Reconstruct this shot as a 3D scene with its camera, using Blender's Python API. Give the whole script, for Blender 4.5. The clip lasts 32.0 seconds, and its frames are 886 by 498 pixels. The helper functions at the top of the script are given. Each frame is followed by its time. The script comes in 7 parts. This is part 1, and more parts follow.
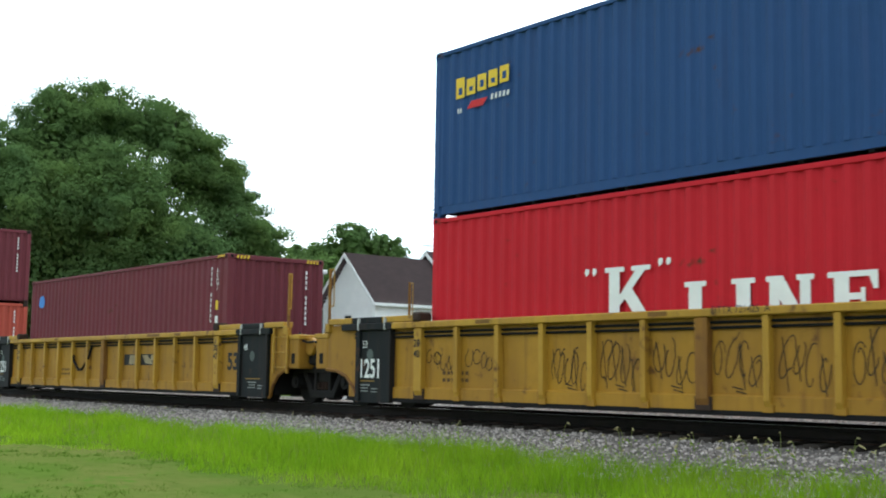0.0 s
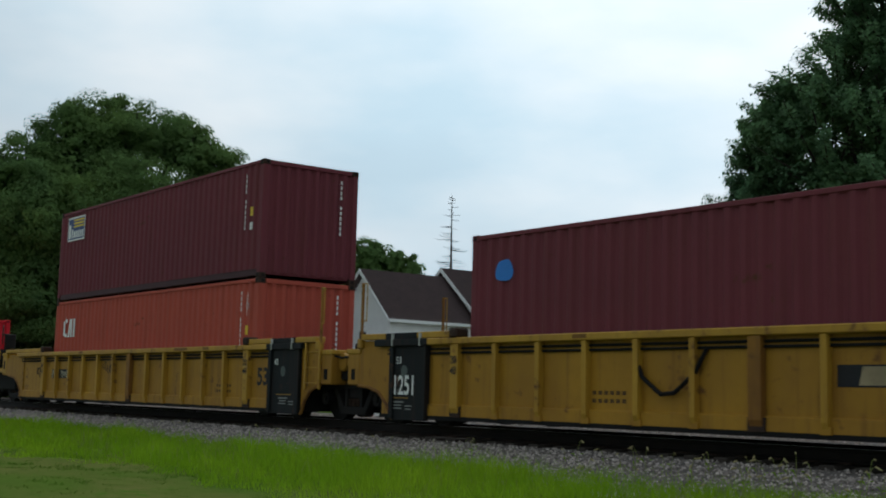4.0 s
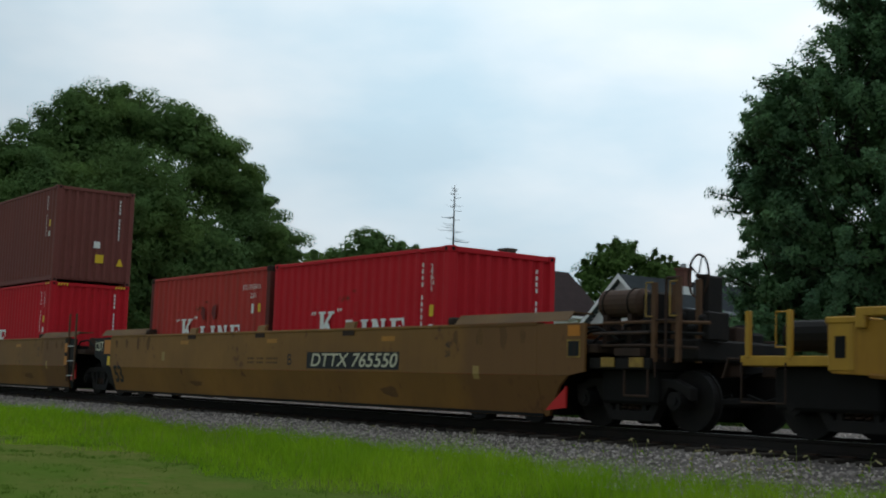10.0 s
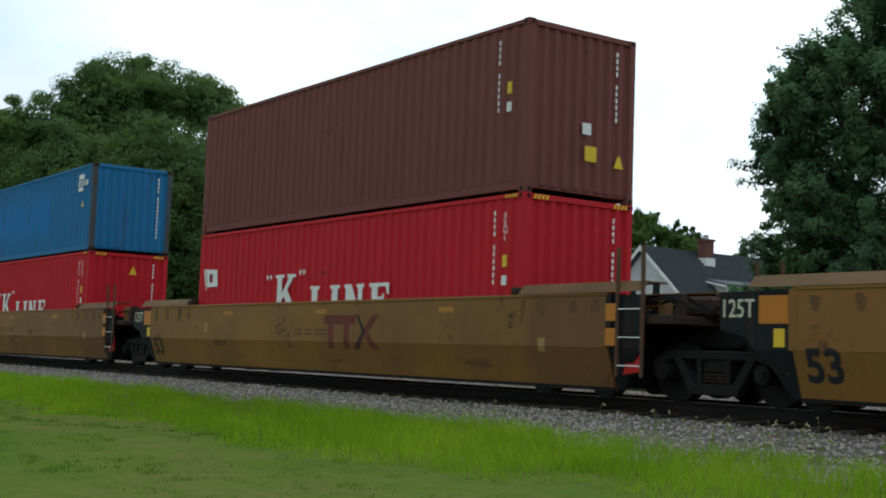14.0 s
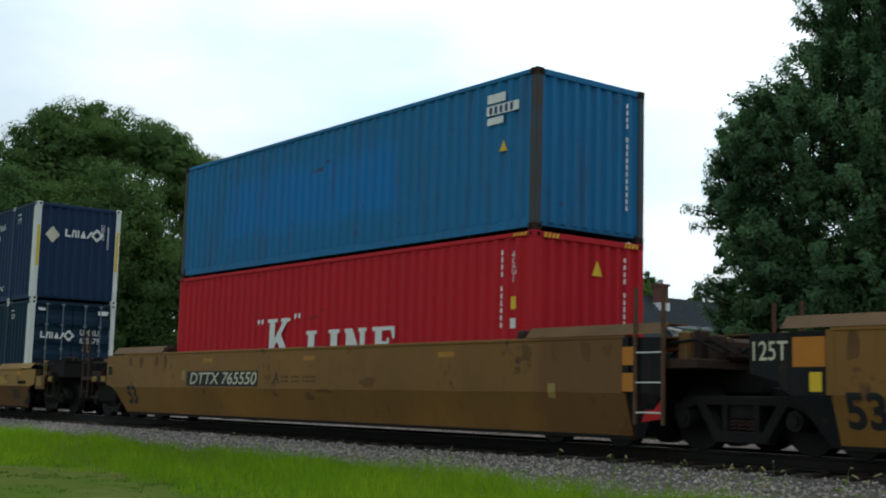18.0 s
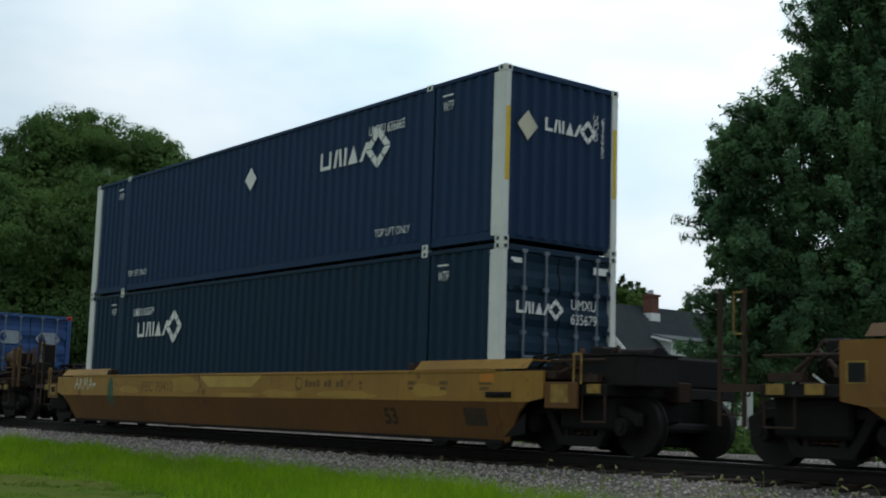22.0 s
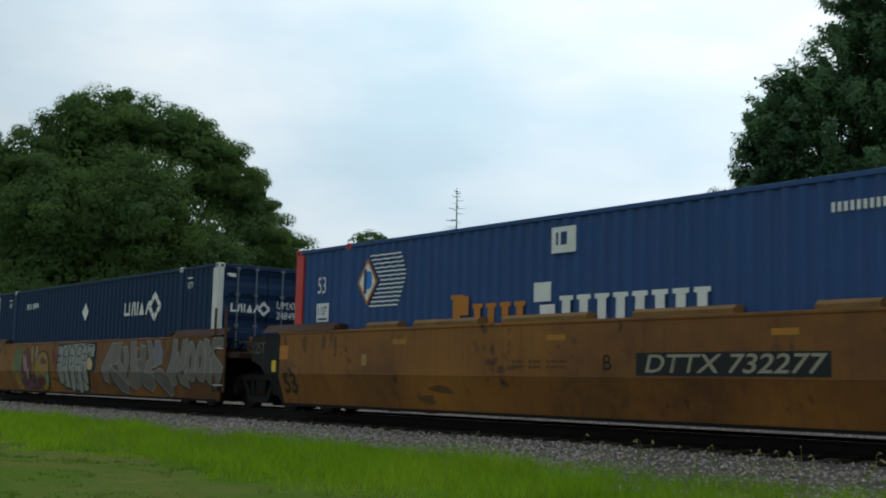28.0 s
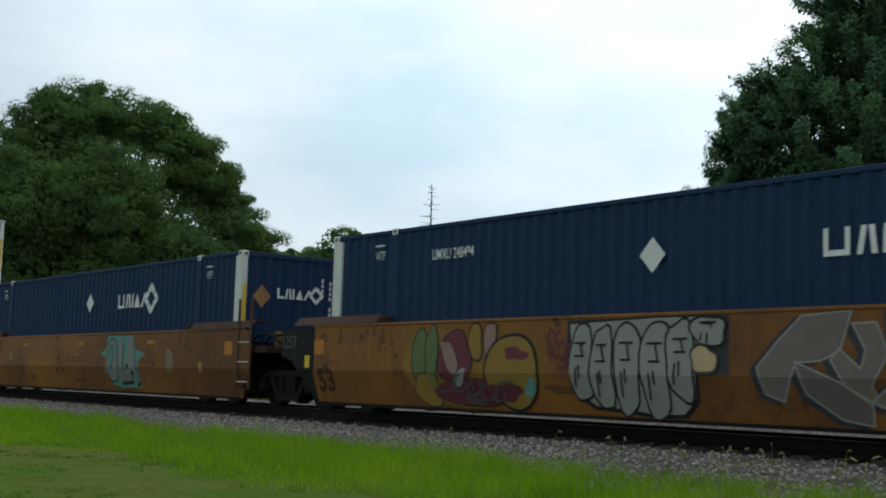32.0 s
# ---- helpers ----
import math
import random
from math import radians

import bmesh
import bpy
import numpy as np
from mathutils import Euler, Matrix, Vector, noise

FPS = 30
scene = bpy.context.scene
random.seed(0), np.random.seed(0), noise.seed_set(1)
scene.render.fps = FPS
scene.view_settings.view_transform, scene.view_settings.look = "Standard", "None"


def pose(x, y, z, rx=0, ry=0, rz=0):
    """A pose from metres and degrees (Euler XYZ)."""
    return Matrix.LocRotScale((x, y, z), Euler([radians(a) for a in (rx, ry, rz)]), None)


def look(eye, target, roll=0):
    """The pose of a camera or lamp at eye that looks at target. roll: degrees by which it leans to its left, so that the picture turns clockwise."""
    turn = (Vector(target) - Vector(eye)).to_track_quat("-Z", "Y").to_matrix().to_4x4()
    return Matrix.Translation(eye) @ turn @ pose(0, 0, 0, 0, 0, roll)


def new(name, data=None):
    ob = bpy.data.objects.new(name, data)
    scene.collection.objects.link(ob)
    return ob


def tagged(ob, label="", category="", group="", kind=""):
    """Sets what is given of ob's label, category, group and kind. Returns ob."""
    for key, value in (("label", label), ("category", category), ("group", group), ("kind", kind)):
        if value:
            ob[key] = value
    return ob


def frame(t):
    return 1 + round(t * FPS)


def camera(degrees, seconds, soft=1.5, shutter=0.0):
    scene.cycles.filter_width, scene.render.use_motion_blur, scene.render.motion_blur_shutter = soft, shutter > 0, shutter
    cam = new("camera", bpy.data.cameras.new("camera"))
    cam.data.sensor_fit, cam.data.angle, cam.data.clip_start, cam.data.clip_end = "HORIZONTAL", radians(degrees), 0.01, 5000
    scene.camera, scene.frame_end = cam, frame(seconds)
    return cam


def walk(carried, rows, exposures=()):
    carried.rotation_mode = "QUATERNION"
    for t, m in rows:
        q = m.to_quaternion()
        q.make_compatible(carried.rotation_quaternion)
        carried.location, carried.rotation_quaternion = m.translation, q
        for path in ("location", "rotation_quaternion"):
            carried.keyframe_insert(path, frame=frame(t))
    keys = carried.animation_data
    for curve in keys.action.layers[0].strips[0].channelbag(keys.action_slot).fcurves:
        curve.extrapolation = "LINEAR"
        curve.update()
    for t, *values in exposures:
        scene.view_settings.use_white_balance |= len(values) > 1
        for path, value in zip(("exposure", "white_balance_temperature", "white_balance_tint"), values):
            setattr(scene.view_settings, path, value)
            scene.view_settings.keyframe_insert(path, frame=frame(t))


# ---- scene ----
LOOKS = [
    (0, 95.98, -0.95, 52.45), (0.5, 95.96, -0.92, 52.43), (1, 95.94, -1.01, 53.18), (1.5, 96.21, -1.05, 53.19),
    (2, 96.39, -1.31, 53.20), (2.5, 96.52, -1.38, 53.07), (3, 96.76, -1.32, 53.04), (3.5, 96.79, -1.40, 53.09),
    (5.5, 96.47, -1.81, 52.98), (6, 96.29, -1.78, 53.10), (6.5, 96.19, -1.93, 53.03), (7, 96.25, -1.67, 53.07),
    (7.5, 96.30, -1.79, 53.12), (8, 96.52, -1.77, 53.15), (8.5, 96.36, -1.88, 53.42), (9, 96.33, -1.88, 53.22),
    (9.5, 96.30, -2.07, 53.16), (10, 96.31, -1.94, 53.14), (10.5, 96.28, -1.88, 53.40), (11, 96.09, -1.82, 53.87),
    (11.5, 95.67, -1.87, 54.20), (12, 95.66, -1.89, 54.31), (12.5, 95.56, -1.72, 54.38), (13, 95.27, -1.87, 54.58),
    (13.5, 94.92, -1.95, 54.37), (15.5, 95.95, -2.18, 53.12), (16, 96.24, -2.59, 52.92), (16.5, 96.73, -2.27, 52.47),
    (17, 97.64, -2.63, 51.82), (17.5, 96.75, -2.47, 52.65), (18, 97.13, -1.53, 52.14), (18.5, 97.62, -1.15, 52.79),
    (19, 96.39, -0.59, 52.70), (19.5, 96.11, -1.10, 53.14), (20, 96.57, -1.43, 53.31), (20.5, 97.17, -1.70, 52.06),
    (21, 97.45, -1.70, 51.72), (21.5, 97.62, -1.71, 51.64), (22, 97.58, -1.74, 51.69), (22.5, 97.39, -1.73, 51.86),
    (23, 97.24, -1.80, 52.03), (23.5, 96.86, -1.52, 52.01), (24, 96.94, -1.68, 52.19), (24.5, 96.43, -1.75, 52.69),
    (25, 96.01, -2.07, 52.71), (25.5, 96.03, -1.61, 53.00), (26, 96.05, -1.54, 53.31), (26.5, 96.11, -1.55, 53.57),
    (28.5, 96.50, -1.54, 53.21), (29, 96.50, -1.65, 53.09), (29.5, 96.31, -1.69, 53.00), (30, 96.46, -1.79, 52.80),
    (30.5, 96.60, -1.76, 52.70), (31, 96.62, -1.75, 51.93), (31.5, 96.44, -1.77, 51.92), (32, 96.28, -1.75, 52.11),
]

EYE = (0.0, 0.0, 1.6)
cam = camera(39.01, 32.0, soft=1.9, shutter=0.2)
EXPOSURES = [(0, 0.4), (1, -0.55), (2, -1.1), (3, -1.1), (5.5, -0.9), (6, -0.6), (6.5, -0.2), (7, 0.05), (8, -0.25), (9, -0.95), (10, -1.1), (11, -1.1), (12, -0.95), (13, -0.9), (13.5, -0.8), (15.5, 0.48), (16, 0.55), (17, -0.42), (18, -0.75), (19, 0.0), (20, -0.15), (21, -1.0), (22, -0.95), (23, 0.25), (24, 0.52), (25, 0.05), (26, -1.05), (29, -1.0), (32, -0.93)]
walk(cam, [(t, pose(*EYE, rx, ry, rz)) for t, rx, ry, rz in LOOKS], EXPOSURES)

# ---- light: a bright overcast sky, the sun veiled ahead and to the right ----
SUN_TURN, SUN_RISE = radians(-30), radians(50)
sun_way = Vector((math.sin(SUN_TURN) * math.cos(SUN_RISE), math.cos(SUN_TURN) * math.cos(SUN_RISE), math.sin(SUN_RISE)))


def make_world():
    w = bpy.data.worlds.new("overcast_sky")
    w.use_nodes = True
    scene.world = w
    n, l = w.node_tree.nodes, w.node_tree.links
    n.clear()
    out, bg = n.new("ShaderNodeOutputWorld"), n.new("ShaderNodeBackground")
    sky = n.new("ShaderNodeTexSky")
    sky.sky_type, sky.sun_disc, sky.sun_elevation, sky.sun_rotation = "NISHITA", False, SUN_RISE, SUN_TURN
    sky.air_density, sky.dust_density = 1.0, 2.0
    dim = n.new("ShaderNodeVectorMath")
    dim.operation = "SCALE"
    dim.inputs[3].default_value = 0.13
    tc, mp = n.new("ShaderNodeTexCoord"), n.new("ShaderNodeMapping")
    mp.inputs["Scale"].default_value = (1.0, 1.0, 2.6)
    big, fine = n.new("ShaderNodeTexNoise"), n.new("ShaderNodeTexNoise")
    big.inputs["Scale"].default_value, big.inputs["Detail"].default_value, big.inputs["Roughness"].default_value = 1.7, 5, 0.5
    fine.inputs["Scale"].default_value, fine.inputs["Detail"].default_value = 3.2, 6
    ramp, tone = n.new("ShaderNodeValToRGB"), n.new("ShaderNodeValToRGB")
    ramp.color_ramp.elements[0].position, ramp.color_ramp.elements[1].position = 0.18, 0.52
    ramp.color_ramp.elements[0].color = (0.55, 0.55, 0.55, 1)
    tone.color_ramp.elements[0].position, tone.color_ramp.elements[1].position = 0.36, 0.64
    tone.color_ramp.elements[0].color, tone.color_ramp.elements[1].color = (0.62, 0.82, 0.95, 1), (0.90, 0.99, 1.05, 1)
    dot = n.new("ShaderNodeVectorMath")
    dot.operation = "DOT_PRODUCT"
    dot.inputs[1].default_value = sun_way
    glow = n.new("ShaderNodeMapRange")
    glow.inputs[1].default_value, glow.inputs[2].default_value, glow.inputs[3].default_value, glow.inputs[4].default_value = 0.5, 1.0, 1.25, 2.8
    lit = n.new("ShaderNodeVectorMath")
    lit.operation = "SCALE"
    mix = n.new("ShaderNodeMix")
    mix.data_type = "RGBA"
    l.new(tc.outputs["Generated"], mp.inputs[0])
    l.new(mp.outputs[0], big.inputs["Vector"]), l.new(mp.outputs[0], fine.inputs["Vector"])
    l.new(big.outputs[0], ramp.inputs[0]), l.new(fine.outputs[0], tone.inputs[0])
    l.new(tc.outputs["Generated"], dot.inputs[0]), l.new(dot.outputs["Value"], glow.inputs[0])
    l.new(tone.outputs[0], lit.inputs[0]), l.new(glow.outputs[0], lit.inputs[3])
    l.new(sky.outputs[0], dim.inputs[0])
    l.new(ramp.outputs[0], mix.inputs[0]), l.new(dim.outputs[0], mix.inputs[6]), l.new(lit.outputs[0], mix.inputs[7])
    l.new(mix.outputs[2], bg.inputs[0]), l.new(bg.outputs[0], out.inputs[0])
    bg.inputs[1].default_value = 1.0


make_world()
sun = bpy.data.lights.new("sun", "SUN")
sun.energy, sun.angle, sun.color = 1.0, radians(25), (1.0, 0.97, 0.92)
new("sun", sun).matrix_world = look(sun_way * 60, (0, 0, 0))

# ---- materials ----
MATS = {}


def mat(name, color, rough=0.6, metal=0.0, color2=None, scale=3.0, amount=0.5, rust=0.0, rust_color=(0.09, 0.035, 0.015), streak=0.0, bump=0.0, bump_scale=60.0, leaf=0.0, spread=0.0, stretch=(1, 1, 1), patch=None, spec=0.22):
    """A painted, rusted, earthy or leafy surface: a base colour that drifts at two scales, rust blots, runs down the face, fine relief."""
    if name in MATS:
        return MATS[name]
    m = bpy.data.materials.new(name)
    m.use_nodes = True
    n, l = m.node_tree.nodes, m.node_tree.links
    b = n["Principled BSDF"]
    b.inputs["Roughness"].default_value, b.inputs["Metallic"].default_value = rough, metal
    b.inputs["Specular IOR Level"].default_value = spec
    tc, mp = n.new("ShaderNodeTexCoord"), n.new("ShaderNodeMapping")
    mp.inputs["Scale"].default_value = stretch
    l.new(tc.outputs["Object"], mp.inputs[0])

    def noise_at(s, detail=5, vec=None):
        t = n.new("ShaderNodeTexNoise")
        t.inputs["Scale"].default_value, t.inputs["Detail"].default_value = s, detail
        l.new(vec or mp.outputs[0], t.inputs["Vector"])
        return t.outputs[0]

    def ramp_of(src, a, c):
        r = n.new("ShaderNodeMapRange")
        r.inputs[1].default_value, r.inputs[2].default_value = a, c
        l.new(src, r.inputs[0])
        return r.outputs[0]

    def times(src, k):
        t = n.new("ShaderNodeMath")
        t.operation = "MULTIPLY"
        l.new(src, t.inputs[0])
        if isinstance(k, (int, float)):
            t.inputs[1].default_value = k
        else:
            l.new(k, t.inputs[1])
        return t.outputs[0]

    def blend(fac, a, c):
        t = n.new("ShaderNodeMix")
        t.data_type = "RGBA"
        l.new(fac, t.inputs[0])
        for k, v in ((6, a), (7, c)):
            if isinstance(v, tuple):
                t.inputs[k].default_value = (*v, 1)
            else:
                l.new(v, t.inputs[k])
        return t.outputs[2]

    c2 = color2 or tuple(v * 0.62 for v in color)
    col = blend(times(ramp_of(noise_at(scale), 0.3, 0.7), amount), color, c2)
    col = blend(times(ramp_of(noise_at(scale * 9, 3), 0.42, 0.72), amount * 0.5), col, tuple(v * 0.75 for v in color))
    if patch:
        box, tint = patch[:4], patch[4]
        sp = n.new("ShaderNodeSeparateXYZ")
        l.new(tc.outputs["Object"], sp.inputs[0])
        edge = noise_at(2.0, 5)
        masks = []
        for axis, (lo, hi) in ((0, box[:2]), (2, box[2:])):
            wob = n.new("ShaderNodeMath")
            wob.operation = "MULTIPLY_ADD"
            l.new(edge, wob.inputs[0])
            wob.inputs[1].default_value = 0.5
            l.new(sp.outputs[axis], wob.inputs[2])
            for a, c in ((lo, lo + 0.35), (hi + 0.35, hi)):
                masks.append(ramp_of(wob.outputs[0], a + 0.25, c + 0.25))
        both = times(times(masks[0], masks[1]), times(masks[2], masks[3]))
        col = blend(times(both, 0.85), col, tint)
    if streak:
        sm = n.new("ShaderNodeMapping")
        sm.inputs["Scale"].default_value = (5.0, 5.0, 0.35)
        l.new(tc.outputs["Object"], sm.inputs[0])
        col = blend(times(ramp_of(noise_at(1.6, 6, sm.outputs[0]), 0.5, 0.78), streak), col, rust_color)
    if rust:
        col = blend(ramp_of(times(noise_at(1.1, 8), noise_at(7.0, 6)), 0.40 - 0.16 * rust, 0.52 - 0.16 * rust), col, rust_color)
    if spread:
        oi = n.new("ShaderNodeNewGeometry")
        hs = n.new("ShaderNodeHueSaturation")
        l.new(col, hs.inputs["Color"])
        r = n.new("ShaderNodeMapRange")
        r.inputs[3].default_value, r.inputs[4].default_value = 1 - spread, 1 + spread
        l.new(oi.outputs["Random Per Island"], r.inputs[0])
        l.new(r.outputs[0], hs.inputs["Value"])
        col = hs.outputs[0]
    l.new(col, b.inputs["Base Color"])
    if bump:
        bp = n.new("ShaderNodeBump")
        bp.inputs["Strength"].default_value, bp.inputs["Distance"].default_value = bump, 0.01
        l.new(noise_at(bump_scale, 4), bp.inputs["Height"])
        l.new(bp.outputs[0], b.inputs["Normal"])
    if leaf:
        tr, mx = n.new("ShaderNodeBsdfTranslucent"), n.new("ShaderNodeMixShader")
        l.new(col, tr.inputs[0])
        mx.inputs[0].default_value = leaf
        l.new(b.outputs[0], mx.inputs[1]), l.new(tr.outputs[0], mx.inputs[2])
        l.new(mx.outputs[0], n["Material Output"].inputs[0])
    MATS[name] = m
    return m


def box_paint(name, color, **k):
    o = dict(rough=0.62, scale=0.7, amount=0.45, rust=0.15, streak=0.25, bump=0.15, bump_scale=9.0, spec=0.12)
    o.update(k)
    return mat(name, color, **o)


MAROON = box_paint("maroon_paint", (0.168, 0.039, 0.049), color2=(0.122, 0.036, 0.045), rust=0.08)
BROWN = box_paint("brown_paint", (0.19, 0.062, 0.052), color2=(0.15, 0.056, 0.050), rust=0.08)
ORANGE = box_paint("orange_red_paint", (0.45, 0.088, 0.058), color2=(0.37, 0.072, 0.053), rust=0.06)
RED = box_paint("red_paint", (0.54, 0.018, 0.028), color2=(0.43, 0.016, 0.024), streak=0.1, rust=0.04)
FADED_RED = box_paint("faded_red_paint", (0.46, 0.05, 0.04), color2=(0.33, 0.045, 0.04), streak=0.4)
SEA_BLUE = box_paint("deep_blue_paint", (0.026, 0.072, 0.19), color2=(0.022, 0.062, 0.155), streak=0.1, rust=0.03)
SKY_BLUE = box_paint("bright_blue_paint", (0.018, 0.17, 0.37), color2=(0.020, 0.145, 0.29), rust=0.12, streak=0.4, patch=(-4.2, 2.2, 0.55, 1.75, (0.012, 0.18, 0.47)))
# Navy raised a quarter: veiling glare on the upper boxes is put into it.
NAVY_LIFTED = box_paint("glare_lifted_navy_paint", (0.016, 0.039, 0.090), color2=(0.014, 0.035, 0.074), streak=0.08, rust=0.0)
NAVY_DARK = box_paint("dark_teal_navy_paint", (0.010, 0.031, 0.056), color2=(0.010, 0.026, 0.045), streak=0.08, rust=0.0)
STACK_BLUE = box_paint("mid_blue_paint", (0.040, 0.090, 0.23), color2=(0.036, 0.08, 0.18), streak=0.2)
WHITE = mat("white_paint", (0.78, 0.78, 0.74), rough=0.5, scale=4, amount=0.25)
POST_WHITE = mat("post_white_paint", (0.74, 0.75, 0.70), rough=0.45, scale=2, amount=0.3, streak=0.15)
POST_RED = mat("post_red_paint", (0.62, 0.06, 0.05), rough=0.45, scale=2, amount=0.3)
DECAL_YELLOW = mat("yellow_decal", (0.75, 0.50, 0.03), rough=0.5, scale=5, amount=0.2)
DECAL_ORANGE = mat("orange_decal", (0.50, 0.18, 0.02), rough=0.5, scale=5, amount=0.2)
DECAL_BLUE = mat("blue_decal", (0.03, 0.20, 0.60), rough=0.5, scale=5, amount=0.2)
DECAL_NAVY = mat("navy_decal", (0.02, 0.05, 0.16), rough=0.5, scale=5, amount=0.2)
DECAL_RED = mat("dark_red_decal", (0.26, 0.03, 0.025), rough=0.6, scale=5, amount=0.5)
DECAL_BLACK = mat("black_decal", (0.018, 0.018, 0.02), rough=0.6, scale=5, amount=0.3)
CREAM = mat("cream_lettering", (0.62, 0.58, 0.42), rough=0.6, scale=6, amount=0.4)
TTX = mat("safety_yellow_paint", (0.40, 0.205, 0.018), rough=0.6, color2=(0.25, 0.12, 0.018), scale=1.0, amount=0.8, rust=0.36, rust_color=(0.12, 0.052, 0.016), streak=0.55, bump=0.2, bump_scale=14)
TTX_PALE = mat("chord_yellow_paint", (0.47, 0.265, 0.03), rough=0.55, color2=(0.30, 0.155, 0.022), scale=1.2, amount=0.75, rust=0.42, rust_color=(0.12, 0.052, 0.018), streak=0.3, bump=0.2, bump_scale=14)
WELL_TAN = mat("weathered_tan_paint", (0.275, 0.132, 0.027), rough=0.6, color2=(0.165, 0.080, 0.022), scale=0.5, amount=0.9, rust=0.27, patch=(6.3, 9.9, -0.2, 1.7, (0.150, 0.070, 0.024)), streak=0.15, bump=0.2, bump_scale=10)
WELL_GOLD = mat("weathered_gold_paint", (0.34, 0.185, 0.028), rough=0.55, color2=(0.22, 0.105, 0.02), scale=0.9, amount=0.8, rust=0.3, streak=0.2, bump=0.2, bump_scale=10)
WELL_RUST = mat("rusty_orange_paint", (0.33, 0.135, 0.022), rough=0.6, color2=(0.115, 0.048, 0.019), scale=0.45, amount=1.0, rust=0.42, patch=(6.6, 9.9, -0.2, 1.7, (0.125, 0.052, 0.020)), rust_color=(0.055, 0.026, 0.018), streak=0.35, bump=0.25, bump_scale=10)
# Brown grimy lower paint, with the shade below the fold put into its colour.
GOLD_LOW_SHADED = mat("brown_shaded_lower_paint", (0.15, 0.068, 0.017), rough=0.65, color2=(0.10, 0.045, 0.015), scale=0.9, amount=0.8, rust=0.35, streak=0.4, bump=0.2, bump_scale=10)
SLATE = mat("slate_grey_paint", (0.0075, 0.0095, 0.0105), rough=0.7, scale=2, amount=0.6, rust=0.15, streak=0.2, bump=0.2)
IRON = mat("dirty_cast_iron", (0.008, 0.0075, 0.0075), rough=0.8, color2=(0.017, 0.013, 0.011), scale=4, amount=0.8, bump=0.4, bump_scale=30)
RUSTY = mat("rusted_steel", (0.055, 0.030, 0.020), rough=0.85, color2=(0.024, 0.017, 0.014), scale=4, amount=0.9, bump=0.4, bump_scale=40)
STEEL = mat("worn_bright_steel", (0.42, 0.42, 0.43), rough=0.35, metal=0.9, scale=8, amount=0.3)
RAIL_MAT = mat("dark_rail_steel", (0.013, 0.011, 0.010), rough=0.8, color2=(0.024, 0.017, 0.013), scale=5, amount=0.7, bump=0.3)
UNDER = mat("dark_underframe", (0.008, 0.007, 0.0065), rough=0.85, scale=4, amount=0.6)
SIGNAL_RED = mat("signal_red_paint", (0.55, 0.02, 0.02), rough=0.5, scale=5, amount=0.3)
TIE = mat("creosoted_timber", (0.035, 0.028, 0.022), rough=0.9, color2=(0.06, 0.048, 0.04), scale=6, amount=0.8, bump=0.5, bump_scale=25, stretch=(1, 6, 1))

# ---- building helpers ----
TRACK_Y, RAIL_Z = 14.02, 1.10


class Mesh:
    """Collects faces of one mesh."""

    def __init__(self):
        self.v, self.f = [], []

    def add(self, v, f):
        o = len(self.v)
        self.v += [tuple(p) for p in v]
        self.f += [tuple(i + o for i in q) for q in f]
        return self

    def box(self, x0, x1, y0, y1, z0, z1):
        v = [(x, y, z) for x in (x0, x1) for y in (y0, y1) for z in (z0, z1)]
        return self.add(v, [(0, 1, 3, 2), (4, 6, 7, 5), (0, 4, 5, 1), (2, 3, 7, 6), (0, 2, 6, 4), (1, 5, 7, 3)])

    def prism(self, poly, axis, a, b):
        """poly runs in the plane across the axis: (y, z), (x, z) or (x, y)."""
        put = {"x": lambda u, w, t: (t, u, w), "y": lambda u, w, t: (u, t, w), "z": lambda u, w, t: (u, w, t)}[axis]
        k = len(poly)
        v = [put(u, w, a) for u, w in poly] + [put(u, w, b) for u, w in poly]
        f = [tuple(range(k)), tuple(range(2 * k - 1, k - 1, -1))] + [(i, i + k, (i + 1) % k + k, (i + 1) % k) for i in range(k)]
        return self.add(v, f)

    def rod(self, p, q, r, sides=8, r2=None):
        p, q = Vector(p), Vector(q)
        d = (q - p).normalized()
        u = d.orthogonal().normalized()
        w = d.cross(u)
        r2 = r if r2 is None else r2
        ring = [(u * math.cos(a) + w * math.sin(a)) for a in (2 * math.pi * i / sides for i in range(sides))]
        v = [p + c * r for c in ring] + [q + c * r2 for c in ring]
        f = [tuple(range(sides - 1, -1, -1)), tuple(range(sides, 2 * sides))] + [(i, (i + 1) % sides, (i + 1) % sides + sides, i + sides) for i in range(sides)]
        return self.add(v, f)

    def path(self, pts, r, sides=6):
        for a, b in zip(pts, pts[1:]):
            self.rod(a, b, r, sides)
        return self

    def ring(self, centre, axis, radius, r, n=20):
        c = Vector(centre)
        ax = Vector(axis).normalized()
        u = ax.orthogonal().normalized()
        w = ax.cross(u)
        pts = [c + (u * math.cos(t) + w * math.sin(t)) * radius for t in (2 * math.pi * i / n for i in range(n + 1))]
        return self.path(pts, r, 5)

    def strip(self, pts, width, y, plane="y"):
        """A flat ribbon along (u, w) points, on a face across y (or across x)."""
        for (a, b), (c, d) in zip(pts, pts[1:]):
            ln = math.hypot(c - a, d - b) or 1
            nx, nz = -(d - b) / ln * width / 2, (c - a) / ln * width / 2
            ex, ez = (c - a) / ln * width * 0.3, (d - b) / ln * width * 0.3
            q = [(a - ex + nx, b - ez + nz), (a - ex - nx, b - ez - nz), (c + ex - nx, d + ez - nz), (c + ex + nx, d + ez + nz)]
            self.add([(u, y, w) if plane == "y" else (y, u, w) for u, w in q], [(0, 1, 2, 3)])
        return self


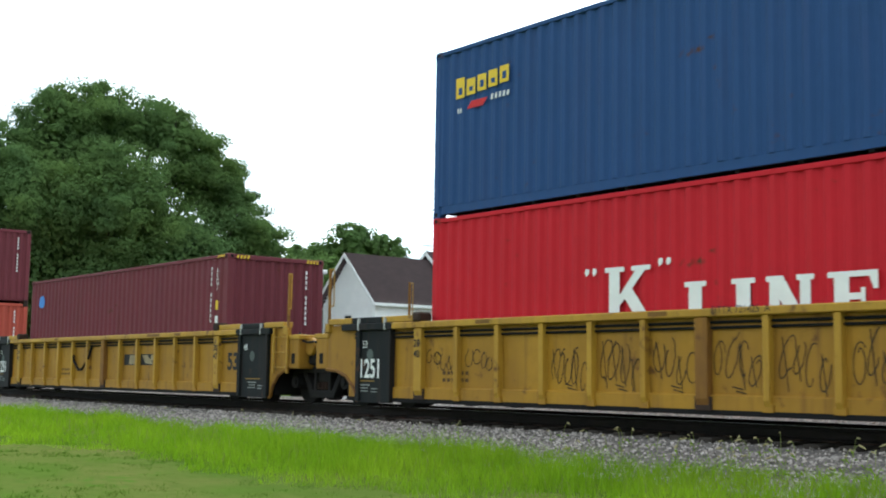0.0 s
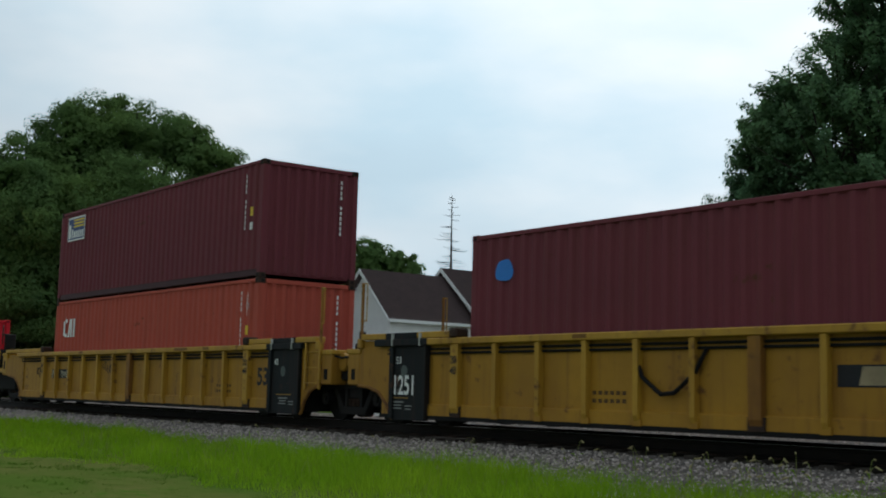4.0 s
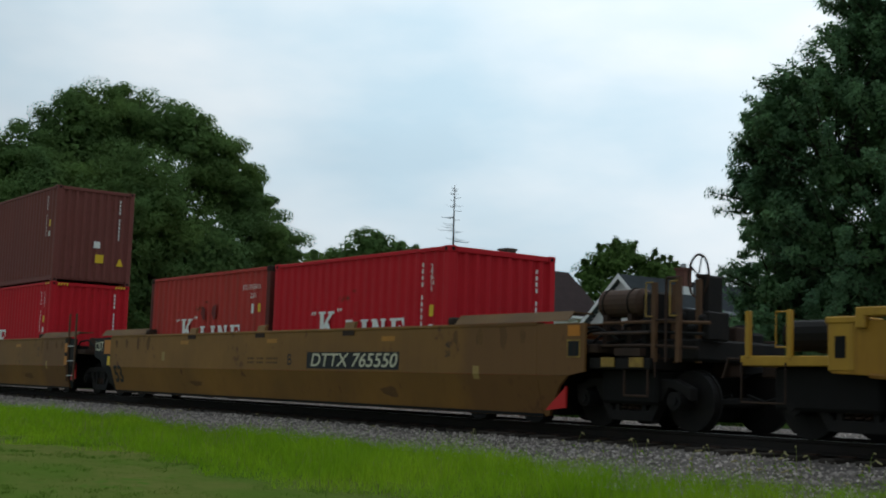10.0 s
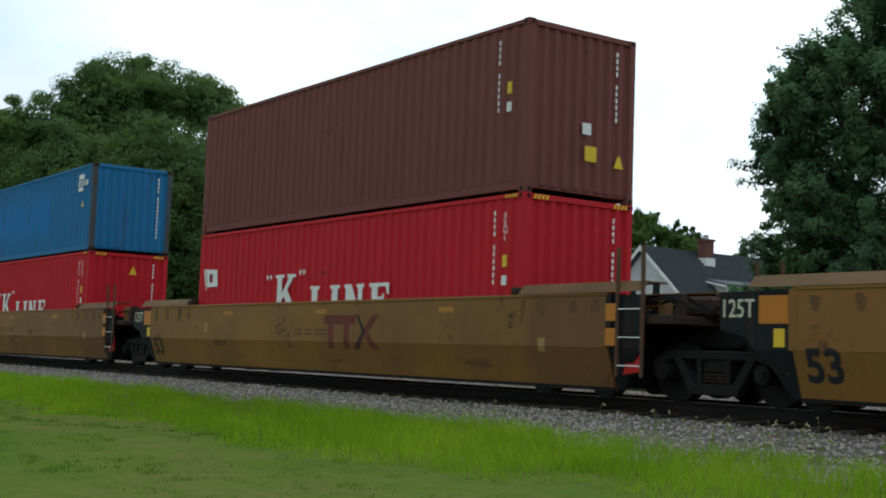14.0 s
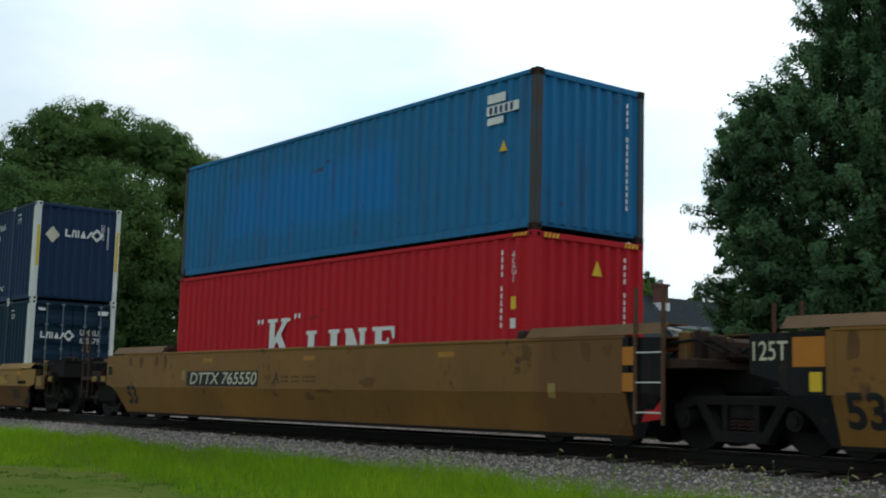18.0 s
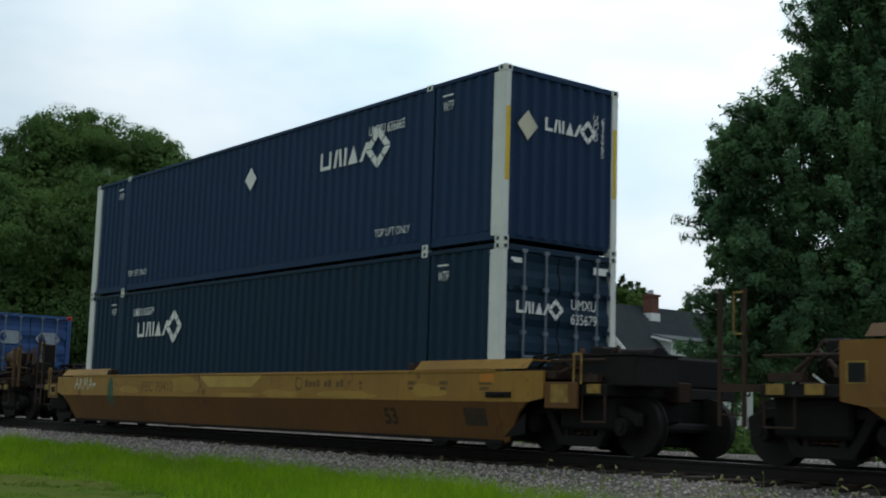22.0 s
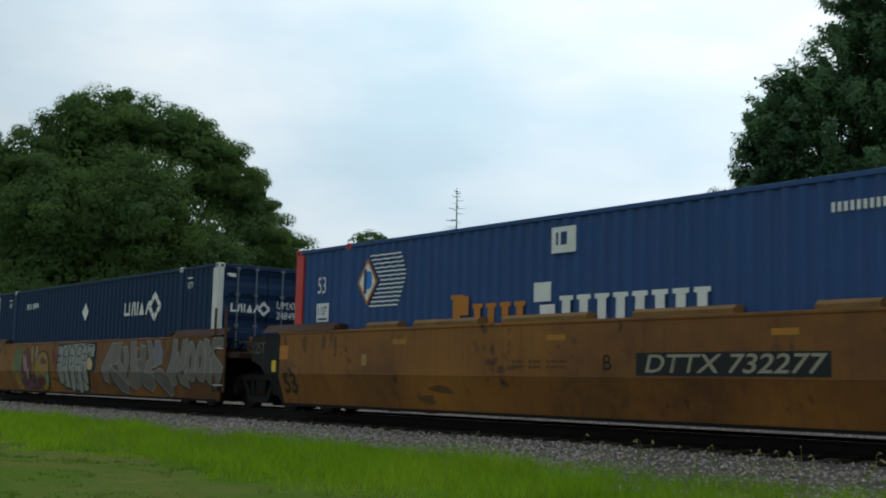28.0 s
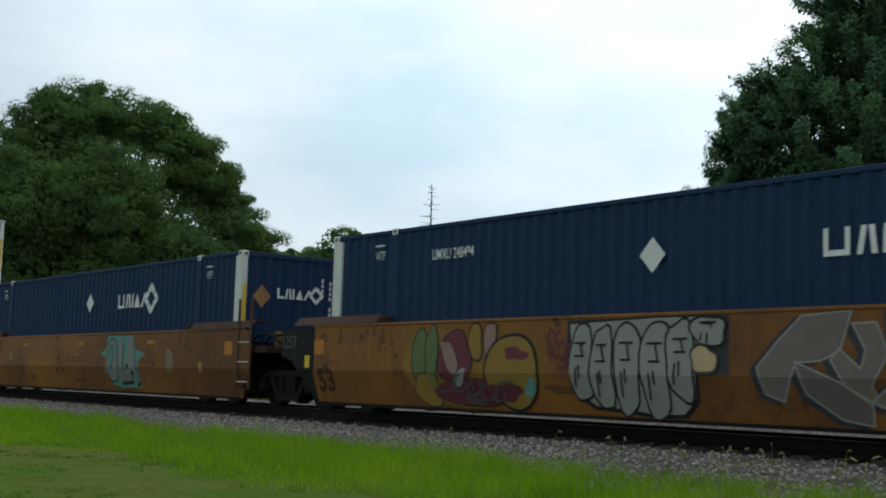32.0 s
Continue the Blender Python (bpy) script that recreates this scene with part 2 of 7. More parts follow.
def part(name, m, material, parent=None, label="", bevel=0.0, smooth=False):
    me = bpy.data.meshes.new(name)
    me.from_pydata(m.v, [], m.f)
    bm = bmesh.new()
    bm.from_mesh(me)
    bmesh.ops.recalc_face_normals(bm, faces=bm.faces)
    if bevel:
        bmesh.ops.bevel(bm, geom=bm.edges[:], offset=bevel, segments=1, affect="EDGES", clamp_overlap=True)
    bm.to_mesh(me)
    bm.free()
    if smooth:
        me.shade_smooth()
    me.materials.append(material)
    ob = new(name, me)
    if parent:
        ob.parent = parent
    if label:
        ob["label"] = label
    return ob


def box_part(name, dims, material, parent=None, label="", bevel=0.0):
    return part(name, Mesh().box(*dims), material, parent, label, bevel)


def thing(name, place, label, category, group="", turn=0.0):
    e = new(name)
    e.empty_display_size = 0.3
    e.matrix_world = pose(*place, 0, 0, turn)
    return tagged(e, label, category, group)


def lettering(name, words, size, x, z, y, material, parent, face="side", label="", squeeze=1.0, slant=0.0, down=False, bold=0.0):
    """Built-in font laid on a side (facing -y) or on an end (facing +x): x, z of its lower left corner there."""
    rows = "\n".join(words) if down else words
    cu = bpy.data.curves.new(name, "FONT")
    cu.body, cu.size, cu.shear, cu.offset = rows, size, slant, bold * size
    cu.space_line = 0.72 if down else 1.0
    tmp = new(name, cu)
    me = bpy.data.meshes.new_from_object(tmp.evaluated_get(bpy.context.evaluated_depsgraph_get()))
    bpy.data.objects.remove(tmp)
    bpy.data.curves.remove(cu)
    turn = pose(x, y, z, 90, 0, 0) if face == "side" else pose(y, x, z, 90, 0, 90)
    me.transform(turn @ Matrix.Diagonal((squeeze, 1, 1, 1)))
    me.materials.clear()
    me.materials.append(material)
    ob = new(name, me)
    ob.parent = parent
    if label:
        ob["label"] = label
    return ob


RIDERS = []   # things that roll with the train: (object, place along it, height)
WHEELS = []   # wheelsets: (object, place on their truck)


def rolling(name, x, z, label, category, group=""):
    e = thing(name, (x, TRACK_Y, RAIL_Z + z), label, category, group)
    RIDERS.append((e, x, RAIL_Z + z))
    return e


# ---- the ground: lawn, verge, ballast bed and the land beyond, one sheet ----
def ground_height(y):
    d = abs(y - TRACK_Y)
    if y <= TRACK_Y:
        knots = [(-60, 0.0), (0, 0.10), (5, 0.44), (8, 0.53), (TRACK_Y - 3.0, 0.54), (TRACK_Y - 2.1, 0.72), (TRACK_Y - 1.6, 0.78), (TRACK_Y - 1.3, 0.86), (TRACK_Y, 0.88)]
    else:
        knots = [(TRACK_Y, 0.88), (TRACK_Y + 1.2, 0.89), (TRACK_Y + 1.8, 1.035), (TRACK_Y + 2.4, 1.06), (TRACK_Y + 4.6, 1.05), (TRACK_Y + 6.2, 0.68), (TRACK_Y + 8, 0.62), (60, 0.6), (5000, 0.6)]
    return float(np.interp(y, [k[0] for k in knots], [k[1] for k in knots]))


LAWN = mat("mown_lawn", (0.072, 0.126, 0.019), rough=0.95, spec=0.0, color2=(0.126, 0.132, 0.038), scale=0.8, amount=0.95, rust=0.40, rust_color=(0.066, 0.132, 0.018), bump=0.7, bump_scale=28, stretch=(0.6, 1, 1))
STONE_BED = mat("ballast_bed", (0.20, 0.170, 0.152), rough=0.95, color2=(0.06, 0.052, 0.048), scale=9.0, amount=0.9, bump=1.0, bump_scale=22)
STONE = mat("ballast_stone", (0.39, 0.34, 0.305), rough=0.9, color2=(0.19, 0.155, 0.135), scale=7.0, amount=0.7, spread=0.55)
BLADE = mat("tall_grass_blade", (0.150, 0.305, 0.011), rough=0.8, spec=0.05, color2=(0.28, 0.44, 0.022), scale=0.75, amount=1.0, leaf=0.5, spread=0.22)
DEEP = mat("deep_green_blade", (0.085, 0.175, 0.020), rough=0.85, spec=0.0, color2=(0.14, 0.20, 0.032), scale=1.5, amount=0.9, leaf=0.45, spread=0.25)
OLIVE = mat("dry_olive_blade", (0.20, 0.24, 0.06), rough=0.9, spec=0.02, color2=(0.28, 0.27, 0.10), scale=1.5, amount=0.9, leaf=0.3, spread=0.3)


def make_ground():
    xs = [-2500, -900, -400, -200] + list(np.arange(-120, 41, 2.0)) + [120, 400, 2500]
    ys = [-2500, -300, -60, -20, -8, 0, 2, 3.5, 5, 6, 7, 8, 9, 10] + [TRACK_Y + d for d in (-3.3, -3, -2.7, -2.4, -2.1, -1.85, -1.6, -1.45, -1.3, -0.7, 0, 0.7, 1.2, 1.5, 1.8, 2.1, 2.4, 2.8, 3.2, 3.6, 4.6, 5.4, 6.2, 7.0)] + [22, 28, 34, 45, 60, 90, 200, 700, 2500]
    rnd = random.Random(5)
    v, f, mi = [], [], []
    for x in xs:
        for y in ys:
            near = abs(y) < 25 and -120 < x < 40
            v.append((x, y, ground_height(y) + (rnd.uniform(-0.02, 0.02) if near else 0)))
    k = len(ys)
    for i in range(len(xs) - 1):
        for j in range(k - 1):
            f.append((i * k + j, (i + 1) * k + j, (i + 1) * k + j + 1, i * k + j + 1))
            mi.append(2 if TRACK_Y + 6.1 < ys[j] and ys[j + 1] <= 34.5 else 1 if (TRACK_Y - 3.02 <= ys[j] or (xs[i] > -11 and ys[j] > 9.9)) and ys[j + 1] <= TRACK_Y + 6.25 else 0)
    me = bpy.data.meshes.new("ground")
    me.from_pydata(v, [], f)
    me.materials.append(LAWN), me.materials.append(STONE_BED), me.materials.append(mat("pale_gravel_path", (0.30, 0.29, 0.28), rough=0.95, scale=3.0, amount=0.6, bump=0.6, bump_scale=30))
    me.polygons.foreach_set("material_index", mi)
    me.shade_smooth()
    tagged(new("ground", me), "mown green lawn running up to the gravel railway bed", "ground", kind="structure")


make_ground()


def scatter(name, verts, faces, material, label, category):
    me = bpy.data.meshes.new(name)
    me.from_pydata(verts, [], faces)
    me.materials.append(material)
    return tagged(new(name, me), label, category, kind="stuff")


def make_grass(name, count, zone, tall, width, material, label, seed, lean=0.35, tufts=0):
    """Tapered bent blades over a zone (x0, x1, y0, y1), thicker near the eye."""
    rng = np.random.default_rng(seed)
    x0, x1, y0, y1 = zone
    x = x1 - (x1 - x0) * rng.random(count) ** 1.6
    y = y0 + (y1 - y0) * rng.random(count)
    if tufts:
        pick = rng.integers(0, tufts, count)
        x, y = x[pick] + rng.normal(size=count) * 0.07, y[pick] + rng.normal(size=count) * 0.07
    drift = np.sin(x * 0.9 + 1.0) + np.sin(x * 2.3 + 0.4) * 0.7 + np.sin(x * 5.1) * 0.45 + np.sin(x * 0.31 + 2.0)
    clump = 0.5 + 0.5 * np.sin(x * 1.7 + np.sin(y * 2.1) * 2) * np.sin(y * 1.3 + x * 0.6)
    if tall > 0.3:
        k = (y - y0) / (y1 - y0)
        y = y + 0.30 * drift * k + (0.30 * np.sin(x * 0.8 + 2) + 0.18 * np.sin(x * 2.9)) * (1 - k)
        lump = np.sin(x * 1.9 + y * 1.1) * np.sin(x * 0.7 - y * 2.3) + 0.7 * np.sin(x * 5.3 + y * 4.0) * np.sin(x * 3.1 - y * 6.0 + 1) + 0.5 * np.sin(x * 0.45 + 1.2)
        rise = np.interp(k, [0, 0.12, 0.4, 0.75, 1], [0.22, 0.55, 1, 0.95, 0.6])
        h = tall * rise * (0.40 + 0.8 * rng.random(count)) * (0.80 + 0.34 * lump).clip(0.25, 1.5)
        thin = np.interp(k, [0.5, 0.8, 1], [0.0, 0.55, 0.93]) + ((x + 13) / 6).clip(0, 0.2) * (k > 0.45) - 0.25 * lump
        h = np.where(rng.random(count) < thin, 0.02, h)
    elif tall > 0.1:
        edge = np.minimum((y - y0) / 0.6, (y1 - y) / 0.9).clip(0.25, 1)
        h = tall * edge * (0.45 + 0.75 * rng.random(count)) * (0.75 + 0.4 * clump)
    else:
        h = tall * (0.5 + rng.random(count)) * (0.7 + 0.6 * clump)
    a, b = rng.random(count) * 6.283, rng.random(count) * 6.283
    far = (np.hypot(x, y) / 14).clip(0.8, 4)
    wx, wy = np.cos(a) * width * far / 2, np.sin(a) * width * far / 2
    lx, ly = np.cos(b) * h * lean * rng.random(count), np.sin(b) * h * lean * rng.random(count)
    z = np.array([ground_height(q) for q in y]) - 0.01
    v = np.empty((count, 5, 3))
    v[:, 0] = np.stack([x - wx, y - wy, z], 1)
    v[:, 1] = np.stack([x + wx, y + wy, z], 1)
    v[:, 2] = np.stack([x - wx * 0.7 + lx * 0.35, y - wy * 0.7 + ly * 0.35, z + h * 0.6], 1)
    v[:, 3] = np.stack([x + wx * 0.7 + lx * 0.35, y + wy * 0.7 + ly * 0.35, z + h * 0.6], 1)
    v[:, 4] = np.stack([x + lx, y + ly, z + h], 1)
    o = np.arange(count)[:, None] * 5
    quads, tris = (o + np.array([0, 1, 3, 2])).tolist(), (o + np.array([2, 3, 4])).tolist()
    return scatter(name, v.reshape(-1, 3).tolist(), quads + tris, material, label, "grass")


make_grass("tall_grass", 120000, (-75, 1, 6.9, 11.1), 0.36, 0.008, BLADE, "bright green unmown grass beside the railway bed", 11, lean=1.0)
make_grass("grass_tufts", 20000, (-55, -3, 8.8, TRACK_Y - 2.45), 0.29, 0.008, BLADE, "ragged bright tufts along the gravel edge", 15, lean=1.1, tufts=420)
make_grass("dry_grass", 9000, (-40, 1, TRACK_Y - 3.5, TRACK_Y - 2.2), 0.13, 0.008, OLIVE, "thin olive grass dried among the gravel", 14, lean=0.7)
make_grass("sparse_grass", 4000, (-60, -2, TRACK_Y - 3.2, TRACK_Y - 1.95), 0.22, 0.007, BLADE, "thin green grass growing through the gravel edge", 12, lean=0.8)
make_grass("grass_stalks", 5000, (-40, -3, 7.4, 11.2), 0.29, 0.006, OLIVE, "pale seedy stalks standing in the unmown grass", 16, lean=0.5)
make_grass("lawn_tufts", 44000, (-45, 1, 4.0, 7.6), 0.030, 0.008, DEEP, "deep green clover tufts scattered over the mown lawn", 13, lean=1.6, tufts=1500)


def make_stones():
    rng = np.random.default_rng(21)
    n = 54000
    x = 3 - 75 * rng.random(n) ** 1.8
    d = np.where(rng.random(n) < 0.82, 1.3 + 1.75 * rng.random(n), -3.4 + 2.1 * rng.random(n))
    y = TRACK_Y - d
    low = (x > -12.5) & (rng.random(n) < 0.35)
    y = np.where(low, 9.9 + 1.3 * rng.random(n), y)
    r = 0.010 + 0.016 * rng.random(n) ** 1.5 + 0.008 * rng.random(n)
    z = np.array([ground_height(q) for q in y]) + r * 0.35
    base = np.array([(1, 0, 0), (-1, 0, 0), (0, 1, 0), (0, -1, 0), (0, 0, 1), (0, 0, -1), (0.62, 0.62, 0.5), (-0.62, -0.62, 0.5)], float)
    v = base[None] * r[:, None, None] * (0.7 + 0.6 * rng.random((n, 8, 3)))
    a = rng.random(n) * 6.283
    ca, sa = np.cos(a)[:, None], np.sin(a)[:, None]
    v = np.stack([v[..., 0] * ca - v[..., 1] * sa, v[..., 0] * sa + v[..., 1] * ca, v[..., 2]], -1)
    v += np.stack([x, y, z], -1)[:, None]
    tri = np.array([(4, 0, 6), (4, 6, 2), (0, 2, 6), (4, 1, 7), (4, 7, 3), (1, 3, 7), (4, 2, 1), (4, 3, 0)])
    f = (np.arange(n)[:, None, None] * 8 + tri).reshape(-1, 3)
    scatter("ballast_stones", v.reshape(-1, 3).tolist(), f.tolist(), STONE, "loose grey crushed stone along the railway bed", "gravel")


make_stones()


# ---- the track ----
def make_track():
    t = thing("railway_track", (0, TRACK_Y, RAIL_Z), "dark steel rails on creosoted wooden ties in gravel", "railway track")
    prof = [(-0.07, -0.18), (0.07, -0.18), (0.07, -0.165), (0.012, -0.14), (0.012, -0.045), (0.036, -0.035), (0.036, -0.004), (0.03, 0), (-0.03, 0), (-0.036, -0.004), (-0.036, -0.035), (-0.012, -0.045), (-0.012, -0.14), (-0.07, -0.165)]
    for s in (-1, 1):
        rail = part("rail", Mesh().prism([(u + s * 0.752, w) for u, w in prof], "x", -420, 160), RAIL_MAT, t)
        box_part("running_surface", (-420, 160, s * 0.752 - 0.027, s * 0.752 + 0.027, 0.0005, 0.002), STEEL, rail, "polished running surface")
    first = Mesh().box(-0.115, 0.115, -1.3, 1.3, -0.36, -0.182)
    ob = part("tie", first, TIE, t, bevel=0.012)
    ob.location.x = 14
    rnd = random.Random(3)
    for i in range(1, 250):
        o = ob.copy()
        scene.collection.objects.link(o)
        o.location = (14 - i * 0.53, rnd.uniform(-0.04, 0.04), rnd.uniform(-0.01, 0.0))
    plate = part("tie_plate", Mesh().box(-0.1, 0.1, -0.92, -0.6, -0.182, -0.165), RUSTY, t)
    plate.location.x = 14
    for i in range(1, 130):
        o = plate.copy()
        scene.collection.objects.link(o)
        o.location = (14 - i * 0.53, 0, 0)


make_track()


STAND_RUST = mat("brown_rusted_steel", (0.13, 0.065, 0.032), rough=0.8, color2=(0.07, 0.04, 0.026), scale=4, amount=0.9, bump=0.4, bump_scale=40)


# ---- containers ----
def wave(length, pitch, depth):
    """Trapezoid corrugation along a length: (u, depth inward)."""
    n = max(1, round(length / pitch))
    p = length / n
    pts = [(0, 0)]
    for i in range(n):
        o = i * p
        pts += [(o + p * 0.26, 0), (o + p * 0.48, depth), (o + p * 0.76, depth), (o + p * 0.98, 0)]
    pts.append((length, 0))
    return pts


def sheet(pts, put, z0, z1):
    m = Mesh()
    k = len(pts)
    m.v = [put(u, d, z0) for u, d in pts] + [put(u, d, z1) for u, d in pts]
    m.f = [(i, i + 1, i + 1 + k, i + k) for i in range(k - 1)]
    return m


ROD = mat("dull_galvanised_steel", (0.17, 0.20, 0.24), rough=0.5, metal=0.3, scale=6, amount=0.4)


def container(x_right, base, length, height, paint, label, width=2.438, door=False, posts=None, group="containers on the train", stripes=False, sill=None):
    """A corrugated steel box; its right-hand end is at x_right along the train, its floor at base over the rails."""
    c = rolling("shipping_container", x_right - length / 2, base, label, "shipping container", group)
    L, W, H = length / 2, width / 2, height
    posts = posts or paint
    big = length > 14
    for s in (-1, 1):
        part("side_panel", sheet(wave(2 * L - 0.3, 0.275, 0.036), lambda u, d, z: (-L + 0.15 + u, s * (W - 0.012 - d), z), 0.20, H - 0.07), paint, c)
        part("top_rail", Mesh().box(-L + 0.17, L - 0.17, s * W - 0.06 * (s > 0), s * W + 0.06 * (s < 0), H - 0.085, H - 0.012), paint, c, bevel=0.008)
        part("bottom_rail", Mesh().box(-L + 0.17, L - 0.17, s * (W - 0.028) - 0.06 * (s > 0), s * (W - 0.028) + 0.06 * (s < 0), 0.055, 0.205), sill or paint, c, bevel=0.008)
        for e in (-1, 1):
            w = 0.28 if big else 0.15
            part("corner_post", Mesh().box(e * L - w * (e > 0), e * L + w * (e < 0), s * W - 0.14 * (s > 0), s * W + 0.14 * (s < 0), 0.11, H - 0.11), paint if s > 0 and posts is POST_RED else posts, c, bevel=0.012)
            for z in (0, H - 0.118):
                q = Mesh().box(e * (L + 0.004) - 0.178 * (e > 0), e * (L + 0.004) + 0.178 * (e < 0), s * (W + 0.004) - 0.162 * (s > 0), s * (W + 0.004) + 0.162 * (s < 0), z, z + 0.118)
                cc = part("corner_casting", q, posts if big else RUSTY if stripes == "rust" else paint, c, bevel=0.012)
                h = Mesh().box(e * (L - 0.12), e * (L - 0.055), s * (W + 0.0045), s * (W + 0.007), z + 0.03, z + 0.09)
                part("lifting_hole", h, UNDER, cc)
                h = Mesh().box(e * (L + 0.0045), e * (L + 0.007), s * (W - 0.12), s * (W - 0.055), z + 0.03, z + 0.09)
                part("lifting_hole", h, UNDER, cc)
        if big:
            for e in (-1, 1):
                x = e * 6.1
                part("lift_post", Mesh().box(x - 0.13, x + 0.13, s * (W + 0.002) - 0.05 * (s > 0), s * (W + 0.002) + 0.05 * (s < 0), 0.02, H - 0.01), paint, c, bevel=0.01)
                for z in (0.0, H - 0.11):
                    k = part("lift_casting", Mesh().box(x - 0.085, x + 0.085, s * (W + 0.008) - 0.1 * (s > 0), s * (W + 0.008) + 0.1 * (s < 0), z, z + 0.115), posts, c, bevel=0.01)
                    part("lifting_hole", Mesh().box(x - 0.03, x + 0.03, s * (W + 0.0085), s * (W + 0.011), z + 0.03, z + 0.085), UNDER, k)
    for e in (-1, 1):
        box_part("end_sill", (e * (L - 0.06) - 0.05 * (e > 0), e * (L - 0.06) + 0.05 * (e < 0), -W + 0.17, W - 0.17, 0.085, 0.18), paint, c, bevel=0.008)
        box_part("end_header", (e * L - 0.07 * (e > 0), e * L + 0.07 * (e < 0), -W + 0.17, W - 0.17, H - 0.11, H - 0.012), paint, c, bevel=0.008)
        if e > 0 and door:
            for s in (-1, 1):
                y0, y1 = (-W + 0.15, -0.012) if s < 0 else (0.012, W - 0.15)
                leaf = part("door_leaf", sheet([(u, d) for u, d in wave(H - 0.30, 0.56, 0.05)], lambda u, d, y: (L - 0.02 - d, y, 0.17 + u), y0, y1), paint, c)
                for k in (0.3, 0.72):
                    y = y0 + (y1 - y0) * k
                    bar = Mesh().rod((L + 0.012, y, 0.08), (L + 0.012, y, H - 0.07), 0.019)
                    for z in (0.1, 0.75, 1.5, 2.2, H - 0.1):
                        bar.box(L - 0.02, L + 0.03, y - 0.05, y + 0.05, z - 0.03, z + 0.03)
                    part("lock_rod", bar, ROD, leaf, "galvanised lock rod")
                    box_part("lock_handle", (L + 0.02, L + 0.05, y - 0.02, y + 0.34, 1.1, 1.14), ROD, leaf)
                for z in (0.35, 0.95, 1.55, 2.15, 2.55):
                    hg = Mesh().box(L - 0.015, L + 0.02, s * (W - 0.16) - 0.09 * (s > 0), s * (W - 0.16) + 0.09 * (s < 0), z, z + 0.08)
                    part("hinge", hg, paint, leaf)
        else:
            part("end_panel", sheet(wave(2 * W - 0.24, 0.25, 0.046), lambda u, d, z: (e * (L - 0.015 - d), -W + 0.12 + u, z), 0.14, H - 0.09), paint, c)
    roof = Mesh().box(-L + 0.05, L - 0.05, -W + 0.04, W - 0.04, H - 0.03, H - 0.015)
    for i in range(int(2 * L / 0.3) - 1):
        x = -L + 0.25 + i * 0.3
        roof.box(x, x + 0.12, -W + 0.1, W - 0.1, H - 0.016, H - 0.004)
    part("roof", roof, paint, c)
    fl = Mesh().box(-L + 0.07, L - 0.07, -W + 0.07, W - 0.07, 0.1, 0.15)
    for i in range(int(2 * L)):
        x = -L + 0.5 + i
        fl.box(x - 0.04, x + 0.04, -W + 0.07, W - 0.07, 0.02, 0.1)
    part("floor", fl, UNDER, c)
    if stripes is True:
        for i in range(4):
            o = 0.2 + i * 0.085
            quads = [[(L - o, -W - 0.004, H - 0.075), (L - o - 0.045, -W - 0.004, H - 0.075), (L - o - 0.02, -W - 0.004, H - 0.02), (L - o + 0.025, -W - 0.004, H - 0.02)]]
            for s in (-1, 1):
                y = s * (W - o)
                quads.append([(L + 0.003, y, H - 0.1), (L + 0.003, y + 0.045, H - 0.1), (L + 0.003, y + 0.07, H - 0.02), (L + 0.003, y + 0.025, H - 0.02)])
            for q in quads:
                part("hazard_stripe", Mesh().add(q, [(0, 1, 2, 3)]), DECAL_YELLOW, c, "yellow hazard stripe")
    return c, L, W, H


HC, STD, FT40, FT53, FT20 = 2.896, 2.591, 12.192, 16.154, 6.058
FLOOR = 0.345


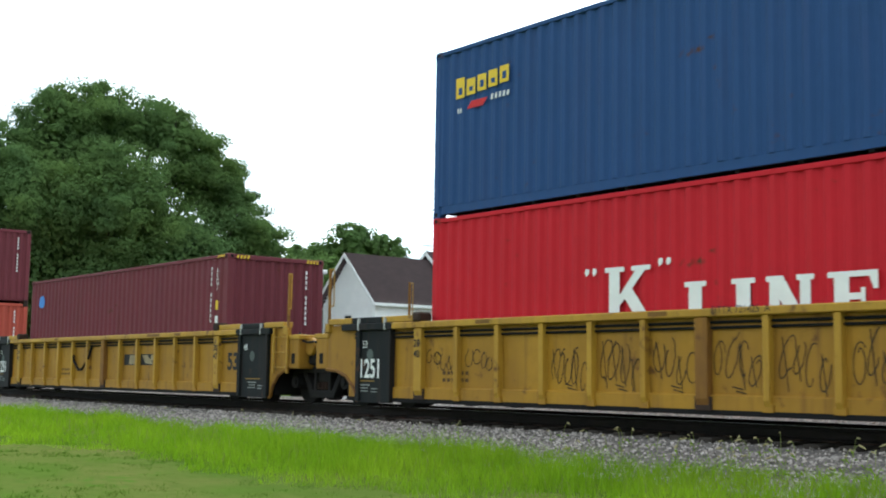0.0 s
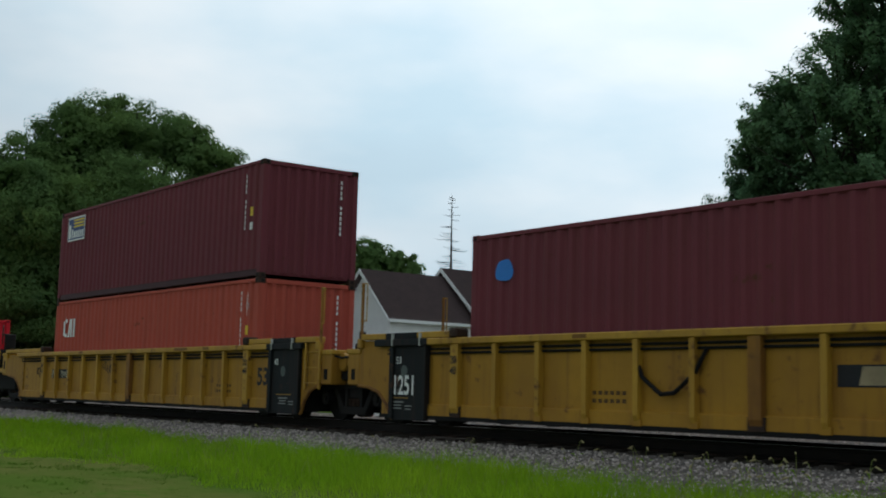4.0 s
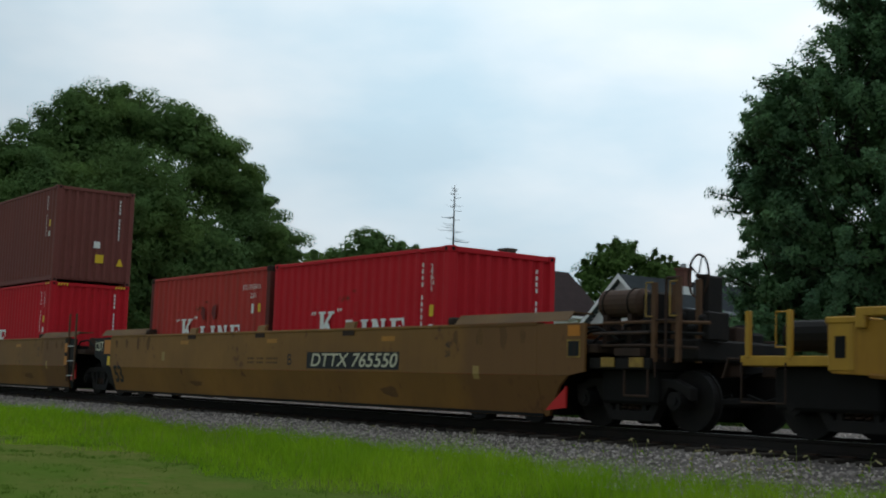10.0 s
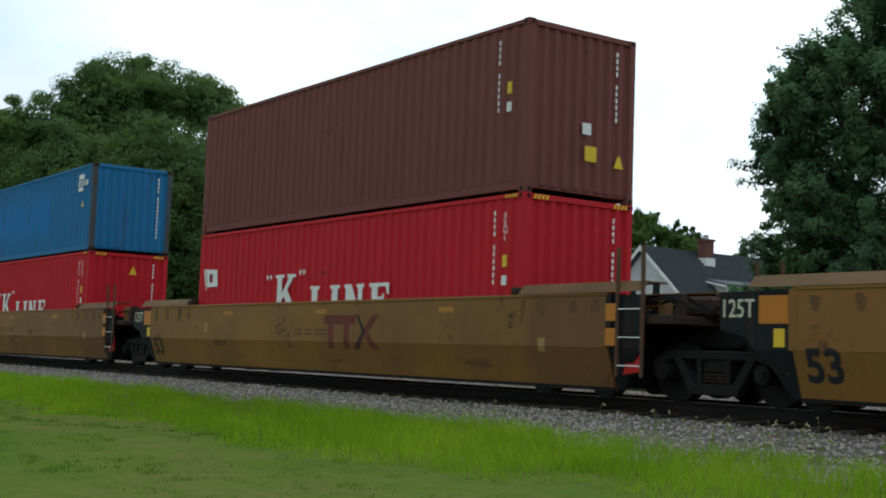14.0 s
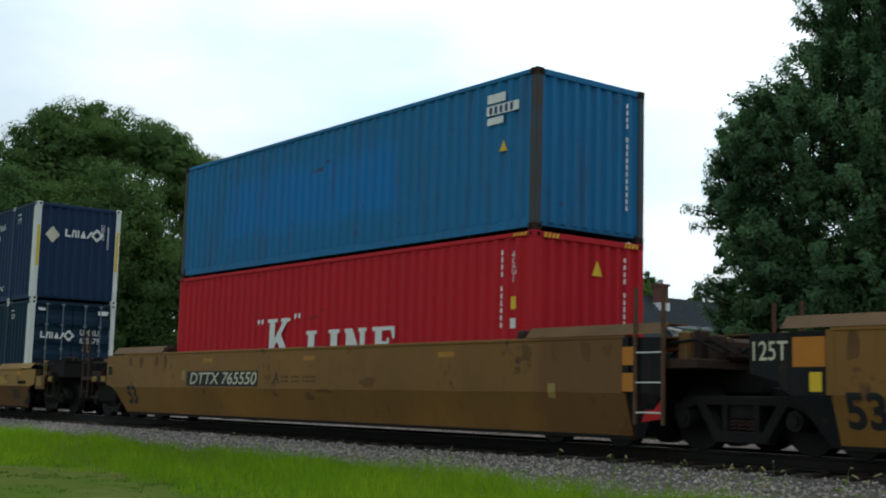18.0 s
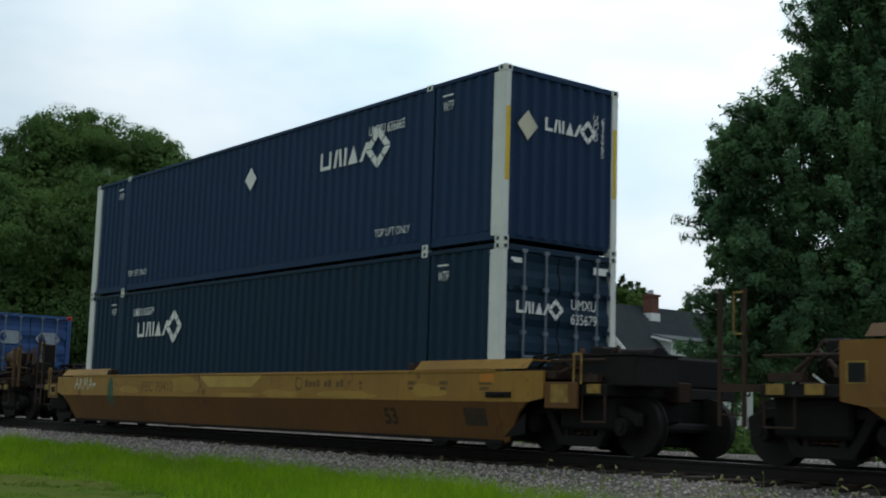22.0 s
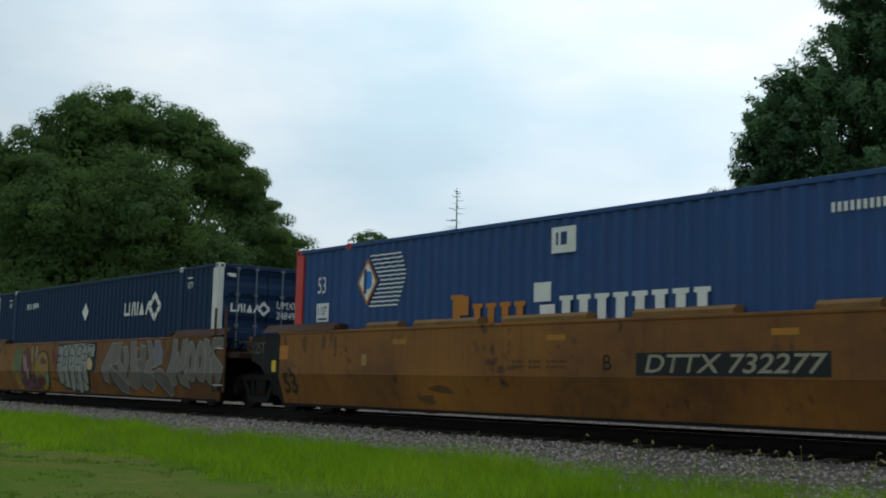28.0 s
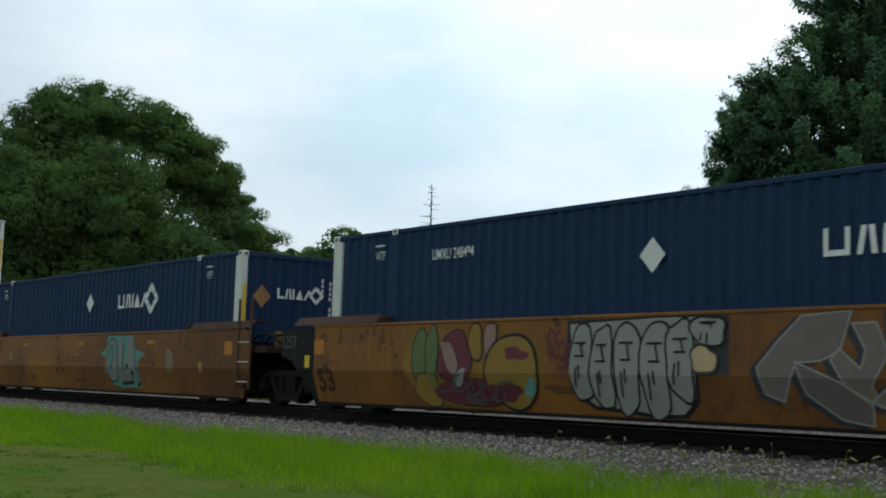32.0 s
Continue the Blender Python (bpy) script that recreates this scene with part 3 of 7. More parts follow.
# ---- railway running gear ----
def truck(parent, x):
    """A two-axle truck under its car, its wheelsets able to turn."""
    m = Mesh().box(-0.22, 0.22, -1.05, 1.05, 0.42, 0.68)
    m.rod((0, 0, 0.66), (0, 0, 0.86), 0.3, 16)
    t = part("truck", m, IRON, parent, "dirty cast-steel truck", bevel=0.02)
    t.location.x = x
    # brake beams drawn extra deep so the truck's inside closes to near-black
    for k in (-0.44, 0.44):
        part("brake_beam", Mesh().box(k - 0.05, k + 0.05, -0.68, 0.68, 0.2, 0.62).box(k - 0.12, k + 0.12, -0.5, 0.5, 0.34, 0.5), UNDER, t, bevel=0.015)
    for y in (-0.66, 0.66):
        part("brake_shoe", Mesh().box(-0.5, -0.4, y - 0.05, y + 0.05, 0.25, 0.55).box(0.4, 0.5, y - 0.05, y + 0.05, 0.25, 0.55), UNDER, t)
    # added solid near-black block in place of the shade between the wheels
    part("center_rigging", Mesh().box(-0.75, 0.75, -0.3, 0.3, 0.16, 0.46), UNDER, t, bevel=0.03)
    for s in (-1, 1):
        y0, y1 = s * 0.93, s * 1.1
        f = Mesh()
        f.prism([(-1.12, 0.42), (-1.12, 0.60), (-0.8, 0.72), (0.8, 0.72), (1.12, 0.60), (1.12, 0.42), (0.98, 0.52), (0.74, 0.60), (-0.74, 0.60), (-0.98, 0.52)], "y", y0, y1)
        f.prism([(-0.74, 0.62), (-0.58, 0.62), (-0.28, 0.18), (-0.42, 0.14)], "y", y0, y1)
        f.prism([(0.74, 0.62), (0.58, 0.62), (0.28, 0.18), (0.42, 0.14)], "y", y0, y1)
        f.prism([(-0.44, 0.12), (0.44, 0.12), (0.36, 0.27), (-0.36, 0.27)], "y", y0, y1)
        f.box(-0.3, -0.21, y0, y1, 0.25, 0.62).box(0.21, 0.3, y0, y1, 0.25, 0.62)
        fr = part("side_frame", f, IRON, t, bevel=0.012)
        for k in (-0.14, 0, 0.14):
            turns = [(k + 0.055 * math.cos(i * 1.047), s * 1.04 + 0.055 * math.sin(i * 1.047), 0.27 + i * 0.0075) for i in range(22)]
            coil = Mesh()
            ring = [(turns[i][0] + 0.013 * math.cos(j * 1.257) * math.cos(i * 1.047), turns[i][1] + 0.013 * math.cos(j * 1.257) * math.sin(i * 1.047), turns[i][2] + 0.013 * math.sin(j * 1.257)) for i in range(22) for j in range(5)]
            coil.add(ring, [(i * 5 + j, i * 5 + (j + 1) % 5, i * 5 + 5 + (j + 1) % 5, i * 5 + 5 + j) for i in range(21) for j in range(5)])
            part("spring", coil, RUSTY, t)
        for k in (-0.89, 0.89):
            jb = Mesh().rod((k, s * 0.95, 0.42), (k, s * 1.17, 0.42), 0.13, 12).rod((k, s * 1.165, 0.42), (k, s * 1.2, 0.42), 0.07, 8)
            part("bearing", jb, IRON, t)
    for k in (-0.89, 0.89):
        w = Mesh().rod((0, -0.98, 0), (0, 0.98, 0), 0.075, 10)
        for s in (-1, 1):
            w.rod((0, s * 0.70, 0), (0, s * 0.82, 0), 0.42, 28)
            w.rod((0, s * 0.67, 0), (0, s * 0.70, 0), 0.447, 28)
            w.rod((0, s * 0.82, 0), (0, s * 0.86, 0), 0.13, 12)
            for a in range(3):
                t2 = a * 2.094
                w.box(math.cos(t2) * 0.25 - 0.03, math.cos(t2) * 0.25 + 0.03, s * 0.82, s * 0.822 + s * 0.004, math.sin(t2) * 0.25 - 0.03, math.sin(t2) * 0.25 + 0.03)
        ws = part("wheelset", w, IRON, t)
        WHEELS.append((ws, k))
    return t


def coupler(parent, e, x):
    m = Mesh().box(min(x, x + e * 0.9), max(x, x + e * 0.9), -0.11, 0.11, 0.78, 0.98)
    x2 = x + e * 0.9
    m.prism([(x2 - e * 0.05, -0.16), (x2 + e * 0.22, -0.16), (x2 + e * 0.28, 0.0), (x2 + e * 0.12, 0.05), (x2 + e * 0.2, 0.16), (x2 - e * 0.05, 0.16)], "z", 0.74, 1.02)
    part("coupler", m, RUSTY, parent, bevel=0.015)
    h = Mesh().path([(x + e * 0.3, -0.35, 0.8), (x + e * 0.6, -0.33, 0.5), (x + e * 0.95, -0.3, 0.42), (x + e * 1.25, -0.28, 0.5)], 0.025)
    part("air_hose", h, UNDER, parent)
    part("cut_lever", Mesh().path([(x + e * 0.9, -0.15, 1.0), (x + e * 0.75, -0.5, 0.95), (x + e * 0.75, -1.3, 0.95), (x + e * 0.8, -1.35, 0.7)], 0.013), RUSTY, parent)


def ladder(parent, x0, x1, y, z0, z1, steps, post_mat, rung_mat, tall=0.0):
    for x in (x0, x1):
        box_part("ladder_rail", (x - 0.025, x + 0.025, y - 0.02, y + 0.02, z0, z1 + (tall if x == x1 or tall > 0.5 else 0)), post_mat, parent)
    for i in range(steps):
        z = z0 + (z1 - z0) * (i + 0.4) / steps
        part("rung", Mesh().rod((x0, y - 0.01, z), (x1, y - 0.01, z), 0.010, 6), rung_mat, parent)


def well_bed(parent, half, paint):
    w = 1.36 if paint is TTX else 1.235
    for x in (-7.6, -4.6, -1.5, 1.5, 4.6, 7.6):
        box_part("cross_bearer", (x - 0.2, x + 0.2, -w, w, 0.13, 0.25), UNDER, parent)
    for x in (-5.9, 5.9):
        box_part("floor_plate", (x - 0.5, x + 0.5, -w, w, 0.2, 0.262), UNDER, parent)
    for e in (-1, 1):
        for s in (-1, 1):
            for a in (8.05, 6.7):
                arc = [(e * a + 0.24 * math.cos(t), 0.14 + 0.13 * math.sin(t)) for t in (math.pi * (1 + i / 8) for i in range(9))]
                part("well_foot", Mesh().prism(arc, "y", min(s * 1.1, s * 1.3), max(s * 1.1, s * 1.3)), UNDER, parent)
        # bulkhead near-black, not in car paint: the recess shade is its colour
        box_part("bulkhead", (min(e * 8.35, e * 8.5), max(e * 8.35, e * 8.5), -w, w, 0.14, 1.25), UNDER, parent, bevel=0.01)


TAPE = mat("dirty_white_tape", (0.50, 0.50, 0.46), rough=0.6, scale=12, amount=0.6)
RIB_RUST = mat("rust_stained_yellow_paint", (0.29, 0.135, 0.02), rough=0.65, color2=(0.15, 0.065, 0.018), scale=1.6, amount=0.9, rust=0.5, streak=0.6, bump=0.2, bump_scale=14)


def ribbed_unit(cx, left, right, group):
    """A well unit with posted sides: ends are 'joint' (shared truck) or 'free'."""
    u = rolling("well_car_unit", cx, 0, "yellow ribbed steel well car unit with rust and grime", "freight car", group)
    well_bed(u, 8.5, TTX)
    for s in (-1, 1):
        def yy(a, b):
            return (min(s * a, s * b), max(s * a, s * b))
        part("side_sheet", Mesh().box(-8.4, 8.4, *yy(1.36, 1.395), 0.12, 1.33), TTX, u)
        part("top_chord", Mesh().box(-8.4, 8.4, *yy(1.30, 1.53), 1.30, 1.405), TTX_PALE, u, bevel=0.015)
        part("bottom_chord", Mesh().box(-8.4, 8.4, *yy(1.34, 1.45), 0.105, 0.17), UNDER, u)
        part("sheet_fold", Mesh().prism([(s * 1.395, 0.36), (s * 1.435, 0.34), (s * 1.44, 0.12), (s * 1.395, 0.12)], "x", -8.3, 8.3), TTX, u)
        for z in (1.17, 1.235):
            part("brake_pipe", Mesh().rod((-8.2, s * 1.425, z), (8.2, s * 1.425, z), 0.02, 6), UNDER, u)
        for k in range(-6, 7):
            x, w = k * 1.03, (0.105 if k in (-6, 0, 6) else 0.05)
            m = Mesh().prism([(s * 1.39, 1.30), (s * 1.51, 1.30), (s * 1.50, 0.30), (s * 1.46, 0.2), (s * 1.39, 0.2)], "x", x - w, x + w)
            part("rib", m, RIB_RUST if k == 0 else TTX_PALE, u, bevel=0.008)
            part("rib_foot", Mesh().box(x - w - 0.03, x + w + 0.03, *yy(1.435, 1.47), 0.16, 0.25 if w < 0.1 else 0.33), RUSTY if w > 0.1 else TTX, u)
        for e, kind in ((-1, left), (1, right)):
            def xx(a, b):
                return (min(e * a, e * b), max(e * a, e * b))
            dark = kind == "joint"
            col = SLATE if dark else TTX
            if dark:
                o = 0.0 if e > 0 else 0.2
                part("end_panel", Mesh().box(*xx(7.2 - o, 8.36 if e > 0 else 8.02), *yy(1.40, 1.47), 0.08, 1.29), SLATE, u)
                for a in (7.16 - o, 8.28 if e > 0 else 7.92):
                    part("panel_post", Mesh().box(*xx(a, a + 0.12), *yy(1.40, 1.515), 0.1, 1.30), SLATE, u, bevel=0.008)
                part("chord_cover", Mesh().box(*xx(7.1 - o, 8.5), *yy(1.29, 1.536), 1.295, 1.41), SLATE, u, bevel=0.01)
            part("deck_plate", Mesh().box(*xx(6.15, 7.25), *yy(1.28, 1.5), 1.412, 1.515), TTX_PALE, u, bevel=0.012)
            part("deck_plate", Mesh().box(*xx(7.26, 8.2), *yy(1.28, 1.5), 1.412, 1.515), SLATE if dark else TTX_PALE, u, bevel=0.012)
            part("deck_plate", Mesh().box(*xx(8.21, 9.0 if dark else 9.55), *yy(1.28, 1.5), 1.412, 1.515), TTX_PALE, u, bevel=0.012)
            if dark:
                for a in (7.3 - o, 8.12 - o):
                    part("tape_mark", Mesh().box(*xx(a, a + 0.035), *yy(1.5, 1.541), 1.29, 1.50), TAPE, u)
            part("guide_block", Mesh().box(*xx(6.08, 6.3), *yy(1.27, 1.55), 1.40, 1.56), RUSTY, u, bevel=0.03)
            arch = [(8.37, 1.40), (8.37, 0.1), (8.42, 0.1), (8.53, 0.32), (8.72, 0.5), (8.95, 0.6), (9.12, 0.63), (9.12, 1.40)]
            if dark and e < 0:
                arch = [(8.03, 1.40), (8.03, 0.1), (8.07, 0.1), (8.2, 0.33), (8.45, 0.52), (8.8, 0.61), (9.12, 0.63), (9.12, 1.40)]
            if not dark:
                arch = [(8.0, 1.3), (8.0, 0.1), (8.1, 0.1), (8.25, 0.36), (8.5, 0.58), (8.85, 0.72), (9.4, 0.76), (9.93, 0.78), (9.93, 1.40)]
            part("end_sheet", Mesh().prism([(e * a, b) for a, b in arch], "y", *yy(1.385, 1.43)), TTX, u, bevel=0.006)
            lip = Mesh()
            for (a, b), (c, d) in zip(arch[1:7], arch[2:7]):
                lip.rod((e * a, s * 1.43, b), (e * c, s * 1.43, d), 0.03, 6)
            part("arch_lip", lip, RIB_RUST, u)
            block = part("end_block", Mesh().box(*(xx(9.1, 9.5) if dark else xx(9.6, 9.98)), *yy(0.9, 1.44), 0.64 if dark else 0.8, 1.24 if dark else 1.36), TTX if dark else TTX_PALE, u, bevel=0.02)
            part("block_cap", Mesh().box(*(xx(9.06, 9.54) if dark else xx(9.56, 10.0)), *yy(0.9, 1.46), 1.18 if dark else 1.34, 1.27 if dark else 1.42), TTX_PALE, block, bevel=0.015)
            part("block_pocket", Mesh().box(*(xx(9.24, 9.37) if dark else xx(9.72, 9.87)), *yy(1.42, 1.444), 0.73 if dark else 0.95, 0.92 if dark else 1.2), UNDER, block)
            part("jacking_lug", Mesh().box(*(xx(8.98, 9.12) if dark else xx(9.42, 9.56)), *yy(1.38, 1.5), 1.28, 1.44), TTX_PALE, u, bevel=0.015)
            for a in (() if kind == "free" else (9.1,) if e > 0 else ((9.0,) if s < 0 else (8.5,))):
                box_part("hand_post", (min(e * a, e * (a + 0.055)), max(e * a, e * (a + 0.055)), *yy(1.44, 1.48), 1.35, 2.42), RIB_RUST, u, bevel=0.006)
                part("grab_loop", Mesh().path([(e * a + 0.035, s * 1.47, 2.4), (e * a + 0.13, s * 1.47, 2.4), (e * a + 0.13, s * 1.47, 1.75), (e * a + 0.035, s * 1.47, 1.75)], 0.011), TTX_PALE, u)
            if e > 0:
                ladder(u, 8.62, 9.14, s * 1.48, 0.55, 1.4, 3, TTX_PALE, TTX_PALE)
    for e, kind in ((-1, left), (1, right)):
        def xx(a, b):
            return (min(e * a, e * b), max(e * a, e * b))
        part("end_platform", Mesh().box(*xx(8.5, 9.45), -1.38, 1.38, 1.0, 1.12), RUSTY, u, bevel=0.01)
        part("drawbar_housing", Mesh().box(*xx(8.5, 9.75), -0.45, 0.45, 0.72, 1.1), RUSTY, u, bevel=0.03)
        part("connector_casting", Mesh().rod((e * 9.5, -0.4, 1.12), (e * 9.5, 0.4, 1.12), 0.22, 12), RUSTY, u)
        if kind == "joint":
            k = Mesh().rod((e * 9.62, -1.28, 1.05), (e * 9.62, -0.95, 1.05), 0.17, 16)
            part("bearing_yoke", k, TTX, u, "yellow cast articulation yoke", bevel=0.02)
            # near-black block set where the joint is an open, shaded gap
            part("yoke_web", Mesh().box(*xx(9.45, 9.8), -1.2, -0.9, 0.72, 1.0), IRON, u, bevel=0.03)
            part("center_plate", Mesh().box(*xx(9.0, 9.8), -1.1, 1.1, 0.70, 0.80), IRON, u, bevel=0.02)
            part("brake_hose", Mesh().path([(e * 9.3, -1.3, 1.3), (e * 9.5, -1.36, 1.16), (e * 9.7, -1.34, 1.12), (e * 9.82, -1.3, 1.14)], 0.02), UNDER, u)
        if kind == "free":
            coupler(u, e, 10.85 * e)
            # solid near-black box added to fill the coupling gap, standing for its shade
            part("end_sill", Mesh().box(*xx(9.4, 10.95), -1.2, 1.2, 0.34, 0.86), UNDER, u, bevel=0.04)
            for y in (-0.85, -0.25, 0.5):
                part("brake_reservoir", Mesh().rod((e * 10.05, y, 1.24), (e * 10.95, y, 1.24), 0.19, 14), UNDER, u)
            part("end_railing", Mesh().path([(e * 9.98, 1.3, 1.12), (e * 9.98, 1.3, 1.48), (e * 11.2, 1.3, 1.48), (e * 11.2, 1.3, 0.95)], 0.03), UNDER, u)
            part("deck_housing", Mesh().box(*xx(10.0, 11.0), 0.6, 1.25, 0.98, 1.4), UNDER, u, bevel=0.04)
            part("end_beam", Mesh().box(*xx(9.3, 11.32), -1.4, 1.4, 0.86, 0.98), TTX_PALE, u, bevel=0.01)
            for a in (10.52, 11.16):
                part("stanchion", Mesh().box(*xx(a, a + 0.07), -1.42, -1.36, 0.95, 1.52), TTX_PALE, u, bevel=0.006)
            part("stanchion_rail", Mesh().path([(e * 10.56, -1.4, 1.5), (e * 10.76, -1.4, 1.5), (e * 10.76, -1.4, 1.08), (e * 10.56, -1.4, 1.08)], 0.009), TTX_PALE, u)
            part("step_iron", Mesh().path([(e * 11.28, -1.42, 0.9), (e * 11.28, -1.42, 0.42), (e * 10.6, -1.42, 0.42), (e * 10.6, -1.42, 0.9)], 0.011), RUSTY, u)
    return u


def fold_plate(pts, s, off=0.0, thick=0.045):
    """A plate that follows the folded side of a smooth car: pts of (x, z) going round, cut at the fold."""
    m = Mesh()
    for up in (True, False):
        p = [(x, z) for x, z in pts if (z >= 0.7 if up else z <= 0.7)]
        if len(p) < 3:
            continue
        y = [1.5 - off - (0.0 if z >= 0.7 else (0.7 - z) * 0.2 / 0.6) for x, z in p]
        n = len(p)
        v = [(x, s * b, z) for (x, z), b in zip(p, y)] + [(x, s * (b - thick), z) for (x, z), b in zip(p, y)]
        m.add(v, [tuple(range(n)), tuple(range(2 * n - 1, n - 1, -1))] + [(i, (i + 1) % n, n + (i + 1) % n, n + i) for i in range(n)])
    return m


GUARD = mat("dusty_tan_guard", (0.27, 0.15, 0.055), rough=0.65, color2=(0.17, 0.09, 0.035), scale=3, amount=0.8)
TREAD = mat("worn_yellow_tread", (0.36, 0.23, 0.05), rough=0.65, color2=(0.16, 0.09, 0.03), scale=7, amount=0.9)


def smooth_unit(cx, left, right, group, paint, label, top=1.47, half=9.9, stand=False, lip=True):
    """A well unit with plain folded sides."""
    u = rolling("well_car_unit", cx, 0, label, "freight car", group)
    well_bed(u, 8.5, paint)
    for s in (-1, 1):
        def yy(a, b):
            return (min(s * a, s * b), max(s * a, s * b))
        part("side_sheet", Mesh().prism([(s * 1.50, top), (s * 1.50, 0.70), (s * 1.455, 0.70), (s * 1.455, top)], "x", -8.3, 8.3), paint, u)
        # gold cars: brown below the fold, its shade partly painted in
        part("lower_sheet", Mesh().prism([(s * 1.50, 0.697), (s * 1.30, 0.10), (s * 1.25, 0.10), (s * 1.455, 0.697)], "x", -8.3, 8.3), GOLD_LOW_SHADED if paint is WELL_GOLD else paint, u)
        part("bottom_chord", Mesh().box(-8.3, 8.3, *yy(1.2, 1.335), 0.105, 0.15), UNDER, u)
        part("top_chord", Mesh().box(-8.3, 8.3, *yy(1.34, 1.515), top - 0.02, top + 0.03), paint, u, bevel=0.01)
        for e, kind in ((-1, left), (1, right)):
            def xx(a, b):
                return (min(e * a, e * b), max(e * a, e * b))
            if kind == "free":
                cut = [(8.29, top), (9.35, top), (9.35, 0.76), (9.0, 0.7), (8.29, 0.7)]
                part("end_sheet", fold_plate([(e * a, b) for a, b in cut], s, 0.003), paint, u)
                cut = [(8.302, 0.697), (9.0, 0.697), (8.78, 0.56), (8.55, 0.3), (8.4, 0.12), (8.302, 0.12)]
                part("end_sheet", fold_plate([(e * a, b) for a, b in cut], s, 0.003), GOLD_LOW_SHADED if paint is WELL_GOLD else paint, u)
                if paint is not WELL_GOLD:
                    part("road_plate", Mesh().box(*xx(8.98, 9.26), *yy(1.49, 1.503), 0.95, 1.2), TREAD, u)
                    part("road_plate_face", Mesh().box(*xx(9.005, 9.235), *yy(1.5, 1.507), 0.97, 1.18), SLATE, u)
                    part("orange_square", Mesh().box(*xx(8.99, 9.25), *yy(1.49, 1.503), 1.25, top - 0.03), DECAL_ORANGE, u) if paint is WELL_TAN and e > 0 else None
            else:
                cut = [(8.29, top), (8.98, top - 0.02), (8.98, 0.75), (8.75, 0.5), (8.45, 0.12), (8.29, 0.12)] if e > 0 else [(8.29, top), (9.5, top - 0.02), (9.5, 0.95), (9.1, 0.86), (8.75, 0.55), (8.45, 0.12), (8.29, 0.12)]
                k = next(i for i in range(len(cut)) if cut[i][1] < 0.7)
                (ax, az), (bx, bz) = cut[k - 1], cut[k]
                mid = ax + (bx - ax) * (0.7 - az) / (bz - az)
                cut = cut[:k] + [(mid, 0.7)] + cut[k:] + [(8.29, 0.7)]
                bare = e > 0 and paint is WELL_RUST
                part("end_sheet", fold_plate([(e * a, b) for a, b in cut], s, 0.003 if bare else 0.03), paint if bare else SLATE, u)
                if e < 0 and paint is WELL_TAN:
                    part("orange_square", Mesh().box(-8.86, -8.4, *yy(1.47, 1.474), 1.02, 1.36), DECAL_ORANGE, u)
                part("corner_post", Mesh().box(*xx(8.25, 8.37), *(yy(1.36, 1.44) if e > 0 and paint is WELL_RUST else yy(1.42, 1.506)), 0.7, top), SLATE if paint is WELL_RUST or e > 0 else paint, u, bevel=0.004)
            wing = Mesh().prism([(s * 1.52, top + 0.03), (s * 1.50, top + 0.035), (s * 1.36, top + 0.17), (s * 1.38, top + 0.18)], "x", *xx(6.25, 9.0))
            wing.prism([(s * 1.2, top + 0.02), (s * 1.5, top + 0.02), (s * 1.37, top + 0.165), (s * 1.2, top + 0.165)], "x", *xx(6.25, 6.3))
            wing.box(*xx(6.25, 9.0), *yy(1.0, 1.37), top + 0.15, top + 0.17)
            # wings of tan cars are darker and browner than the sides
            part("deck_wing", wing, {WELL_TAN: mat("brown_wing_tone", (0.165, 0.088, 0.030), rough=0.65, color2=(0.10, 0.055, 0.025), scale=1.5, amount=0.8, rust=0.3, bump=0.2), WELL_GOLD: WELL_GOLD, WELL_RUST: mat("dark_rust_wing", (0.085, 0.040, 0.022), rough=0.75, color2=(0.05, 0.026, 0.018), scale=1.5, amount=0.8, bump=0.2)}[paint], u)
            part("guide_block", Mesh().box(*xx(6.02, 6.22), *yy(1.28, 1.5), top + 0.02, top + 0.15), RUSTY, u, bevel=0.03)
            if e > 0:
                if kind == "joint":
                    ladder(u, 8.5, 9.0, s * 1.5, 0.3, 1.45, 3, STAND_RUST, POST_WHITE, tall=0.62)
                    for z in ((0.72, 1.06) if paint is WELL_TAN else ()):
                        part("reflector", Mesh().box(8.26, 8.48, *yy(1.507, 1.511), z, z + 0.24), DECAL_ORANGE, u)
                    part("warning_panel", Mesh().prism([(8.52, 0.33), (8.88, 0.38), (8.84, 0.78), (8.72, 0.78)], "y", *yy(1.36, 1.40)), SIGNAL_RED if paint is WELL_TAN else UNDER, u, "bright red panel" if paint is WELL_TAN else "")
                else:
                    part("warning_panel", Mesh().prism([(8.45, 0.2), (8.9, 0.55), (8.9, 0.25)], "y", *yy(1.40, 1.43)), SIGNAL_RED if stand and paint is not WELL_RUST else UNDER, u)
            for a in (8.42,):
                part("reflector", Mesh().box(*xx(a - 0.5, a - 0.17), *yy(1.5, 1.504), 0.98, 1.1 if paint is WELL_GOLD else 1.24), DECAL_ORANGE, u) if paint is WELL_RUST or (e > 0 and paint is WELL_GOLD) else None
        if cx == -73.5:
            for k in (-3.62, -0.4, 3.0):
                part("guide_tab", Mesh().prism([(s * 1.44, top + 0.02), (s * 1.50, top + 0.02), (s * 1.47, top + 0.13), (s * 1.40, top + 0.15)], "x", k - 0.16, k + 0.16), GUARD, u, "bent tan guide tab")
                part("tab_foot", Mesh().box(k - 0.2, k + 0.2, *yy(1.49, 1.512), top - 0.1, top + 0.02), RUSTY, u)
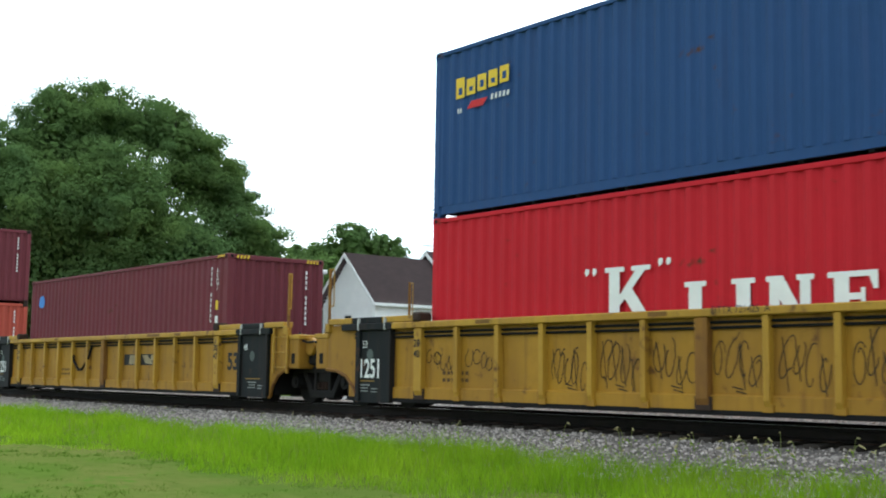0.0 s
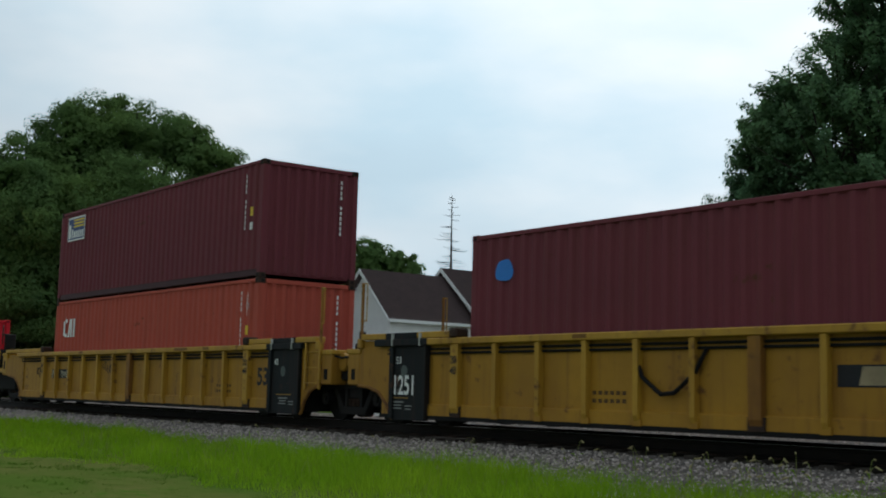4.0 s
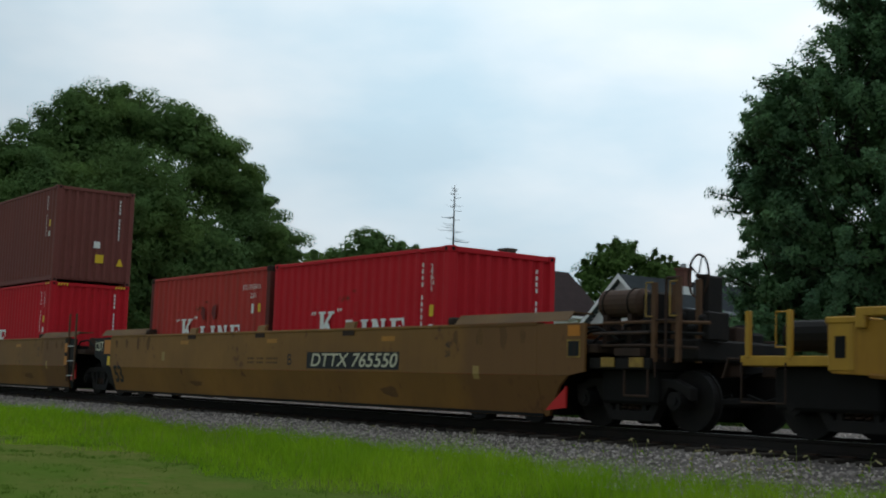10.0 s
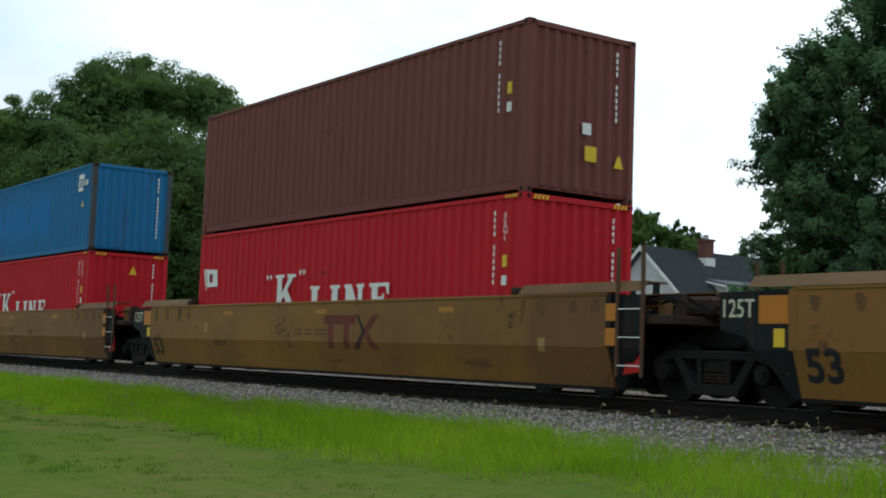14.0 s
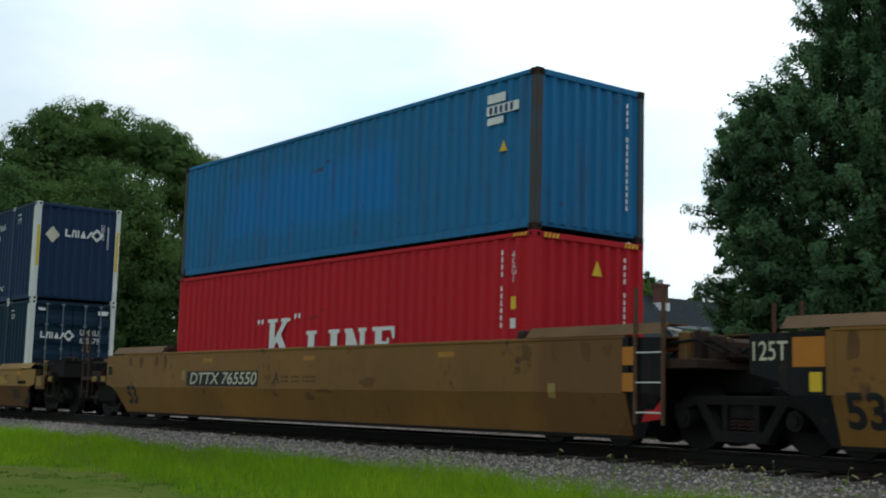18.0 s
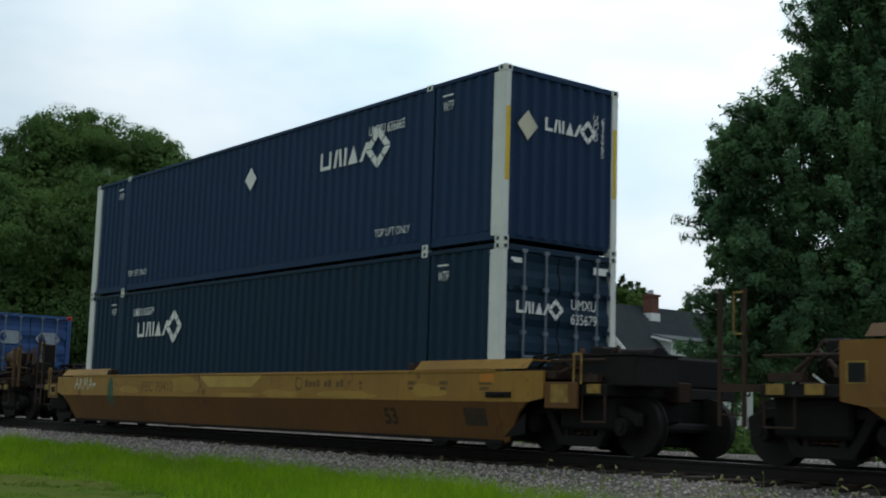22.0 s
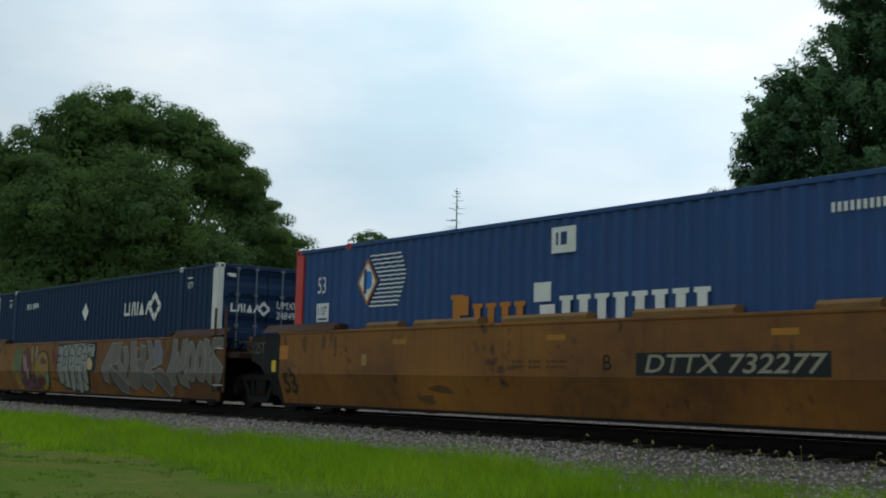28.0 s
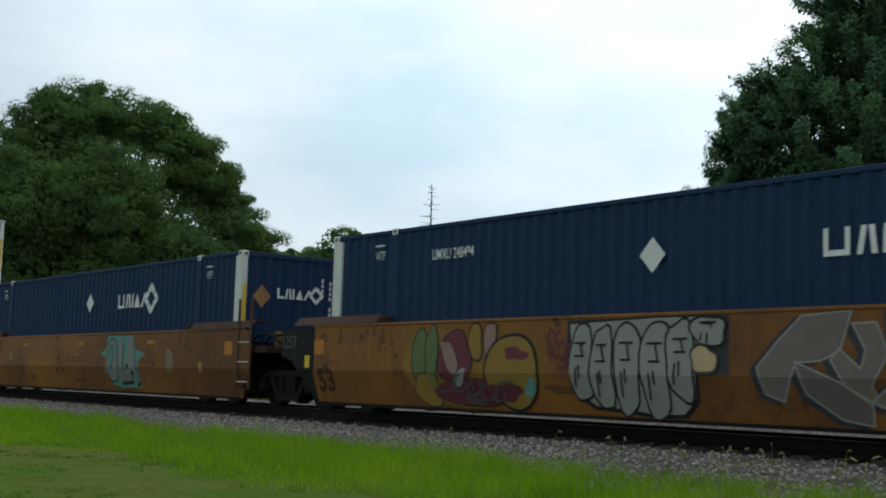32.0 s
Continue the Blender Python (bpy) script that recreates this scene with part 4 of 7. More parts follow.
        if lip:
            for k, w in ((-4.6, 0.5), (-2.7, 0.9), (-0.2, 0.95), (2.6, 0.9), (5.2, 0.45)):
                part("rail_guard", Mesh().prism([(s * 1.3, top + 0.03), (s * 1.5, top + 0.03), (s * 1.51, top + 0.09), (s * 1.44, top + 0.14), (s * 1.3, top + 0.14)], "x", k - w, k + w), GUARD, u, "bent steel guard strip") if paint is WELL_RUST else None
    for e, kind in ((-1, left), (1, right)):
        def xx(a, b):
            return (min(e * a, e * b), max(e * a, e * b))
        part("end_platform", Mesh().box(*xx(8.5, 9.5), -1.4, 1.4, 1.02, 1.14), RUSTY, u, bevel=0.01)
        part("drawbar_housing", Mesh().box(*xx(8.5, half - 0.1), -0.45, 0.45, 0.72, 1.02), IRON, u, bevel=0.03)
        part("end_casting", Mesh().box(*xx(9.1, 9.6), -0.8, 0.8, 1.14, 1.42), RUSTY, u, bevel=0.05)
        rnd = random.Random(int(abs(cx)) + e)
        for i in range(9):
            a, y, w = rnd.uniform(8.7, 9.7), rnd.uniform(-1.35, 0.9), rnd.uniform(0.05, 0.16)
            part("casting_lug", Mesh().box(*xx(a, a + w), y, y + w * 1.5, 1.1, 1.3 + rnd.uniform(0, 0.22)), (STAND_RUST, RUSTY, GUARD)[i % 3], u, bevel=0.015)
        for i in range(3):
            y = -1.3 + 0.3 * i
            part("air_hose", Mesh().path([(e * 8.7, y, 1.2), (e * 9.0, y - 0.05, 1.34), (e * 9.4, y, 1.38), (e * (half - 0.1), y + 0.05, 1.2)], 0.022, 6), UNDER, u)
        if kind == "free":
            coupler(u, e, e * (half - 0.1))
            # added near-black box: the dark of the coupling gap given a shape
            part("end_sill", Mesh().box(*xx(9.4, 10.5), -1.2, 1.2, 0.34, 0.82), UNDER, u, bevel=0.04)
            part("deck_housing", Mesh().box(*xx(9.65, 10.4), 0.2, 1.25, 0.95, 1.4), UNDER, u, bevel=0.04)
            part("brake_reservoir", Mesh().rod((e * 9.62, -0.1, 1.3), (e * 10.35, -0.1, 1.3), 0.21, 14), UNDER, u)
            part("end_beam", Mesh().box(*xx(9.35, 10.55), -1.4, 1.4, 0.80, 0.95), IRON, u, bevel=0.01)
            part("draft_gear", Mesh().box(*xx(9.6, 10.5), -0.5, 0.5, 0.45, 0.8).box(*xx(9.5, 10.3), -1.2, -0.6, 0.5, 0.78), IRON, u, bevel=0.03)
            for y in (-1.38, 1.38):
                part("end_rail", Mesh().path([(e * 9.4, y, 1.28), (e * 10.5, y, 1.28)], 0.02), RUSTY, u)
                part("step_iron", Mesh().path([(e * 10.5, y, 0.9), (e * 10.5, y, 0.45), (e * 10.05, y, 0.45), (e * 10.05, y, 0.9)], 0.016), RUSTY, u)
                part("step_board", Mesh().box(*xx(9.9, 10.4), y - 0.06, y + 0.06, 0.98, 1.08), RUSTY, u)
            for a in (9.62, 10.18):
                part("step_tread", Mesh().box(*xx(a, a + 0.26), -1.425, -1.405, 0.83, 0.955), TREAD, u, "worn yellow tread")
            if paint is WELL_GOLD:
                part("side_beam", Mesh().box(*xx(9.36, 10.05), -1.48, -1.44, 0.62, 0.98), GOLD_LOW_SHADED, u, bevel=0.01)
                part("yellow_patch", Mesh().box(*xx(9.5, 9.86), -1.486, -1.482, 0.70, 0.95), TREAD, u)
                if e < 0:
                    part("pocket_frame", Mesh().box(*xx(9.52, 9.8), -1.492, -1.487, 0.74, 0.92), TREAD, u)
                    part("pocket", Mesh().box(*xx(9.545, 9.775), -1.495, -1.491, 0.76, 0.90), UNDER, u)
                part("grab_loop", Mesh().path([(e * 9.95, -1.46, 0.95), (e * 9.95, -1.46, 1.36), (e * 10.1, -1.46, 1.36), (e * 10.1, -1.46, 0.95)], 0.014), TREAD, u)
            if paint is WELL_GOLD and e > 0:
                part("deck_box", Mesh().box(*xx(9.95, 11.0), -1.3, -0.4, 0.93, 1.34), IRON, u, "dark grimy deck box", bevel=0.02)
                part("deck_box_lid", Mesh().box(*xx(9.93, 11.02), -1.32, -0.38, 1.34, 1.37), IRON, u)
            elif not stand:
                ladder(u, e * 10.8, e * 11.18, -1.38, 0.45, 1.5, 3, RUSTY, RUSTY, tall=0.6)
                part("ladder_bracket", Mesh().box(*xx(10.4, 11.2), -1.4, -1.34, 0.86, 0.95), RUSTY, u)
                part("grab_loop", Mesh().path([(e * 10.8, -1.40, 2.05), (e * 10.95, -1.40, 2.05), (e * 10.95, -1.40, 1.55), (e * 10.8, -1.40, 1.55)], 0.011), TREAD, u)
            if not stand:
                part("uncoupling_frame", Mesh().path([(e * 9.5, -1.3, 1.1), (e * 9.9, -1.1, 1.35), (e * 10.2, -1.35, 1.0)], 0.03).path([(e * 9.6, -0.8, 1.1), (e * 10.1, -0.7, 1.5), (e * 10.4, -0.9, 0.95)], 0.025), RUSTY, u)
                part("retainer_box", Mesh().box(*xx(9.7, 9.95), -0.9, -0.5, 1.14, 1.5), IRON, u, bevel=0.03)
            if stand:
                rnd = random.Random(77)
                for i in range(16):
                    a, y, w, z = rnd.uniform(9.5, 10.75), rnd.uniform(-1.2, 0.4), rnd.uniform(0.06, 0.2), rnd.uniform(1.0, 1.5)
                    part("brake_rigging", Mesh().box(*xx(a, a + w), y, y + w * 1.4, 0.94, z), (IRON, UNDER, RUSTY)[i % 3], u, bevel=0.015)
                for i in range(6):
                    a, z = 9.55 + 0.17 * i, 1.15 + 0.12 * (i % 3)
                    part("brake_lever", Mesh().rod((e * a, -1.25, z), (e * (a + 0.35), -0.3, z + 0.25), 0.025, 6), IRON, u)
                part("deck_box", Mesh().box(*xx(9.55, 11.05), -1.0, 0.9, 0.93, 1.22), IRON, u, "dark grimy deck box", bevel=0.03)
                for i, z in enumerate((1.12, 1.30, 1.44)):
                    part("brake_pipe", Mesh().path([(e * 9.4, -1.30 + 0.06 * i, z), (e * 10.5, -1.30 + 0.06 * i, z), (e * (11.3 + 0.1 * i), -1.25, z - 0.04)], 0.022), (RUSTY, IRON, STAND_RUST)[i], u)
                for a, w, z in ((10.55, 0.22, 1.62), (10.85, 0.16, 1.46), (11.05, 0.1, 1.58), (9.62, 0.2, 1.5)):
                    part("valve_body", Mesh().box(*xx(a, a + w), -0.9, -0.45, 1.2, z).rod((e * a, -0.95, z - 0.1), (e * (a + w), -0.95, z - 0.1), 0.06, 8), IRON, u, bevel=0.02)
                for a in (10.535, 10.985):
                    part("grab_loop", Mesh().path([(e * a, -1.34, 1.95), (e * (a - 0.13), -1.34, 1.95), (e * (a - 0.13), -1.34, 1.5), (e * a, -1.34, 1.5)], 0.011), TREAD, u)
                for y in (-1.3, -0.9):
                    box_part("stand_post", (*xx(10.5, 10.57), y - 0.03, y + 0.03, 0.9, 1.95), STAND_RUST, u)
                    box_part("stand_post", (*xx(10.95, 11.02), y - 0.03, y + 0.03, 0.9, 2.0), STAND_RUST, u)
                part("air_tank", Mesh().rod((e * 9.25, -0.95, 1.72), (e * 10.0, -0.95, 1.72), 0.2, 18).rod((e * 9.17, -0.95, 1.72), (e * 9.25, -0.95, 1.72), 0.12, 18, 0.2).rod((e * 10.0, -0.95, 1.72), (e * 10.08, -0.95, 1.72), 0.2, 18, 0.12), mat("dark_rusty_tank", (0.085, 0.044, 0.028), rough=0.75, color2=(0.045, 0.028, 0.02), scale=3, amount=0.9, bump=0.3), u)
                for a in (9.35, 9.85):
                    part("tank_strap", Mesh().ring((e * a, -0.95, 1.72), (1, 0, 0), 0.205, 0.012, 18), UNDER, u)
                    box_part("tank_saddle", (*xx(a - 0.04, a + 0.04), -1.1, -0.8, 1.14, 1.56), RUSTY, u)
                part("valve_box", Mesh().box(*xx(10.1, 10.38), -1.1, -0.7, 1.3, 1.85), IRON, u, bevel=0.03)
                part("brake_gear_case", Mesh().box(*xx(10.66, 10.82), -0.55, -0.2, 1.2, 2.1), IRON, u, bevel=0.03)
                wx = e * 10.72
                bw = Mesh().ring((wx, -0.62, 2.08), (0.35, 1, 0), 0.29, 0.018, 24)
                for i in range(5):
                    a = i * 1.2566
                    bw.rod((wx, -0.62, 2.08), (wx + math.cos(a) * 0.28, -0.62 - math.cos(a) * 0.1, 2.08 + math.sin(a) * 0.28), 0.012, 5)
                bw.rod((wx, -0.66, 2.08), (wx + e * 0.04, -0.4, 2.08), 0.03, 8)
                part("brake_wheel", bw, RUSTY, u, "spoked hand-brake wheel")
                part("chain_frame", Mesh().path([(e * 10.75, -1.3, 0.9), (e * 10.75, -1.3, 2.0), (e * 11.0, -1.3, 2.0)], 0.02).path([(e * 10.5, -1.3, 1.45), (e * 11.0, -1.3, 1.45)], 0.014), RUSTY, u)
                pipes = Mesh()
                for k in range(5):
                    z = 1.2 + 0.13 * k
                    pipes.path([(e * 9.5, -0.3 - 0.1 * k, z), (e * 10.1, -0.5, z + 0.04), (e * 10.45, -0.25 - 0.13 * k, z - 0.1)], 0.018)
                part("brake_piping", pipes, IRON, u)
    return u


# ---- marks on containers and cars ----
def clusters(polys, slack=0.012):
    """Shapes that touch belong to one piece."""
    sets = [[p] for p in polys]

    def box(g):
        u, w = [q[0] for p in g for q in p], [q[1] for p in g for q in p]
        return min(u), max(u), min(w), max(w)
    i = 0
    while i < len(sets):
        a = box(sets[i])
        for j in range(i + 1, len(sets)):
            b = box(sets[j])
            if a[0] <= b[1] + slack and b[0] <= a[1] + slack and a[2] <= b[3] + slack and b[2] <= a[3] + slack:
                sets[i] += sets.pop(j)
                i = -1
                break
        i += 1
    return sets


def side_blocks(name, c, y, polys, material, label=""):
    """Flat painted shapes on a face across y: polygons of (x, z), each shape a piece of its own unless they are tiny."""
    sets = clusters(polys) if name not in ("number_bars", "label_bars") else [polys]
    for g in sets:
        m = Mesh()
        for i, p in enumerate(g):
            m.add([(u, y - 0.0004 * i, w) for u, w in p], [tuple(range(len(p)))])
        ob = part(name, m, material, c, label)
    return ob


def rect(x0, x1, z0, z1, slant=0.0):
    return [(x0, z0), (x1, z0), (x1 + slant, z1), (x0 + slant, z1)]


def serif(x, w, z0, z1):
    """A stem with a cap, as one plain shape."""
    return [rect(x + w * 0.2, x + w * 0.8, z0, z1 - 0.07), rect(x, x + w, z1 - 0.07, z1)]


def red_line_mark(c, W, x, k=1.0, top=1.8):
    """White serif shapes low on a red side; x is the first stem's place, z their foot."""
    zz = 0.95
    polys = [rect(x + 0.08, x + 0.29, zz, 1.74), rect(x, x + 0.38, 1.73, 1.80), [(x + 0.29, 1.24), (x + 0.29, 1.40), (x + 0.60, 1.74), (x + 0.79, 1.74)], rect(x + 0.52, x + 0.88, 1.73, 1.80), [(x + 0.36, 1.38), (x + 0.50, 1.52), (x + 0.97, zz), (x + 0.70, zz)]]
    for o, z in ((-0.42, 1.70), (-0.27, 1.70), (1.02, 1.77), (1.17, 1.77)):
        polys.append([(x + o, z + 0.05), (x + o + 0.03, z - 0.01), (x + o + 0.09, z + 0.04), (x + o + 0.09, z + 0.10), (x + o + 0.02, z + 0.11)])
    for o, w in ((1.5, 0.38), (2.3, 0.38)):
        polys += serif(x + o, w, zz, 1.52)
    polys += serif(x + 2.85, 0.26, zz, 1.52) + serif(x + 3.31, 0.26, zz, 1.52) + [[(x + 2.9, 1.46), (x + 3.12, 1.50), (x + 3.46, zz), (x + 3.24, zz)]]
    polys += [rect(x + 3.85, x + 4.06, zz, 1.46), rect(x + 3.76, x + 4.45, 1.45, 1.52), [(x + 4.45, 1.46), (x + 4.45, 1.30), (x + 4.39, 1.30), (x + 4.33, 1.46)], rect(x + 4.05, x + 4.24, 1.18, 1.26), rect(x + 4.22, x + 4.28, 1.12, 1.32)]
    polys = [[(x + (u - x) * k, top + (w - 1.8) * k) for u, w in p] for p in polys]
    side_blocks("white_mark", c, -W - 0.004, polys, WHITE, "white painted shapes")


def id_column(c, L, W, H, face="side", place=-0.75, rows=11, top=0.35, material=None):
    """A column of small white bars, as unreadable numbers."""
    for i in range(rows):
        m = Mesh()
        z = H - top - i * 0.115
        if rows > 6 and i in (4,):
            continue
        if face == "side":
            x = L + place
            m.add([(x - 0.021, -W - 0.004, z), (x + 0.021, -W - 0.004, z), (x + 0.021, -W - 0.004, z + 0.08), (x - 0.021, -W - 0.004, z + 0.08)], [(0, 1, 2, 3)])
        else:
            y = place
            m.add([(L + 0.003, y - 0.022, z), (L + 0.003, y + 0.022, z), (L + 0.003, y + 0.022, z + 0.08), (L + 0.003, y - 0.022, z + 0.08)], [(0, 1, 2, 3)])
        part("number_bar", m, material or WHITE, c)


def usual_numbers(c, L, W, H, code="", small=True):
    id_column(c, L, W, H)
    if code:
        lettering("size_code", code, 0.17, L - 0.52, H - 0.42, -W - 0.005, WHITE, c, down=True)
    id_column(c, L, W, H, face="end", place=W - 0.45, rows=11)
    if small:
        side_blocks("yellow_label", c, -W - 0.005, [rect(L - 0.52, L - 0.40, H - 1.22, H - 1.02)], DECAL_YELLOW)
        side_blocks("white_label", c, -W - 0.005, [rect(L - 0.53, L - 0.40, H - 1.52, H - 1.36)], WHITE)


def end_labels(c, L, W):
    for y, z, w, mt in ((0.2, 0.65, 0.13, DECAL_YELLOW), (0.85, 0.6, 0.11, DECAL_YELLOW), (0.1, 1.1, 0.1, WHITE)):
        m = Mesh()
        m.add([(L + 0.003, y - w, z), (L + 0.003, y + w, z), (L + 0.003, y + w * (0.2 if y > 0.5 else 1), z + 2 * w), (L + 0.003, y - w * (0.2 if y > 0.5 else 1), z + 2 * w)], [(0, 1, 2, 3)])
        part("warning_label", m, mt, c)


# first car: three ribbed units
G1, G2, G3 = "units of the ribbed well car", "units of the tan well car", "units of the rusty well car"
RIBBED = [ribbed_unit(-10.83, "joint", "free", G1), ribbed_unit(-30.47, "joint", "joint", G1), ribbed_unit(-50.05, "free", "joint", G1)]
for u, x in ((0, 9.6), (0, -9.8), (1, -9.8), (2, -9.8)):
    truck(RIBBED[u], x)
PLAIN = [
    smooth_unit(-73.5, "joint", "free", G2, WELL_TAN, "tan smooth-sided steel well car unit, dusty, with brake stand", half=9.9, stand=True, top=1.43),
    smooth_unit(-93.4, "joint", "joint", G2, WELL_TAN, "tan smooth-sided steel well car unit with faded red mark", top=1.43),
    smooth_unit(-113.3, "free", "joint", G2, WELL_TAN, "tan smooth-sided steel well car unit with black number panel", top=1.43),
]
for u, x in ((0, 9.9), (0, -9.95), (1, -9.95), (2, -9.85)):
    truck(PLAIN[u], x)
GOLD = smooth_unit(-137.0, "free", "free", "", WELL_GOLD, "gold-yellow smooth-sided steel well car with worn patches", top=1.14, half=9.75)
RUST = [
    smooth_unit(-160.8, "joint", "free", G3, WELL_RUST, "rust-brown smooth-sided steel well car unit with brake stand", half=9.9, stand=True),
    smooth_unit(-180.5, "joint", "joint", G3, WELL_RUST, "rusty orange well car unit covered with graffiti", lip=False),
    smooth_unit(-200.2, "free", "joint", G3, WELL_RUST, "rusty orange well car unit with teal graffiti", lip=False),
]
LAST = smooth_unit(-223.3, "free", "free", "", WELL_GOLD, "gold-yellow smooth-sided well car at the tail of the view", top=1.14, half=9.75)
for u, x in ((GOLD, 9.7), (GOLD, -9.75), (RUST[0], 9.8), (RUST[0], -9.85), (RUST[1], -9.85), (RUST[2], -9.8), (LAST, 9.7), (LAST, -9.75)):
    truck(u, x)

# lettering on the cars
YS = -1.5
for u in RIBBED:
    for k in (-6.18, 6.18):
        lettering("load_mark", "20\n40", 0.17, k - 0.09, 1.0, -1.516, DECAL_BLACK, u, bold=0.015)
    lettering("length_mark", "53", 0.47, 6.52, 0.62, -1.399, DECAL_BLACK, u, squeeze=1.05, bold=0.03)
    for e in (-1, 1):
        if (u is RIBBED[0] and e > 0) or (u is RIBBED[2] and e < 0):
            continue
        o = e * 7.78
        side_blocks("stencil_bar", u, -1.474, [rect(o - 0.2, o + 0.16, 0.36, 0.385), rect(o - 0.16, o + 0.1, 0.31, 0.33), rect(o - 0.2, o + 0.1, 0.26, 0.28), rect(o + 0.2, o + 0.4, 0.30, 0.32), rect(o + 0.2, o + 0.38, 0.25, 0.27)], mat('dim_stencil', (0.22, 0.23, 0.22), rough=0.7))
        side_blocks("yellow_bar", u, -1.474, [rect(o - 0.3, o + 0.3, 0.43, 0.45)], mat("dim_yellow_bar", (0.25, 0.15, 0.03), rough=0.7))
        lettering("length_mark", "48" if e > 0 else "53", 0.17, o - (0.42 if e > 0 else 0.1), 1.0, -1.474, WHITE, u)
        o = e * 7.78 + (0.2 if e < 0 else 0)
        m = Mesh().add([(o - 0.05 + 0.1 * math.cos(a), -1.474, 0.88 + 0.1 * math.sin(a)) for a in (i * 0.5236 for i in range(12))], [tuple(range(12))])
        part("round_emblem", m, mat("dim_emblem", (0.10, 0.12, 0.11), rough=0.7), u)
lettering("car_mark", "1251", 0.44, -7.98, 0.5, -1.476, WHITE, RIBBED[0], squeeze=0.8, bold=0.02)
lettering("car_mark", "1251", 0.44, -7.98, 0.5, -1.476, WHITE, RIBBED[1], squeeze=0.8, bold=0.02)
side_blocks("number_panel", RIBBED[2], -1.4, [rect(-5.62, -5.17, 0.70, 0.94), rect(-5.09, -4.1, 0.70, 0.94)], DECAL_BLACK)
lettering("car_mark", "DTTX", 0.24, -5.6, 0.735, -1.404, CREAM, RIBBED[2], squeeze=0.62, slant=0.25)
lettering("car_mark", "721425", 0.24, -4.95, 0.735, -1.404, CREAM, RIBBED[2], squeeze=0.85, slant=0.25)
side_blocks("number_panel", RIBBED[1], -1.4, [rect(1.15, 2.0, 0.70, 0.95), rect(2.12, 3.0, 0.70, 0.95)], DECAL_BLACK)
side_blocks("worn_mark", RIBBED[1], -1.404, [rect(1.45, 1.95, 0.72, 0.93, 0.05), [(2.2, 0.93), (2.5, 0.93), (2.85, 0.72), (2.4, 0.74)], rect(2.7, 2.95, 0.8, 0.93)], mat("worn_white", (0.34, 0.27, 0.16), rough=0.7, scale=6, amount=0.8))
CHORD_STAIN = mat("brown_chord_label", (0.20, 0.095, 0.018), rough=0.65, scale=6, amount=0.7)
for x in (-0.9, -4.6):
    side_blocks("chord_label", RIBBED[0], -1.534, [rect(x, x + 0.35, 1.33, 1.39)], CHORD_STAIN)
lettering("chord_mark", "DTTX 721425  A", 0.13, 0.2, 1.335, -1.537, DECAL_BLACK, RIBBED[0], squeeze=1.0)
for u in RIBBED[1:]:
    for x, w in ((2.7, 0.7), (4.2, 0.3), (-3.3, 0.3)):
        side_blocks("chord_label", u, -1.534, [rect(x, x + w, 1.33, 1.39)], CHORD_STAIN)
for u, k in ((RIBBED[0], -5.6), (RIBBED[2], 4.7), (RIBBED[1], -3.0)):
    side_blocks("stencil_bar", u, -1.4, [rect(k + i * 0.12, k + 0.08 + i * 0.12, z, z + 0.055) for i in range(6) for z in (0.45, 0.56)], mat("faint_stencil", (0.105, 0.056, 0.02), rough=0.7))


SCRAWL = mat("thin_black_spray", (0.045, 0.030, 0.015), rough=0.7, scale=8, amount=0.6)


def scribble(c, x, z, w, h, seed, y=-1.401, width=0.016, material=None):
    """A tag of four or five looping strokes that lean into one another, some underlined."""
    rnd = random.Random(seed)
    n = rnd.choice((4, 4, 5))
    m = Mesh()
    for s in range(n):
        cx, cz = x + w * (s + 0.5) / n, z + h * (0.58 + rnd.uniform(-0.12, 0.12) - 0.06 * s)
        rx, rz, a0 = w / n * rnd.uniform(0.42, 0.62), h * rnd.uniform(0.26, 0.40), rnd.uniform(0.3, 2.2)
        span, drift, lean = rnd.choice((4.2, 5.2, -5.4, 7.4)), rnd.uniform(-0.5, 0.5) * rx, rnd.uniform(0.0, 0.35)
        pts = []
        for i in range(19):
            a, k = a0 + span * i / 18, i / 18
            q = 1 - 0.45 * k * rnd.choice((0, 1)) if i == 18 else 1 - 0.3 * k
            dz = math.sin(a) * rz * q
            pts.append((cx + math.cos(a) * rx * q + drift * k + dz * lean, cz + dz))
        m.strip(pts, width, y - 0.0003 * s)
        if rnd.random() < 0.6:
            m.strip([(cx - rx * 0.6, cz + rz * 0.9), (cx - rx * 0.2, cz), (cx + rx * 0.3, cz - rz * rnd.uniform(0.9, 1.4))], width, y - 0.0003 * s)
    for i in range(rnd.choice((0, 2, 2))):
        m.strip([(x + w * 0.4 + 0.05 * i, z + h * 0.12 - 0.05 * i), (x + w * 0.62 + 0.05 * i, z + h * 0.08 - 0.05 * i)], width, y - 0.002)
    part("graffiti_scrawl", m, material or SCRAWL, c, "black spray-painted scrawl" if material is None else "pale spray-painted scrawl")


for i, k in enumerate((-6, -5, -3, -2, -1, 0, 1, 2, 3)):
    scribble(RIBBED[0], k * 1.03 + 0.14, 0.36 if k > -4 else 0.6, 0.74, 0.76 if k > -4 else 0.4, 40 + i)
part("hanging_strap", Mesh().path([(-2.15, -1.44, 1.16), (-1.95, -1.47, 0.8), (-1.6, -1.48, 0.58), (-1.35, -1.48, 0.6), (-1.0, -1.47, 0.85), (-0.82, -1.44, 1.16)], 0.03), UNDER, RIBBED[1], "dark strap hanging in a loop")
scribble(RIBBED[2], -1.85, 0.8, 0.6, 0.35, 72, width=0.03)
